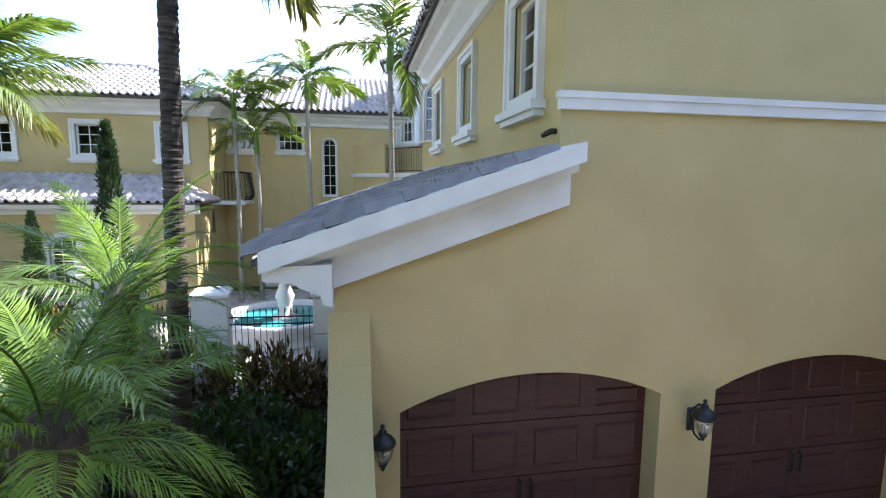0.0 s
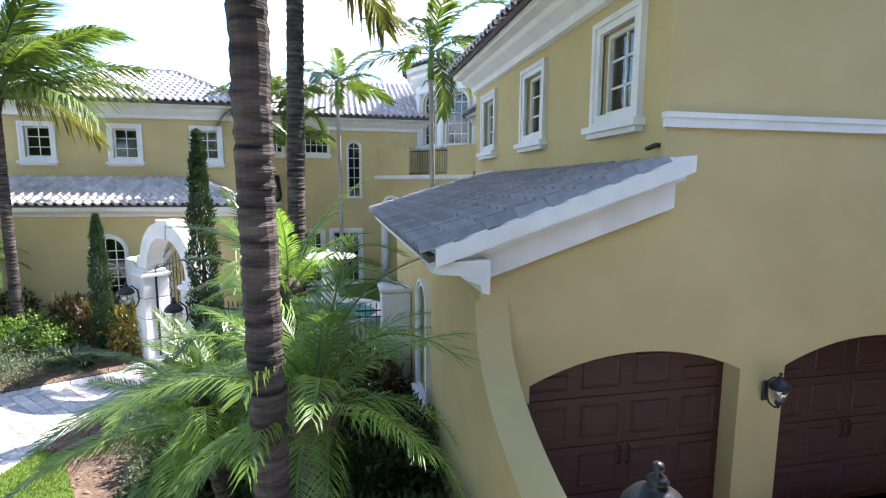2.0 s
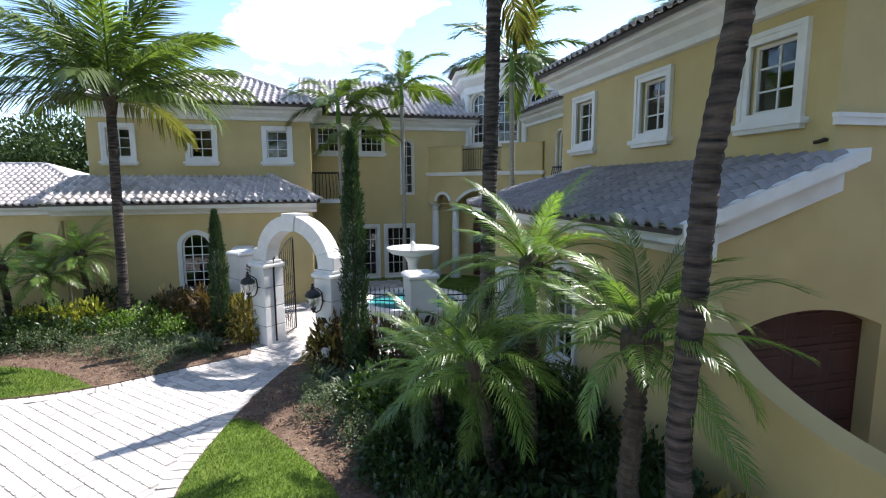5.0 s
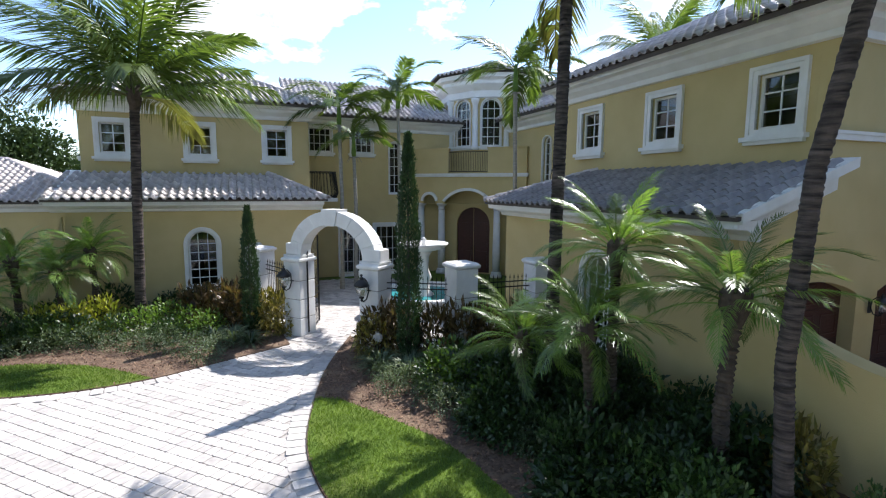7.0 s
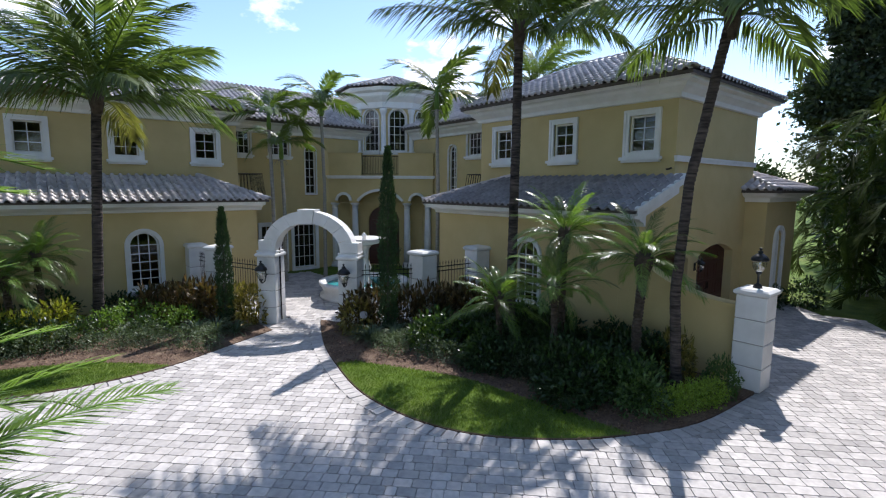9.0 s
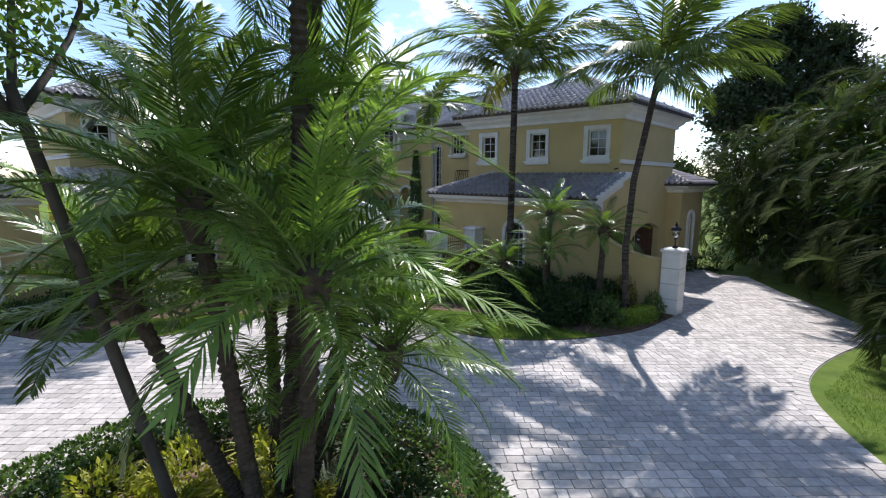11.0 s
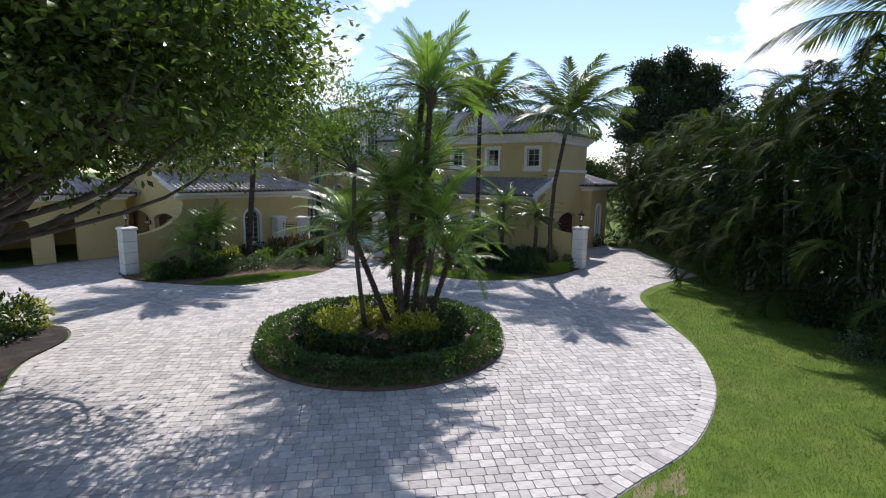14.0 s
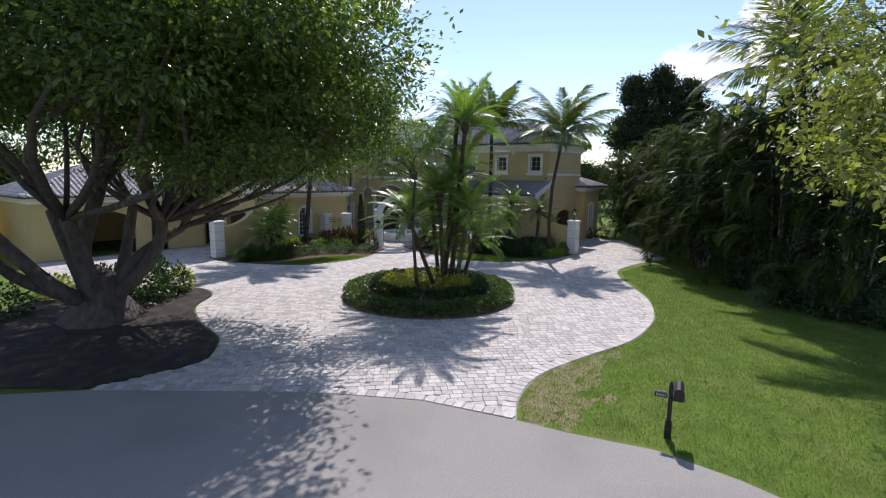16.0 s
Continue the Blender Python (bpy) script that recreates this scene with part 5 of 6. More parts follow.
# ---------------------------------------------------------------- planting
RNG = np.random.default_rng(7)


def frond_mesh(name, length, pairs, leaf, width, bend, droop, vee, material, tip=0.35, stalk=0.14, ragged=0.12):
    """A feather frond along +x, curving down, with folded leaflets on both sides."""
    vs, fs = [], []
    N = 14
    pts, dirs = [Vector((0, 0, 0))], []
    for i in range(N):
        t = (i + 0.5) / N
        a = -bend * t ** 1.25
        d = Vector((math.cos(a), 0, math.sin(a)))
        pts.append(pts[-1] + d * length / N)
        dirs.append(d)
    dirs.append(dirs[-1])
    for i, p in enumerate(pts):
        r = 0.022 * length / 2.5 * (1 - 0.85 * i / N) + 0.003
        d = dirs[i]
        up = Vector((-d.z, 0, d.x))
        for k in range(3):
            q = p + (Vector((0, 1, 0)) * math.cos(2.094 * k + 0.5) + up * math.sin(2.094 * k + 0.5)) * r
            vs.append(tuple(q))
    for i in range(N):
        for k in range(3):
            j = (k + 1) % 3
            fs.append((3 * i + k, 3 * i + j, 3 * i + 3 + j, 3 * i + 3 + k))
    for s in range(pairs):
        t = stalk + (1 - stalk) * (s + 0.5) / pairs
        f = t * N
        i = min(int(f), N - 1)
        p = pts[i].lerp(pts[i + 1], f - i)
        d = dirs[i]
        up = Vector((-d.z, 0, d.x))
        size = leaf * (math.sin(math.pi * min(1.0, 0.16 + 0.84 * (t - stalk) / (1 - stalk)) ** 0.8) * (1 - tip) + tip)
        for side in (-1, 1):
            if random.random() < 0.03:
                continue
            ang = vee + random.uniform(-0.12, 0.12) - 0.35 * t
            dd = (d * math.cos(ang) + Vector((0, side, 0)) * math.sin(ang) + up * (0.25 + random.uniform(-0.15, 0.15))).normalized()
            L = size * (1 + random.uniform(-ragged, ragged))
            w = width * (0.8 + 0.4 * random.random())
            dr = droop * random.uniform(0.7, 1.3)
            p1 = p + dd * L * 0.5 + Vector((0, 0, -dr * L * 0.12))
            p2 = p + dd * L * 0.96 + Vector((0, 0, -dr * L * 0.55))
            wv = dd.cross(up).normalized().lerp(up * 0.6, 0.25).normalized() * w / 2
            b = len(vs)
            vs += [tuple(p - wv * 0.5), tuple(p + wv * 0.5), tuple(p1 - wv), tuple(p1 + wv), tuple(p2)]
            fs += [(b, b + 1, b + 3, b + 2), (b + 2, b + 3, b + 4)]
    me = bpy.data.meshes.new(name)
    me.from_pydata(vs, [], fs)
    me.materials.append(material)
    return me


COCO_F = [frond_mesh("frond", 3.3, 74, 0.85, 0.045, b, 1.7, 1.05, COCO) for b in (0.65, 0.9, 1.15)]
COCO_O = [frond_mesh("frond", 3.2, 64, 0.85, 0.05, 1.1, 1.6, 1.0, COCOY)]
DATE_F = [frond_mesh("frond", 1.5, 52, 0.31, 0.013, b, 1.0, 1.0, DATE) for b in (0.8, 1.2, 1.6)]
DATE_B = [frond_mesh("frond", 2.0, 50, 0.40, 0.022, b, 0.5, 0.95, DATE) for b in (0.7, 1.1, 1.5)]
ALEX_F = [frond_mesh("frond", 2.3, 46, 0.62, 0.06, b, 0.9, 1.0, COCO) for b in (0.9, 1.3, 1.7)]
ARECA_F = [frond_mesh("frond", 2.2, 44, 0.5, 0.03, b, 1.5, 0.85, ARECA) for b in (2.1, 2.6, 3.0)]


def put_frond(me, parent, base, az, el, s=1.0, roll=0.0):
    ob = new("frond", me)
    ob.parent = parent
    ob.matrix_basis = Matrix.Translation(Vector(base) - parent.location) @ Matrix.Rotation(az, 4, "Z") @ Matrix.Rotation(-el, 4, "Y") @ Matrix.Rotation(roll, 4, "X") @ Matrix.Scale(s, 4)
    return ob


def trunk_bm(pts, r0, r1, ring=0.13, rough=0.05, n=12, flare=0.25):
    """A leaning palm trunk with ring scars."""
    pts = [Vector(p) for p in pts]
    L = sum((b - a).length for a, b in zip(pts, pts[1:]))
    m_ = max(6, int(L / ring))
    out, rad = [], []
    for k in range(2 * m_ + 1):
        t = k / (2 * m_)
        u = t * (len(pts) - 1)
        i = min(int(u), len(pts) - 2)
        p = pts[i].lerp(pts[i + 1], u - i)
        r = r0 + (r1 - r0) * t + r0 * flare * max(0, 1 - t * 9)
        out.append(p + Vector((random.uniform(-1, 1), random.uniform(-1, 1), 0)) * 0.006)
        rad.append(r * (1 + (rough if k % 2 else -rough) * random.uniform(0.6, 1.2)))
    bm = bmesh.new()
    tube(bm, out, rad, n)
    return bm


def coconut(path, n=19, s=1.0, label="", r=(0.19, 0.14), seed=1):
    random.seed(seed)
    th = thing("coconut_palm", path[0], label, "palm", "coconut palms")
    part("trunk", trunk_bm(path, r[0], r[1], 0.075, 0.04, 14), TRUNK, th, "ringed grey-brown trunk")
    top = Vector(path[-1])
    bm = bmesh.new()
    lathe(bm, top, [(0.0, -0.5), (r[1], -0.5), (r[1] * 1.5, -0.2), (r[1] * 1.7, 0.05), (r[1] * 0.8, 0.4), (0.0, 0.6)], 10)
    part("crown_base", bm, TRUNKD, th, "fibrous brown sheath below the crown")
    for k in range(n):
        az = k * 2.399 + random.uniform(-0.2, 0.2)
        t = k / n
        el = 1.38 - 1.2 * t + random.uniform(-0.12, 0.12)
        me = random.choice(COCO_F) if el > 0.3 else random.choice(COCO_F[2:] + COCO_O)
        put_frond(me, th, top + Vector((math.cos(az), math.sin(az), 0)) * 0.1 + Vector((0, 0, 0.15 - 0.3 * t)), az, el, s * random.uniform(0.9, 1.1), random.uniform(-0.3, 0.3))
    return th


def date_palm(path, n=34, s=1.0, label="", r=(0.09, 0.085), seed=1, fronds=None, group="pygmy date palms"):
    random.seed(seed)
    th = thing("date_palm", path[0], label, "palm", group)
    part("trunk", trunk_bm(path, r[0], r[1], 0.07, 0.16, 9, 0.1), TRUNKD, th, "rough dark trunk")
    top = Vector(path[-1])
    bm = bmesh.new()
    lathe(bm, top, [(0.0, -0.35), (r[1], -0.35), (r[1] * 2.0, -0.1), (r[1] * 2.0, 0.1), (0.0, 0.3)], 9)
    part("crown_base", bm, TRUNKD, th)
    for k in range(n):
        az = k * 2.399 + random.uniform(-0.25, 0.25)
        t = k / n
        el = 1.38 - 1.45 * t + random.uniform(-0.1, 0.1)
        put_frond(random.choice(fronds or DATE_F), th, top + Vector((math.cos(az), math.sin(az), 0)) * 0.05 + Vector((0, 0, 0.1 - 0.2 * t)), az, el, s * random.uniform(0.85, 1.12), random.uniform(-0.4, 0.4))
    return th


def alexander(base, h, n=9, s=1.0, seed=1):
    random.seed(seed)
    x, y = base
    th = thing("alexander_palm", (x, y, 0), "slender grey-trunked palm with a green crownshaft in the court", "palm", "court palms")
    part("trunk", trunk_bm([(x, y, 0), (x + 0.05, y, h * 0.5), (x, y + 0.05, h - 0.7)], 0.085, 0.07, 0.16, 0.02, 10), TRUNKG, th, "smooth pale grey trunk")
    bm = bmesh.new()
    lathe(bm, (x, y + 0.05, h - 0.75), [(0.0, 0.0), (0.085, 0.0), (0.1, 0.15), (0.075, 0.6), (0.04, 0.9), (0.0, 0.95)], 10)
    part("crownshaft", bm, LEAFL, th, "smooth light green crownshaft", True)
    for k in range(n):
        az = k * 2.399 + random.uniform(-0.3, 0.3)
        el = 1.15 - 1.2 * k / n + random.uniform(-0.12, 0.12)
        put_frond(random.choice(ALEX_F), th, (x, y + 0.05, h - 0.05 * k / n), az, el, s * random.uniform(0.85, 1.1), random.uniform(-0.5, 0.5))
    for k in range(5):
        bm = bmesh.new()
        a = k * 1.26
        tube(bm, [(x, y + 0.05, h - 0.8), (x + 0.2 * math.cos(a), y + 0.05 + 0.2 * math.sin(a), h - 0.78), (x + 0.33 * math.cos(a), y + 0.05 + 0.33 * math.sin(a), h - 1.0)], [0.02, 0.015, 0.006], 5)
        part("flower_stalk", bm, TRUNKG, th)
    return th


def leaves(name, centers, size, material, parent=None, aspect=0.5, up=0.4, label="", out=None):
    """A cloud of folded leaves, one mesh. centers: N x 3; out: leaning directions."""
    c = np.asarray(centers, float)
    n = len(c)
    d = RNG.normal(size=(n, 3))
    if out is not None:
        d = d * 0.55 + out
    d /= np.linalg.norm(d, axis=1)[:, None] + 1e-9
    nn = RNG.normal(size=(n, 3)) * 0.7 + np.array([0, 0, up * 2])
    w = np.cross(d, nn)
    w /= np.linalg.norm(w, axis=1)[:, None] + 1e-9
    nn = np.cross(w, d)
    sz = (size * RNG.uniform(0.65, 1.3, n))[:, None]
    a, b = d * sz, w * sz * aspect * 0.5
    fold = nn * sz * 0.08
    pts = np.stack([c, c + a * 0.5 + b + fold, c + a, c + a * 0.5 - b + fold], 1).reshape(-1, 3)
    ob = field_raw(name, pts, [(0, 1, 2), (0, 2, 3)], n, 4, material, parent, label)
    return ob


def blob(n, c, r, shell=0.55):
    """Points in an uneven ellipsoid, thicker near its skin."""
    v = RNG.normal(size=(n, 3))
    v /= np.linalg.norm(v, axis=1)[:, None]
    q = RNG.uniform(shell ** 3, 1, n) ** (1 / 3)
    bump_ = 1 + 0.16 * np.sin(v[:, 0] * 5 + c[0]) * np.cos(v[:, 1] * 6 + c[1]) + 0.1 * np.sin(v[:, 2] * 9)
    return np.asarray(c) + v * (q * bump_)[:, None] * np.asarray(r if np.ndim(r) else (r, r, r)), v


def clumps(n, per, c, r, cr):
    """Leaf clumps spread over an ellipsoid: gives an uneven crown with gaps."""
    p, v = blob(n, c, r, 0.6)
    q = RNG.normal(size=(n, per, 3))
    pts = p[:, None, :] + q * cr * RNG.uniform(0.6, 1.3, (n, 1, 1)) * np.array([1, 1, 0.6])
    o = np.repeat(v[:, None, :], per, 1)
    return pts.reshape(-1, 3), o.reshape(-1, 3)


def limb(bm, a, b, r0, r1, sag=0.0, n=8, k=6):
    a, b = Vector(a), Vector(b)
    off = Vector((random.uniform(-1, 1), random.uniform(-1, 1), random.uniform(-0.6, 0.6))) * (b - a).length * 0.2
    pts = [a.lerp(b, i / k) + off * math.sin(math.pi * i / k) + Vector((0, 0, sag * math.sin(math.pi * i / k))) for i in range(k + 1)]
    tube(bm, pts, [r0 + (r1 - r0) * i / k for i in range(k + 1)], n)
    return pts


# old fig tree beside the drive
random.seed(5)
FX, FY = -25.15, 8.95
fig = thing("fig_tree", (FX, FY, 0), "huge old fig tree with grey limbs and dense dark crown", "tree")
bm = bmesh.new()
lathe(bm, (FX, FY, 0), [(0.0, -0.05), (1.35, -0.05), (1.0, 0.25), (0.75, 0.8), (0.6, 1.5), (0.0, 1.9)], 20)
for v in bm.verts:
    v.co += Vector((noise.noise(v.co * 1.3), noise.noise(v.co * 1.7 + Vector((5, 0, 0))), 0)) * 0.3
part("trunk", bm, BARK, fig, "stout buttressed grey trunk", True)
# crown lobes: centre, radii
FIG_CROWN = [((-25.2, 8.6, 9.2), (5.4, 5.2, 3.0)), ((-24.6, 3.4, 7.9), (3.2, 3.0, 2.5)), ((-23.4, 1.0, 6.5), (1.9, 1.9, 1.5)), ((-21.2, 4.4, 8.0), (2.6, 2.6, 2.1)),
             ((-19.7, 3.3, 7.1), (1.9, 1.9, 1.9)), ((-20.6, 7.6, 7.4), (3.0, 3.0, 2.1)), ((-29.0, 5.6, 8.4), (4.0, 3.6, 2.6)), ((-31.0, 10.5, 8.2), (4.0, 4.0, 2.8)),
             ((-23.2, 12.4, 7.4), (4.0, 3.6, 2.6)), ((-24.6, 5.6, 10.8), (4.0, 4.0, 2.1)), ((-22.4, 2.4, 9.3), (2.4, 2.4, 1.6)), ((-19.2, 5.4, 5.7), (1.5, 1.5, 1.1)),
             ((-22.6, 4.2, 5.7), (2.0, 2.0, 1.2)), ((-27.4, 2.4, 8.4), (2.6, 2.4, 1.9)), ((-26.6, 0.4, 7.6), (1.9, 1.9, 1.5)), ((-20.4, 5.8, 8.4), (2.0, 2.0, 1.4)),
             ((-18.8, 4.6, 7.4), (1.3, 1.3, 1.2)), ((-24.9, 1.7, 5.6), (1.7, 1.7, 1.0)), ((-22.0, 0.5, 8.2), (2.3, 2.3, 1.6)), ((-20.4, 1.6, 7.4), (1.7, 1.7, 1.5)), ((-25.0, -0.2, 8.6), (2.4, 2.2, 1.5))]
forks = []
for k, (az, lean_, h_, thick) in enumerate(((-2.2, 2.0, 3.6, 0.30), (-1.0, 2.4, 3.4, 0.27), (-0.3, 2.6, 3.0, 0.24), (0.6, 2.0, 3.8, 0.26), (1.9, 2.0, 3.6, 0.24), (2.9, 2.6, 3.2, 0.28), (-2.8, 3.0, 2.6, 0.22), (-1.6, 0.8, 4.4, 0.33))):
    bm = bmesh.new()
    a = Vector((FX + 0.45 * math.cos(az), FY + 0.45 * math.sin(az), 0.75))
    f = Vector((FX + lean_ * math.cos(az), FY + lean_ * math.sin(az), h_))
    limb(bm, a, f, thick, thick * 0.62, -0.3, 9)
    part("limb", bm, BARK, fig, "", True)
    forks.append((f, thick * 0.6))
for c, r in FIG_CROWN:
    f, thick = min(forks, key=lambda q: (q[0] - Vector(c)).length)
    for j in range(3):
        bm = bmesh.new()
        e = Vector(c) + Vector((random.uniform(-1, 1) * r[0] * 0.65, random.uniform(-1, 1) * r[1] * 0.65, random.uniform(-0.6, 0.5) * r[2]))
        limb(bm, f, e, thick * random.uniform(0.45, 0.8), 0.018, 0.1, 6)
        part("branch", bm, BARK, fig, "", True)
ps, os_ = zip(*[clumps(int(17 * r[0] * r[1]), 76, c, r, 0.4) for c, r in FIG_CROWN])
leaves("crown", np.concatenate(ps), 0.165, LEAFF, fig, 0.5, 0.5, "dense glossy dark green leaves", np.concatenate(os_) * 0.8)


def broadleaf(name, base, h, crown, n, per, size, material, label, cr=0.34, r=0.12, category="tree", lean=None):
    x, y = base
    th = thing(name, (x, y, 0), label, category)
    top = Vector(lean) if lean else Vector((x, y, h))
    bm = bmesh.new()
    limb(bm, (x, y, -0.05), top, r, r * 0.55, 0, 9)
    part("trunk", bm, BARK, th, "", True)
    for c, rr in crown:
        for j in range(3):
            bm = bmesh.new()
            limb(bm, top - Vector((0, 0, 0.3)), Vector(c) + Vector((random.uniform(-1, 1), random.uniform(-1, 1), random.uniform(-0.3, 0.6))) * rr[0] * 0.6, r * 0.5, r * 0.12, 0.1, 6)
            part("branch", bm, BARK, th, "", True)
    ps, os_ = zip(*[clumps(n, per, c, rr, cr) for c, rr in crown])
    leaves("crown", np.concatenate(ps), size, material, th, 0.5, 0.5, "", np.concatenate(os_) * 0.7)
    return th


random.seed(11)
broadleaf("island_tree", (-15.6, 3.0), 4.5, [((-17.3, 2.1, 6.0), (1.1, 1.1, 1.0)), ((-16.6, 2.9, 6.6), (1.1, 1.1, 0.9)), ((-17.7, 2.7, 5.5), (0.9, 0.9, 0.8))], 48, 40, 0.095, LEAFL, "small leaning light-leaved tree among the island palms", 0.25, 0.075, "tree", (-16.9, 2.0, 5.1))
broadleaf("verge_tree", (-14.4, -12.8), 4.5, [((-16.6, -11.2, 8.4), (2.6, 2.4, 2.4)), ((-14.2, -12.6, 9.4), (3.0, 3.0, 2.8)), ((-15.6, -11.2, 5.9), (1.9, 1.4, 1.4))], 170, 34, 0.13, LEAFO, "spreading tree with light green leaves over the verge", 0.34, 0.2)
broadleaf("verge_tree", (-23.2, -14.6), 4.2, [((-25.3, -10.5, 6.4), (1.2, 1.2, 1.6)), ((-24.6, -11.6, 7.6), (1.6, 1.6, 1.7)), ((-24.9, -11.4, 4.9), (1.1, 1.0, 0.8)), ((-23.4, -12.6, 6.0), (1.5, 1.5, 1.4))], 60, 26, 0.105, LEAFO, "spreading olive-leaved tree reaching over the road's edge", 0.24, 0.11)
for x, y, h, r in ((24.2, 6.2, 15.2, 2.3), (26.5, 4.2, 16.2, 2.3), (28.5, 2.0, 15.0, 2.6)):
    broadleaf("dark_pine", (x, y), h * 0.8, [((x, y, h * 0.4), (r, r, h * 0.3)), ((x + 0.4, y - 0.5, h * 0.74), (r * 0.7, r * 0.7, h * 0.15)), ((x - 1.3, y + 0.8, h * 0.62), (r * 0.6, r * 0.6, h * 0.1)), ((x - 0.3, y + 0.2, h * 0.92), (r * 0.42, r * 0.42, h * 0.08)), ((x + 1.0, y - 1.4, h * 0.6), (r * 0.6, r * 0.6, h * 0.1))], 110, 46, 0.34, PINEL, "tall dark evergreen tree behind the garden", 0.42, 0.25)
for x, y, h, r in ((-28, 52, 10.5, 5.5), (-38, 62, 9, 5.5), (-20, 70, 10, 6), (16, 60, 9, 5), (-50, 55, 9, 6), (-62, 40, 10, 6), (45, 20, 7.5, 5), (40, -14, 11, 6), (20, -22, 11, 6), (4, -24, 10, 5.5)):
    broadleaf("far_tree", (x, y), h * 0.6, [((x, y, h * 0.6), (r, r, h * 0.38)), ((x + r * 0.6, y - 1, h * 0.5), (r * 0.7, r * 0.7, h * 0.3))], 150, 60, 0.42, FARL, "distant grey-green oak beyond the house", 0.8, 0.3)

# palms
coconut([(-11.14, 16.44, 0), (-11.06, 16.3, 1.6), (-10.92, 16.04, 4.5), (-10.8, 15.84, 6.75)], 27, 1.1, "leaning coconut palm with grey ringed trunk before the west wing", (0.15, 0.12), 3)
coconut([(-2.35, 3.21, 0), (-2.4, 3.34, 2.2), (-2.4, 3.21, 4.4), (-2.34, 2.68, 7.5)], 26, 0.92, "tall coconut palm with dark ringed trunk in the shrub bed", (0.108, 0.09), 8)
coconut([(-2.65, 7.6, 0), (-2.6, 7.62, 3.0), (-2.55, 7.64, 5.3), (-2.48, 7.68, 8.3)], 25, 1.0, "tall straight coconut palm with dark trunk beside the garage", (0.13, 0.11), 14)
coconut([(-6.0, -9.9, 0), (-6.3, -9.6, 4.5), (-7.0, -9.0, 9.2)], 22, 1.15, "coconut palm above the areca hedge", (0.17, 0.13), 21)
coconut([(8.8, 17.0, 0), (8.9, 17.0, 5), (9.2, 17.2, 10.0)], 16, 1.0, "coconut palm behind the roofs", (0.17, 0.13), 25)
alexander((-4.5, 19.8), 7.4, 10, 1.05, 2)
alexander((-3.85, 20.2), 6.2, 10, 0.8, 5)
alexander((-2.0, 20.0), 8.2, 10, 1.05, 6)
alexander((0.66, 14.9), 8.2, 12, 1.15, 9)
PYG = "pygmy date palm with feathery green fronds in the shrub bed"
date_palm([(-2.4, 6.1, 0), (-2.55, 6.0, 1.5), (-2.55, 6.0, 3.2)], 30, 0.88, PYG, (0.09, 0.08), 31)
date_palm([(-2.9, 5.8, 0), (-3.2, 5.7, 0.9), (-3.4, 5.6, 2.05)], 30, 0.9, PYG, (0.085, 0.08), 32)
date_palm([(-2.0, 4.3, 0), (-2.25, 4.2, 1.2), (-2.2, 4.15, 2.75)], 30, 0.92, PYG, (0.1, 0.1), 33)
date_palm([(-3.4, 7.2, 0), (-3.6, 7.1, 0.9), (-3.6, 7.1, 1.5)], 32, 0.8, PYG, (0.08, 0.075), 34)
for k, (x, y, h) in enumerate(((-13.2, 16.7, 1.7), (-14.0, 16.2, 2.1), (-12.5, 17.3, 2.2), (-14.6, 15.6, 1.4))):
    date_palm([(x, y, 0), (x + 0.1, y - 0.1, h * 0.5), (x + 0.05, y - 0.15, h)], 32, 0.85, "pygmy date palm before the west garage", (0.09, 0.085), 40 + k)
ISL = "date palm with dark trunk in the clump on the drive's island"
for k, (x, y, tx, ty, h, s) in enumerate(((-14.8, 1.6, -15.1, 0.8, 5.9, 0.95), (-14.9, 2.0, -14.2, 1.6, 4.3, 0.95), (-15.3, 1.6, -15.9, 1.4, 3.5, 1.0), (-14.6, 1.9, -13.75, 2.1, 2.0, 0.9), (-15.0, 1.3, -15.3, 0.4, 2.9, 0.95),
                                          (-14.8, 2.2, -14.4, 3.0, 3.2, 1.0), (-15.2, 2.1, -16.2, 2.7, 2.6, 0.95), (-14.4, 1.5, -14.0, 0.9, 1.9, 0.78), (-14.9, 1.9, -14.2, 1.8, 6.4, 0.8))):
    x, y, tx, ty = x + 0.2, y + 0.42, tx + 0.2, ty + 0.42
    date_palm([(x, y, 0.15), (x + (tx - x) * 0.35, y + (ty - y) * 0.35, h * 0.45), (tx, ty, h * 1.13 + 0.2)], 33, s * 1.05, ISL, (0.095, 0.08), 60 + k, DATE_B, "island palms")

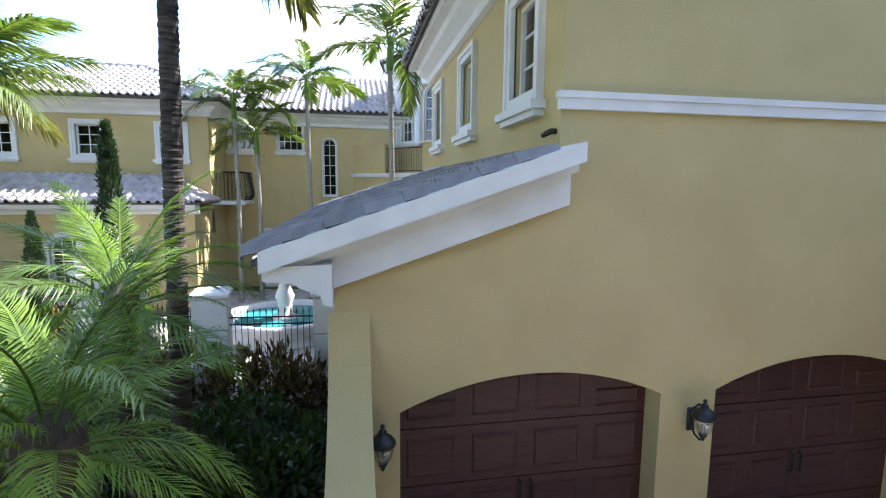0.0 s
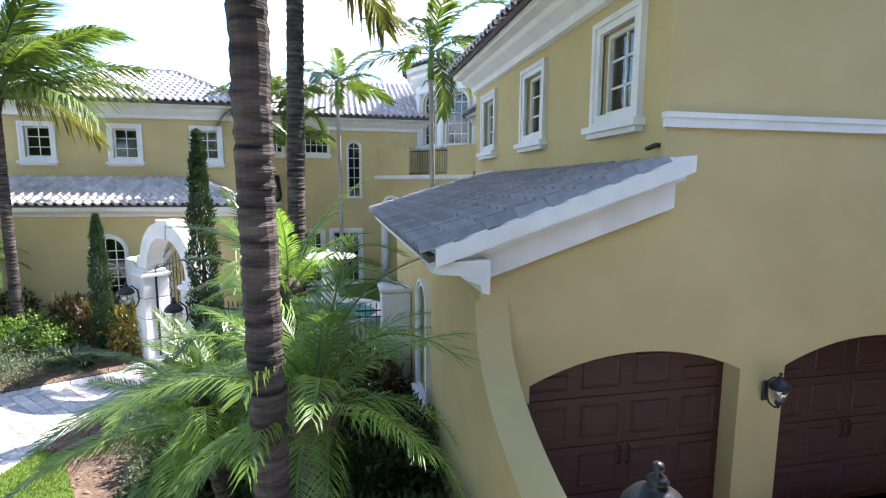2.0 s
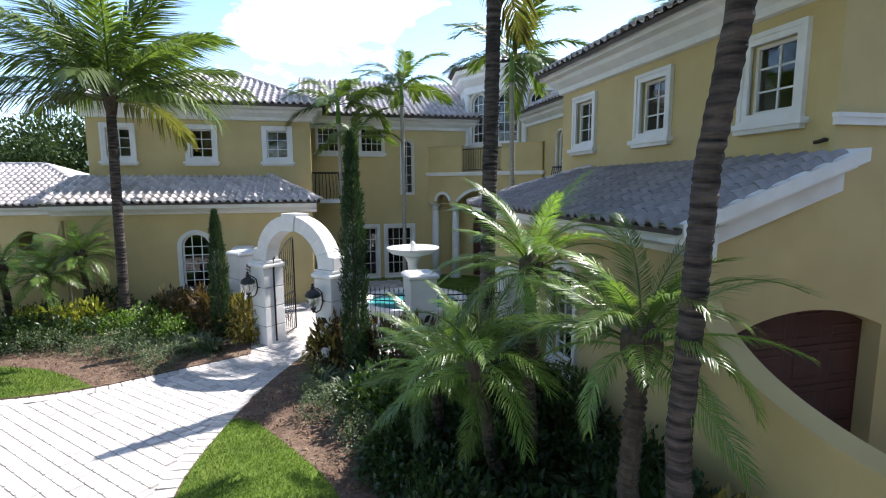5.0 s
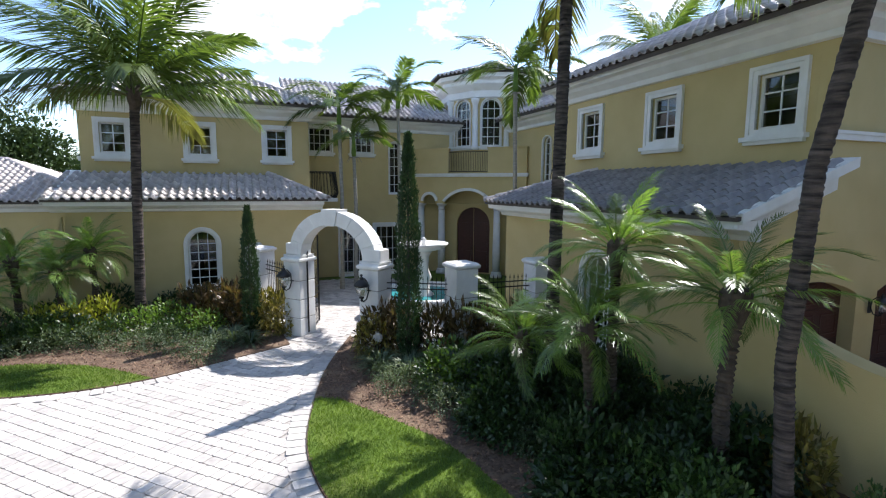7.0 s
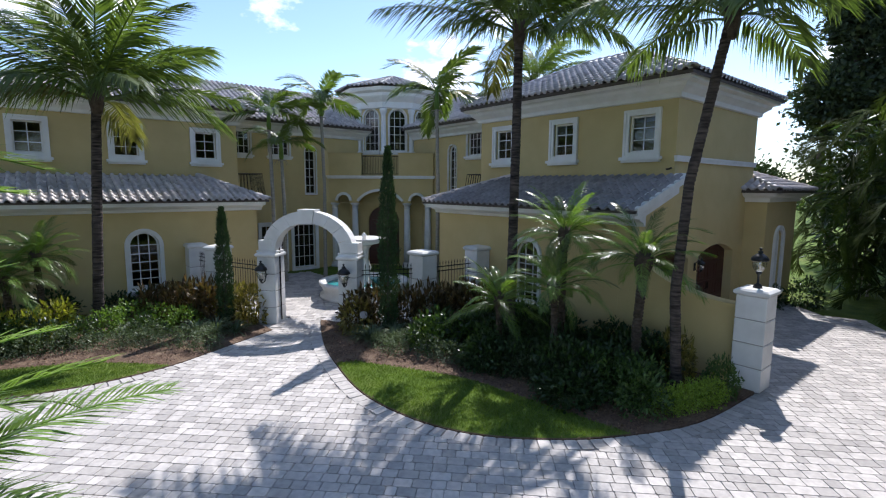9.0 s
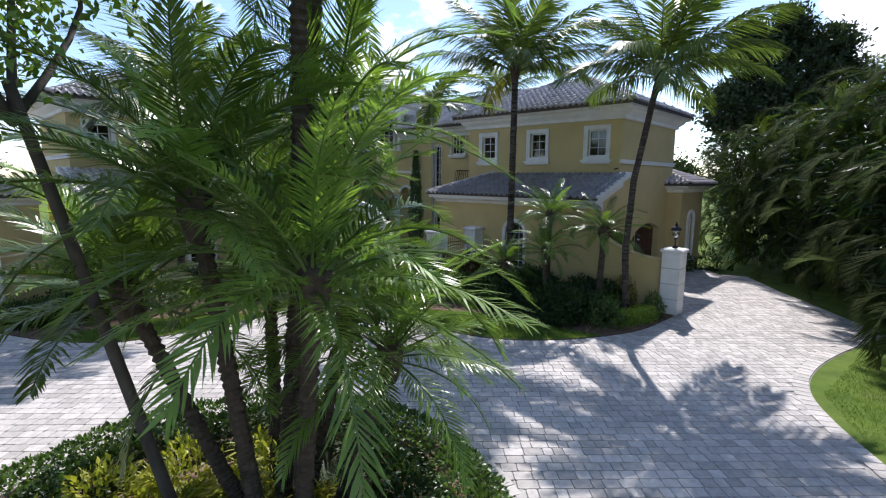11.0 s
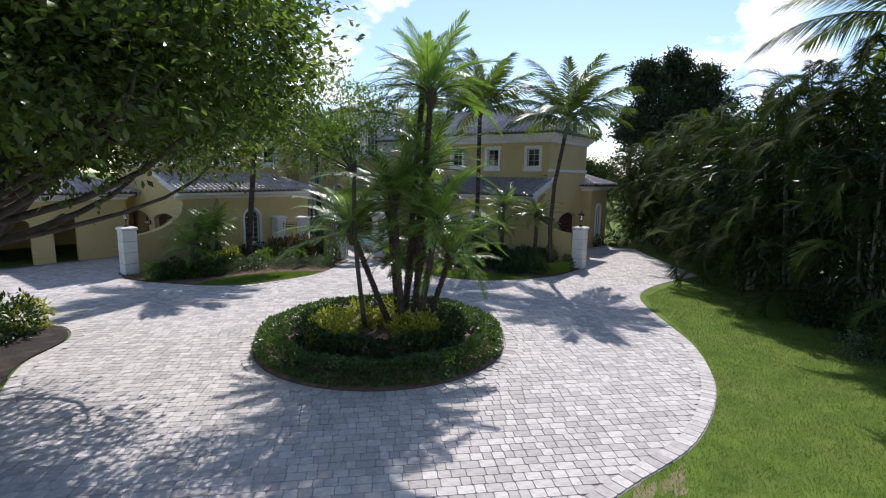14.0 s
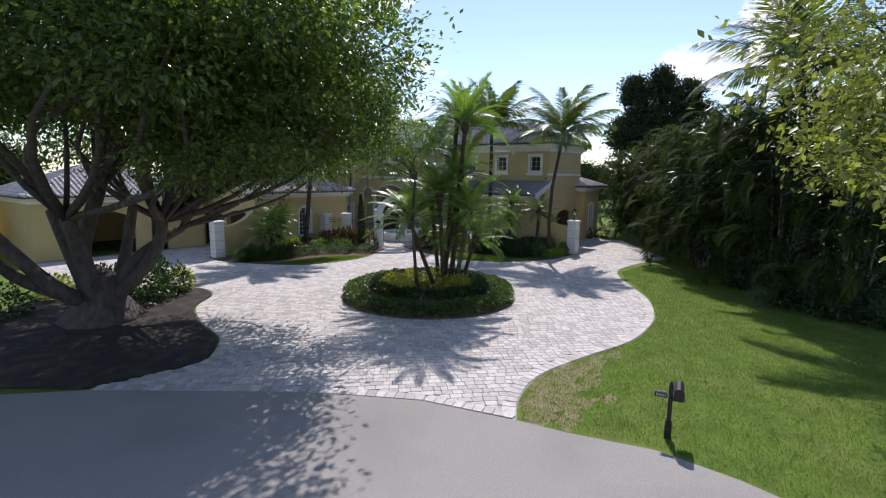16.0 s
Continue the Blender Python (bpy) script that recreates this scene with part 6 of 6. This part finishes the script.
# areca palm screen
random.seed(77)
for k, (x, y, h, r) in enumerate(((13.32, 3.18, 7.2, 1.5), (11.04, 0.40, 7.8, 1.6), (8.48, -1.40, 8.2, 1.7), (5.58, -2.74, 8.2, 1.7), (2.66, -3.89, 8.0, 1.7), (-0.20, -5.12, 8.6, 1.7), (-2.68, -6.94, 8.8, 1.7), (-4.91, -9.02, 9.0, 1.7), (-6.97, -11.38, 8.6, 1.7), (12.16, -2.49, 8.6, 1.6), (8.40, -4.39, 8.8, 1.7), (4.62, -6.96, 8.4, 1.7), (0.81, -9.17, 9.0, 1.7), (-2.31, -11.91, 9.2, 1.7), (15.26, -0.12, 8.0, 1.6))):
    h, r = h + 1.1, r * 1.12
    th = thing("areca_palm", (x, y, 0), "dense areca palm clump in the tall green screen along the drive", "palm", "areca screen")
    for j in range(7):
        a = random.uniform(0, 6.28)
        bm = bmesh.new()
        tube(bm, [(x + 0.3 * math.cos(a), y + 0.3 * math.sin(a), 0), (x + 0.8 * r * 0.5 * math.cos(a), y + 0.8 * r * 0.5 * math.sin(a), h * 0.55)], [0.05, 0.035], 6)
        part("cane", bm, TRUNKG, th)
    for j in range(96):
        a = random.uniform(0, 6.28)
        t = (j + 0.5) / 96
        q = r * math.sqrt(random.random()) * (1.0 - 0.45 * t)
        z = 0.2 + (h - 1.6) * t ** 0.8
        put_frond(random.choice(ARECA_F), th, (x + q * math.cos(a), y + q * math.sin(a), z), a + random.uniform(-0.6, 0.6), random.uniform(0.45, 1.35), random.uniform(0.85, 1.2), random.uniform(-0.4, 0.4))
    # dark leaf fill added to block light and deepen the clump's inner shade
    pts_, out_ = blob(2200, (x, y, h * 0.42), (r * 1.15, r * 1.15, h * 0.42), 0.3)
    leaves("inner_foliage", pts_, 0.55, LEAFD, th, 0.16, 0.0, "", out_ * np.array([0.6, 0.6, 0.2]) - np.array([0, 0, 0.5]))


# cypresses
def cypress(x, y, h, r, label):
    th = thing("cypress", (x, y, 0), label, "cypress", "cypresses")
    bm = bmesh.new()
    tube(bm, [(x, y, 0), (x, y, h * 0.9)], [0.06, 0.01], 7)
    part("trunk", bm, BARK, th)
    n = int(9000 * h / 5)
    t = RNG.uniform(0, 1, n)
    a = RNG.uniform(0, 2 * np.pi, n)
    prof = np.minimum(1, (1 - t) * 2.2 + 0.04) ** 0.7 * np.minimum(1, t * 5 + 0.5) * (1 + 0.16 * np.sin(t * 37 + a * 2) + 0.1 * np.sin(a * 5 + t * 11))
    q = r * prof * np.sqrt(RNG.uniform(0.35, 1, n))
    c = np.c_[x + q * np.cos(a), y + q * np.sin(a), 0.12 + t * (h - 0.15)]
    o = np.c_[np.cos(a) * 0.4, np.sin(a) * 0.4, np.full(n, 1.2)]
    leaves("foliage", c, 0.105, CYP, th, 0.22, 0.0, "tight upright dark green sprays", o)


cypress(-4.59, 10.6, 5.4, 0.26, "tall narrow columnar cypress beside the gate")
cypress(-8.05, 14.4, 3.65, 0.22, "small narrow columnar cypress before the fence")


# shrubs: one mesh of each kind in three sizes, shared
def shrub_mesh(kind, n, size, aspect, material, up=0.6, flat=0.75, straps=False):
    if straps:
        a = RNG.uniform(0, 2 * np.pi, n)
        e = RNG.uniform(0.25, 1.35, n)
        L = RNG.uniform(0.7, 1.0, n)
        d = np.c_[np.cos(a) * np.cos(e), np.sin(a) * np.cos(e), np.sin(e)]
        w = np.c_[-np.sin(a), np.cos(a), np.zeros(n)] * aspect
        p0 = np.c_[np.cos(a), np.sin(a), np.zeros(n)] * 0.08
        p1 = p0 + d * (L * 0.55)[:, None]
        p2 = p0 + d * (L * 0.9)[:, None] + np.c_[np.cos(a), np.sin(a), np.full(n, -1.1)] * (L * 0.22)[:, None]
        pts = np.stack([p0 - w * 0.6, p0 + w * 0.6, p1 - w, p1 + w, p2], 1).reshape(-1, 3)
        ob = field_raw(kind, pts, [(0, 1, 3, 2), (2, 3, 4)], n, 5, material)
    else:
        c, v = blob(n, (0, 0, 0.42), (1, 1, flat), 0.55)
        c[:, 2] = np.abs(c[:, 2])
        ob = leaves(kind, c * np.array([1, 1, 1]), size, material, None, aspect, up, "", v * 0.9)
    me = ob.data
    bpy.data.objects.remove(ob)
    return me


SH = {
    "dark": ([shrub_mesh("dark_shrub", 900, 0.19, 0.5, LEAFD) for _ in range(2)], "dark_shrub", "low dark green leafy shrub in the mulch"),
    "light": ([shrub_mesh("light_shrub", 900, 0.15, 0.6, LEAFL) for _ in range(2)], "light_shrub", "bright light-green rounded shrub in the bed"),
    "grey": ([shrub_mesh("grey_shrub", 800, 0.13, 0.45, GREYL) for _ in range(2)], "grey_shrub", "small grey-green rounded shrub along the bed's edge"),
    "croton": ([shrub_mesh("croton", 620, 0.30, 0.42, CROTON) for _ in range(2)], "croton", "dark red-brown croton shrub by the fence"),
    "gold": ([shrub_mesh("golden_croton", 620, 0.30, 0.42, CROTONY) for _ in range(2)], "golden_croton", "croton shrub with orange-yellow leaves by the gate"),
    "lily": ([shrub_mesh("lily", 110, 0.1, 0.022, GREYL, straps=True) for _ in range(2)], "lily", "clump of arching grey-green strap leaves"),
    "brom": ([shrub_mesh("bromeliad", 60, 0.1, 0.045, LEAFY, straps=True) for _ in range(2)], "bromeliad", "yellow-green bromeliad with arching leaves on the island"),
    "yellow": ([shrub_mesh("yellow_shrub", 700, 0.22, 0.5, LEAFY) for _ in range(2)], "yellow_shrub", "shrub with yellow-green variegated leaves"),
    "green": ([shrub_mesh("green_shrub", 800, 0.17, 0.5, HEDGEL) for _ in range(2)], "green_shrub", "rounded mid-green shrub at the bed's edge"),
    "lime": ([shrub_mesh("lime_shrub", 900, 0.16, 0.5, LIME) for _ in range(2)], "lime_shrub", "low lime-green shrub beside the pier, brightened as if in sun"),
    "phil": ([shrub_mesh("philodendron", 320, 0.1, 0.05, LEAFD, straps=True) for _ in range(2)], "philodendron", "large-leaved dark green plant in deep shade"),
}


def shrub(kind, x, y, r, h, z=0.02):
    me, name, label = SH[kind]
    ob = new(name, random.choice(me))
    ob.location = (x, y, z)
    ob.rotation_euler = (0, 0, random.uniform(0, 6.28))
    ob.scale = (r, r, h / 1.1)
    return tagged(ob, label, "plant" if kind in ("lily", "brom", "phil") else "shrub", name.replace("_", " ") + " planting")


random.seed(3)
for x, y in ((-5.05, 11.53), (-4.6, 11.23), (-3.9, 10.63), (-3.25, 10.33), (-2.55, 10.23), (-1.85, 10.18), (-1.35, 9.88)):
    shrub("croton", x, y, random.uniform(0.5, 0.62), random.uniform(0.95, 1.2))
shrub("gold", -5.25, 11.35, 0.5, 0.85)
for x, y in ((-5.35, 10.23), (-4.9, 9.83), (-5.3, 10.73), (-4.65, 10.23)):
    shrub("lily", x, y, 0.75, 0.8)
for x, y in ((-5.5, 9.68), (-5.1, 9.23), (-5.45, 9.03), (-4.9, 8.28), (-4.7, 7.78), (-4.5, 7.23), (-4.3, 6.63), (-4.1, 5.88)):
    shrub("grey", x, y, random.uniform(0.28, 0.38), random.uniform(0.4, 0.5))
for x, y in ((-4.45, 9.03), (-4.1, 8.63), (-4.2, 9.38), (-3.65, 8.18)):
    shrub("light", x, y, 0.42, 0.6)
for k in range(66):
    x, y = random.uniform(-4.45, -0.95), random.uniform(3.4, 9.5)
    if math.hypot(x + 2.6, y - 3.1) < 0.4 or (x > -2.7 and y < 4.1):
        continue
    shrub("dark" if random.random() < 0.75 else "phil", x, y, random.uniform(0.45, 0.75), random.uniform(0.5, 1.0))
for x, y in ((-2.1, 5.1), (-1.5, 4.6), (-1.3, 5.5)):
    shrub("phil", x, y, 1.0, 1.1)
for k in range(6):
    shrub("lime", -3.12 + 0.23 * k, 2.92 - 0.06 * k + random.uniform(-0.06, 0.06), 0.3, 0.46)
for x, y in ((-1.62, 2.66), (-1.4, 2.72)):
    shrub("green", x, y, 0.34, 0.7)
for x, y in ((-3.6, 3.3), (-3.3, 3.65), (-3.45, 4.1), (-3.0, 3.6), (-3.55, 4.55), (-3.05, 4.1)):
    shrub("green", x, y, random.uniform(0.42, 0.52), random.uniform(0.7, 0.85))
shrub("gold", -1.35, 3.75, 0.42, 1.0)
for x, y, k, r, h in ((-7.35, 14.3, "gold", 0.55, 1.05), (-7.75, 14.9, "gold", 0.5, 1.0), (-8.5, 15.25, "croton", 0.6, 1.15), (-9.1, 15.65, "croton", 0.6, 1.1), (-9.7, 16.15, "croton", 0.55, 1.0), (-8.2, 14.85, "croton", 0.5, 1.0), (-8.1, 15.85, "dark", 0.6, 0.9),
                      (-10.4, 15.75, "light", 0.6, 0.75), (-9.7, 15.25, "light", 0.55, 0.7), (-9.2, 14.65, "light", 0.5, 0.65), (-11.0, 15.45, "light", 0.55, 0.7), (-12.1, 16.35, "yellow", 0.55, 0.9), (-12.7, 15.85, "yellow", 0.55, 0.85), (-13.4, 16.05, "yellow", 0.5, 0.8),
                      (-8.5, 13.75, "lily", 0.8, 0.85), (-9.0, 13.95, "lily", 0.75, 0.8), (-8.1, 13.45, "lily", 0.7, 0.7), (-11.6, 15.05, "dark", 0.55, 0.6), (-12.4, 15.15, "dark", 0.6, 0.6), (-10.2, 14.55, "dark", 0.5, 0.55), (-13.2, 15.15, "dark", 0.6, 0.65), (-9.6, 17.85, "dark", 0.7, 0.7), (-12.2, 18.15, "dark", 0.7, 0.9), (-10.5, 18.05, "dark", 0.6, 0.6), (-8.8, 17.25, "dark", 0.6, 0.8)):
    shrub(k, x, y, r, h)
for x, y in ((-11.4, 14.2), (-10.9, 13.85), (-10.4, 13.65), (-9.8, 13.25), (-9.4, 12.85), (-9.1, 12.45), (-12.0, 14.45), (-12.7, 14.55), (-8.9, 13.15), (-10.1, 14.05), (-10.6, 14.35), (-13.4, 14.45)):
    shrub("grey", x, y, random.uniform(0.32, 0.42), random.uniform(0.42, 0.55))
for k in range(11):
    t = k / 10
    shrub("dark" if k % 3 else "light", -16.15 + 2.3 * t, 15.7 - 1.0 * math.sin(t * 1.6), 0.45, 0.7)
for k in range(12):
    shrub("dark", random.uniform(-15.5, -12.6), random.uniform(15.0, 17.0), random.uniform(0.4, 0.6), random.uniform(0.5, 0.8))
for x, y, k, r, h in ((-23.23, 10.34, "dark", 1.0, 1.5), (-22.05, 10.9, "dark", 0.8, 1.1), (-21.47, 11.28, "yellow", 0.55, 0.85), (-22.34, 12.2, "light", 0.7, 0.9), (-24.16, 11.62, "dark", 0.9, 1.2), (-25.17, 13.48, "yellow", 0.7, 0.8), (-27.27, 11.68, "dark", 0.9, 1.0),
                      (-8.38, -8.62, "grey", 0.55, 0.7), (-7.61, -9.21, "dark", 0.8, 1.0), (-6.6, -8.94, "dark", 0.8, 1.1), (-8.33, -10.85, "dark", 1.0, 1.3), (-8.85, -12.4, "dark", 0.9, 1.1), (-4.86, -7.71, "dark", 0.8, 1.0), (-9.63, -13.27, "grey", 0.8, 0.9), (9.38, 4.04, "dark", 0.6, 0.9), (8.08, 4.78, "dark", 0.5, 0.8)):
    shrub(k, x, y, r, h)
for k in range(36):
    a, q = random.uniform(0, 6.28), random.uniform(0.5, 1.85)
    shrub(random.choice(("brom", "brom", "brom", "yellow", "lily")), IX + q * math.cos(a), IY + q * math.sin(a), random.uniform(0.4, 0.6), random.uniform(0.5, 0.75), 0.22)

# island: mulch mound and clipped hedge ring
bm = bmesh.new()
lathe(bm, (IX, IY, 0), [(0.0, 0.3), (0.8, 0.28), (1.8, 0.2), (2.6, 0.1), (3.2, 0.035), (3.56, 0.012), (3.57, -0.008), (0.0, -0.008)], 40)
solid("planting_bed", bm, MULCH, "round mulch mound on the drive's island", "planting bed", "structure", True)
def hedge_ring(name, n, r0, half, mid, high, size, material, label, lump):
    """A clipped hedge round the island: a ring of leaves over an uneven section."""
    a, q = RNG.uniform(0, 2 * np.pi, n), RNG.uniform(0, 2 * np.pi, n)
    rr = np.sqrt(RNG.uniform(0.45, 1, n)) * (1 + lump * np.sin(a * 17) * np.cos(q * 3) + lump * np.sin(a * 9 + 1.0) + 0.06 * np.sin(a * 41))
    rad = r0 + half * rr * np.cos(q)
    c = np.c_[IX + rad * np.cos(a), IY + rad * np.sin(a), np.clip(mid + high * rr * np.sin(q), 0.02, None)]
    o = np.c_[np.cos(a) * np.cos(q), np.sin(a) * np.cos(q), np.sin(q)]
    tagged(leaves(name, c, size, material, None, 0.6, 0.6, "", o), label, "hedge", "", "stuff")


hedge_ring("island_hedge", 32000, 3.1, 0.42, 0.25, 0.27, 0.08, HEDGEL, "low clipped dark green hedge ringing the drive's island", 0.08)
hedge_ring("inner_hedge", 17000, 2.16, 0.3, 0.42, 0.3, 0.09, LEAFD, "second taller dark hedge inside the island's ring", 0.14)
# bark chips and grass blades
def scatter(poly, n):
    x0, x1 = min(p[0] for p in poly), max(p[0] for p in poly)
    y0, y1 = min(p[1] for p in poly), max(p[1] for p in poly)
    x, y = RNG.uniform(x0, x1, n), RNG.uniform(y0, y1, n)
    ok = inside(poly, x, y)
    return x[ok], y[ok]


for poly, n in ((BED_R, 12000), (BED_L, 12000)):
    x, y = scatter(poly, n)
    ok = ~(inside(LAWN_R, x, y) | inside(LAWN_L, x, y))
    tagged(leaves("bark_chips", np.c_[x[ok], y[ok], RNG.uniform(0.026, 0.045, ok.sum())], 0.07, CHIP, None, 0.45, 3.0), "scattered brown bark chips", "mulch", "", "stuff")
VERGE = [(-22.5, -5.63), (-21.9, -5.23), (-20.91, -4.97), (-19.82, -4.94), (-18.07, -5.35), (-15.78, -5.96), (-13.03, -5.86), (-10.25, -5.01), (-8.46, -4.06), (-6.33, -2.71), (-4.78, -2.08), (-0.94, -2.52), (-4.08, -6.24), (-8.4, -9.84), (-13.47, -13.53), (-22.3, -11.26), (-21.78, -8.1), (-22.2, -6.6)]
for poly, n, z in ((LAWN_R, 30000, 0.028), (LAWN_L, 20000, 0.028), (VERGE, 170000, -0.018)):
    x, y = scatter(poly, n)
    k = len(x)
    o = np.c_[RNG.normal(size=(k, 2)) * 0.5, np.full(k, 1.6)]
    tagged(leaves("grass_blades", np.c_[x, y, np.full(k, z)], 0.055, BLADE, None, 0.2, 0.0, "", o), "short mown grass blades", "grass", "", "stuff")


# ---------------------------------------------------------------- pieces: roof tiles and pavers
for lean, spots in LEAN:
    for m in spots:
        ob = new("roof_tile", TILE_MESH)
        ob.parent = lean
        ob.matrix_basis = Matrix.Translation(-lean.location) @ m


def paver_pts(L, W):
    g, h = 0.005, 0.008
    a, b = L / 2 - 0.003, W / 2 - 0.003
    c = 0.02
    ring = lambda p, q: [(-p + c, -q), (p - c, -q), (p, -q + c), (p, q - c), (p - c, q), (-p + c, q), (-p, q - c), (-p, -q + c)]
    v = [(x, y, -0.006) for x, y in ring(a, b)] + [(x, y, h) for x, y in ring(a - g, b - g)]
    f = [tuple(range(8, 16))] + [(i, (i + 1) % 8, 8 + (i + 1) % 8, 8 + i) for i in range(8)]
    return v, f


def near_line(x, y, line, closed=False):
    """Least distance from points to a plan line."""
    best = np.full(len(x), 1e9)
    segs = list(zip(line, line[1:] + (line[:1] if closed else [])))
    for (ax, ay), (bx, by) in segs:
        dx, dy = bx - ax, by - ay
        t = np.clip(((x - ax) * dx + (y - ay) * dy) / (dx * dx + dy * dy + 1e-12), 0, 1)
        best = np.minimum(best, np.hypot(x - ax - t * dx, y - ay - t * dy))
    return best


EDGES = [DRIVE[5:73], ISLAND + ISLAND[:1], BED_R[:46], BED_L[:41], DRIVE[83:], DRIVE[:6]]
ROW, c45 = 0.215, math.sqrt(0.5)
px, py, pl = [], [], []
prs = random.Random(4)
v0 = -34.0
while v0 < 26.0:
    u = -30.0 + prs.uniform(0, 0.3)
    while u < 22.0:
        L = prs.choice((0.17, 0.22, 0.25, 0.28, 0.32))
        px.append((u + L / 2) * c45 + v0 * c45 - 3.0)
        py.append(-(u + L / 2) * c45 + v0 * c45 + 5.0)
        pl.append(L)
        u += L
    v0 += ROW
px, py, pl = np.array(px), np.array(py), np.array(pl)
ok = inside(DRIVE, px, py) & ~inside(BED_R, px, py) & ~inside(BED_L, px, py) & (np.hypot(px - IX, py - IY) > IR)
ok &= ~inside(BED_TREE, px, py) & (py < 23) & ~((px > -13.3) & (py > 18.5) & (px < -5.4)) & (px < 10.5)
px, py, pl = px[ok], py[ok], pl[ok]
ok = np.ones(len(px), bool)
for e in EDGES:
    ok &= near_line(px, py, e) > 0.28
ok &= (np.hypot(px + 2.4, py - 15.7) > 1.7)
px, py, pl = px[ok], py[ok], pl[ok]
drive_ob = bpy.data.objects["driveway"]
near = np.hypot(px + 17.9, py + 3.9)
order = np.argsort(near)
PM = {}
for L in sorted(set(pl)):
    v, f = paver_pts(L, ROW)
    me = bpy.data.meshes.new("paver")
    me.from_pydata(v, [], f)
    me.materials.append(PAVER)
    PM[L] = me


def turned(x, y, ang, z):
    return Matrix.Translation((x, y, z)) @ Matrix.Rotation(ang, 4, "Z")


rest = {L: [] for L in PM}
for rank, i in enumerate(order):
    m = turned(px[i], py[i], -math.pi / 4 + prs.uniform(-0.012, 0.012), prs.uniform(-0.002, 0.0015))
    if rank < 290:
        ob = new("paver", PM[pl[i]])
        ob.parent = drive_ob
        ob.matrix_basis = m
    else:
        rest[pl[i]].append(m)
for L, spots in rest.items():
    v, f = paver_pts(L, ROW)
    field("paver_field", v, f, spots, PAVERS, drive_ob).data.shade_flat()
spots = []
for e in EDGES:
    acc = 0.0
    for (ax, ay), (bx, by) in zip(e, e[1:]):
        L = math.hypot(bx - ax, by - ay)
        if L < 1e-6:
            continue
        while acc < L:
            t = acc / L
            tx, ty = (bx - ax) / L, (by - ay) / L
            x, y = ax + (bx - ax) * t, ay + (by - ay) * t
            for sgn in (1, -1):
                qx, qy = x - ty * 0.17 * sgn, y + tx * 0.17 * sgn
                on = inside(DRIVE, [qx], [qy])[0] and not inside(BED_R, [qx], [qy])[0] and not inside(BED_L, [qx], [qy])[0] and math.hypot(qx - IX, qy - IY) > IR and not inside(BED_TREE, [qx], [qy])[0]
                if on:
                    spots.append(turned(qx, qy, math.atan2(ty, tx), prs.uniform(0.003, 0.006)))
                    break
            acc += 0.225
        acc -= L
v, f = paver_pts(0.222, 0.31)
field("border_pavers", v, f, spots, PAVERS, drive_ob).data.shade_flat()
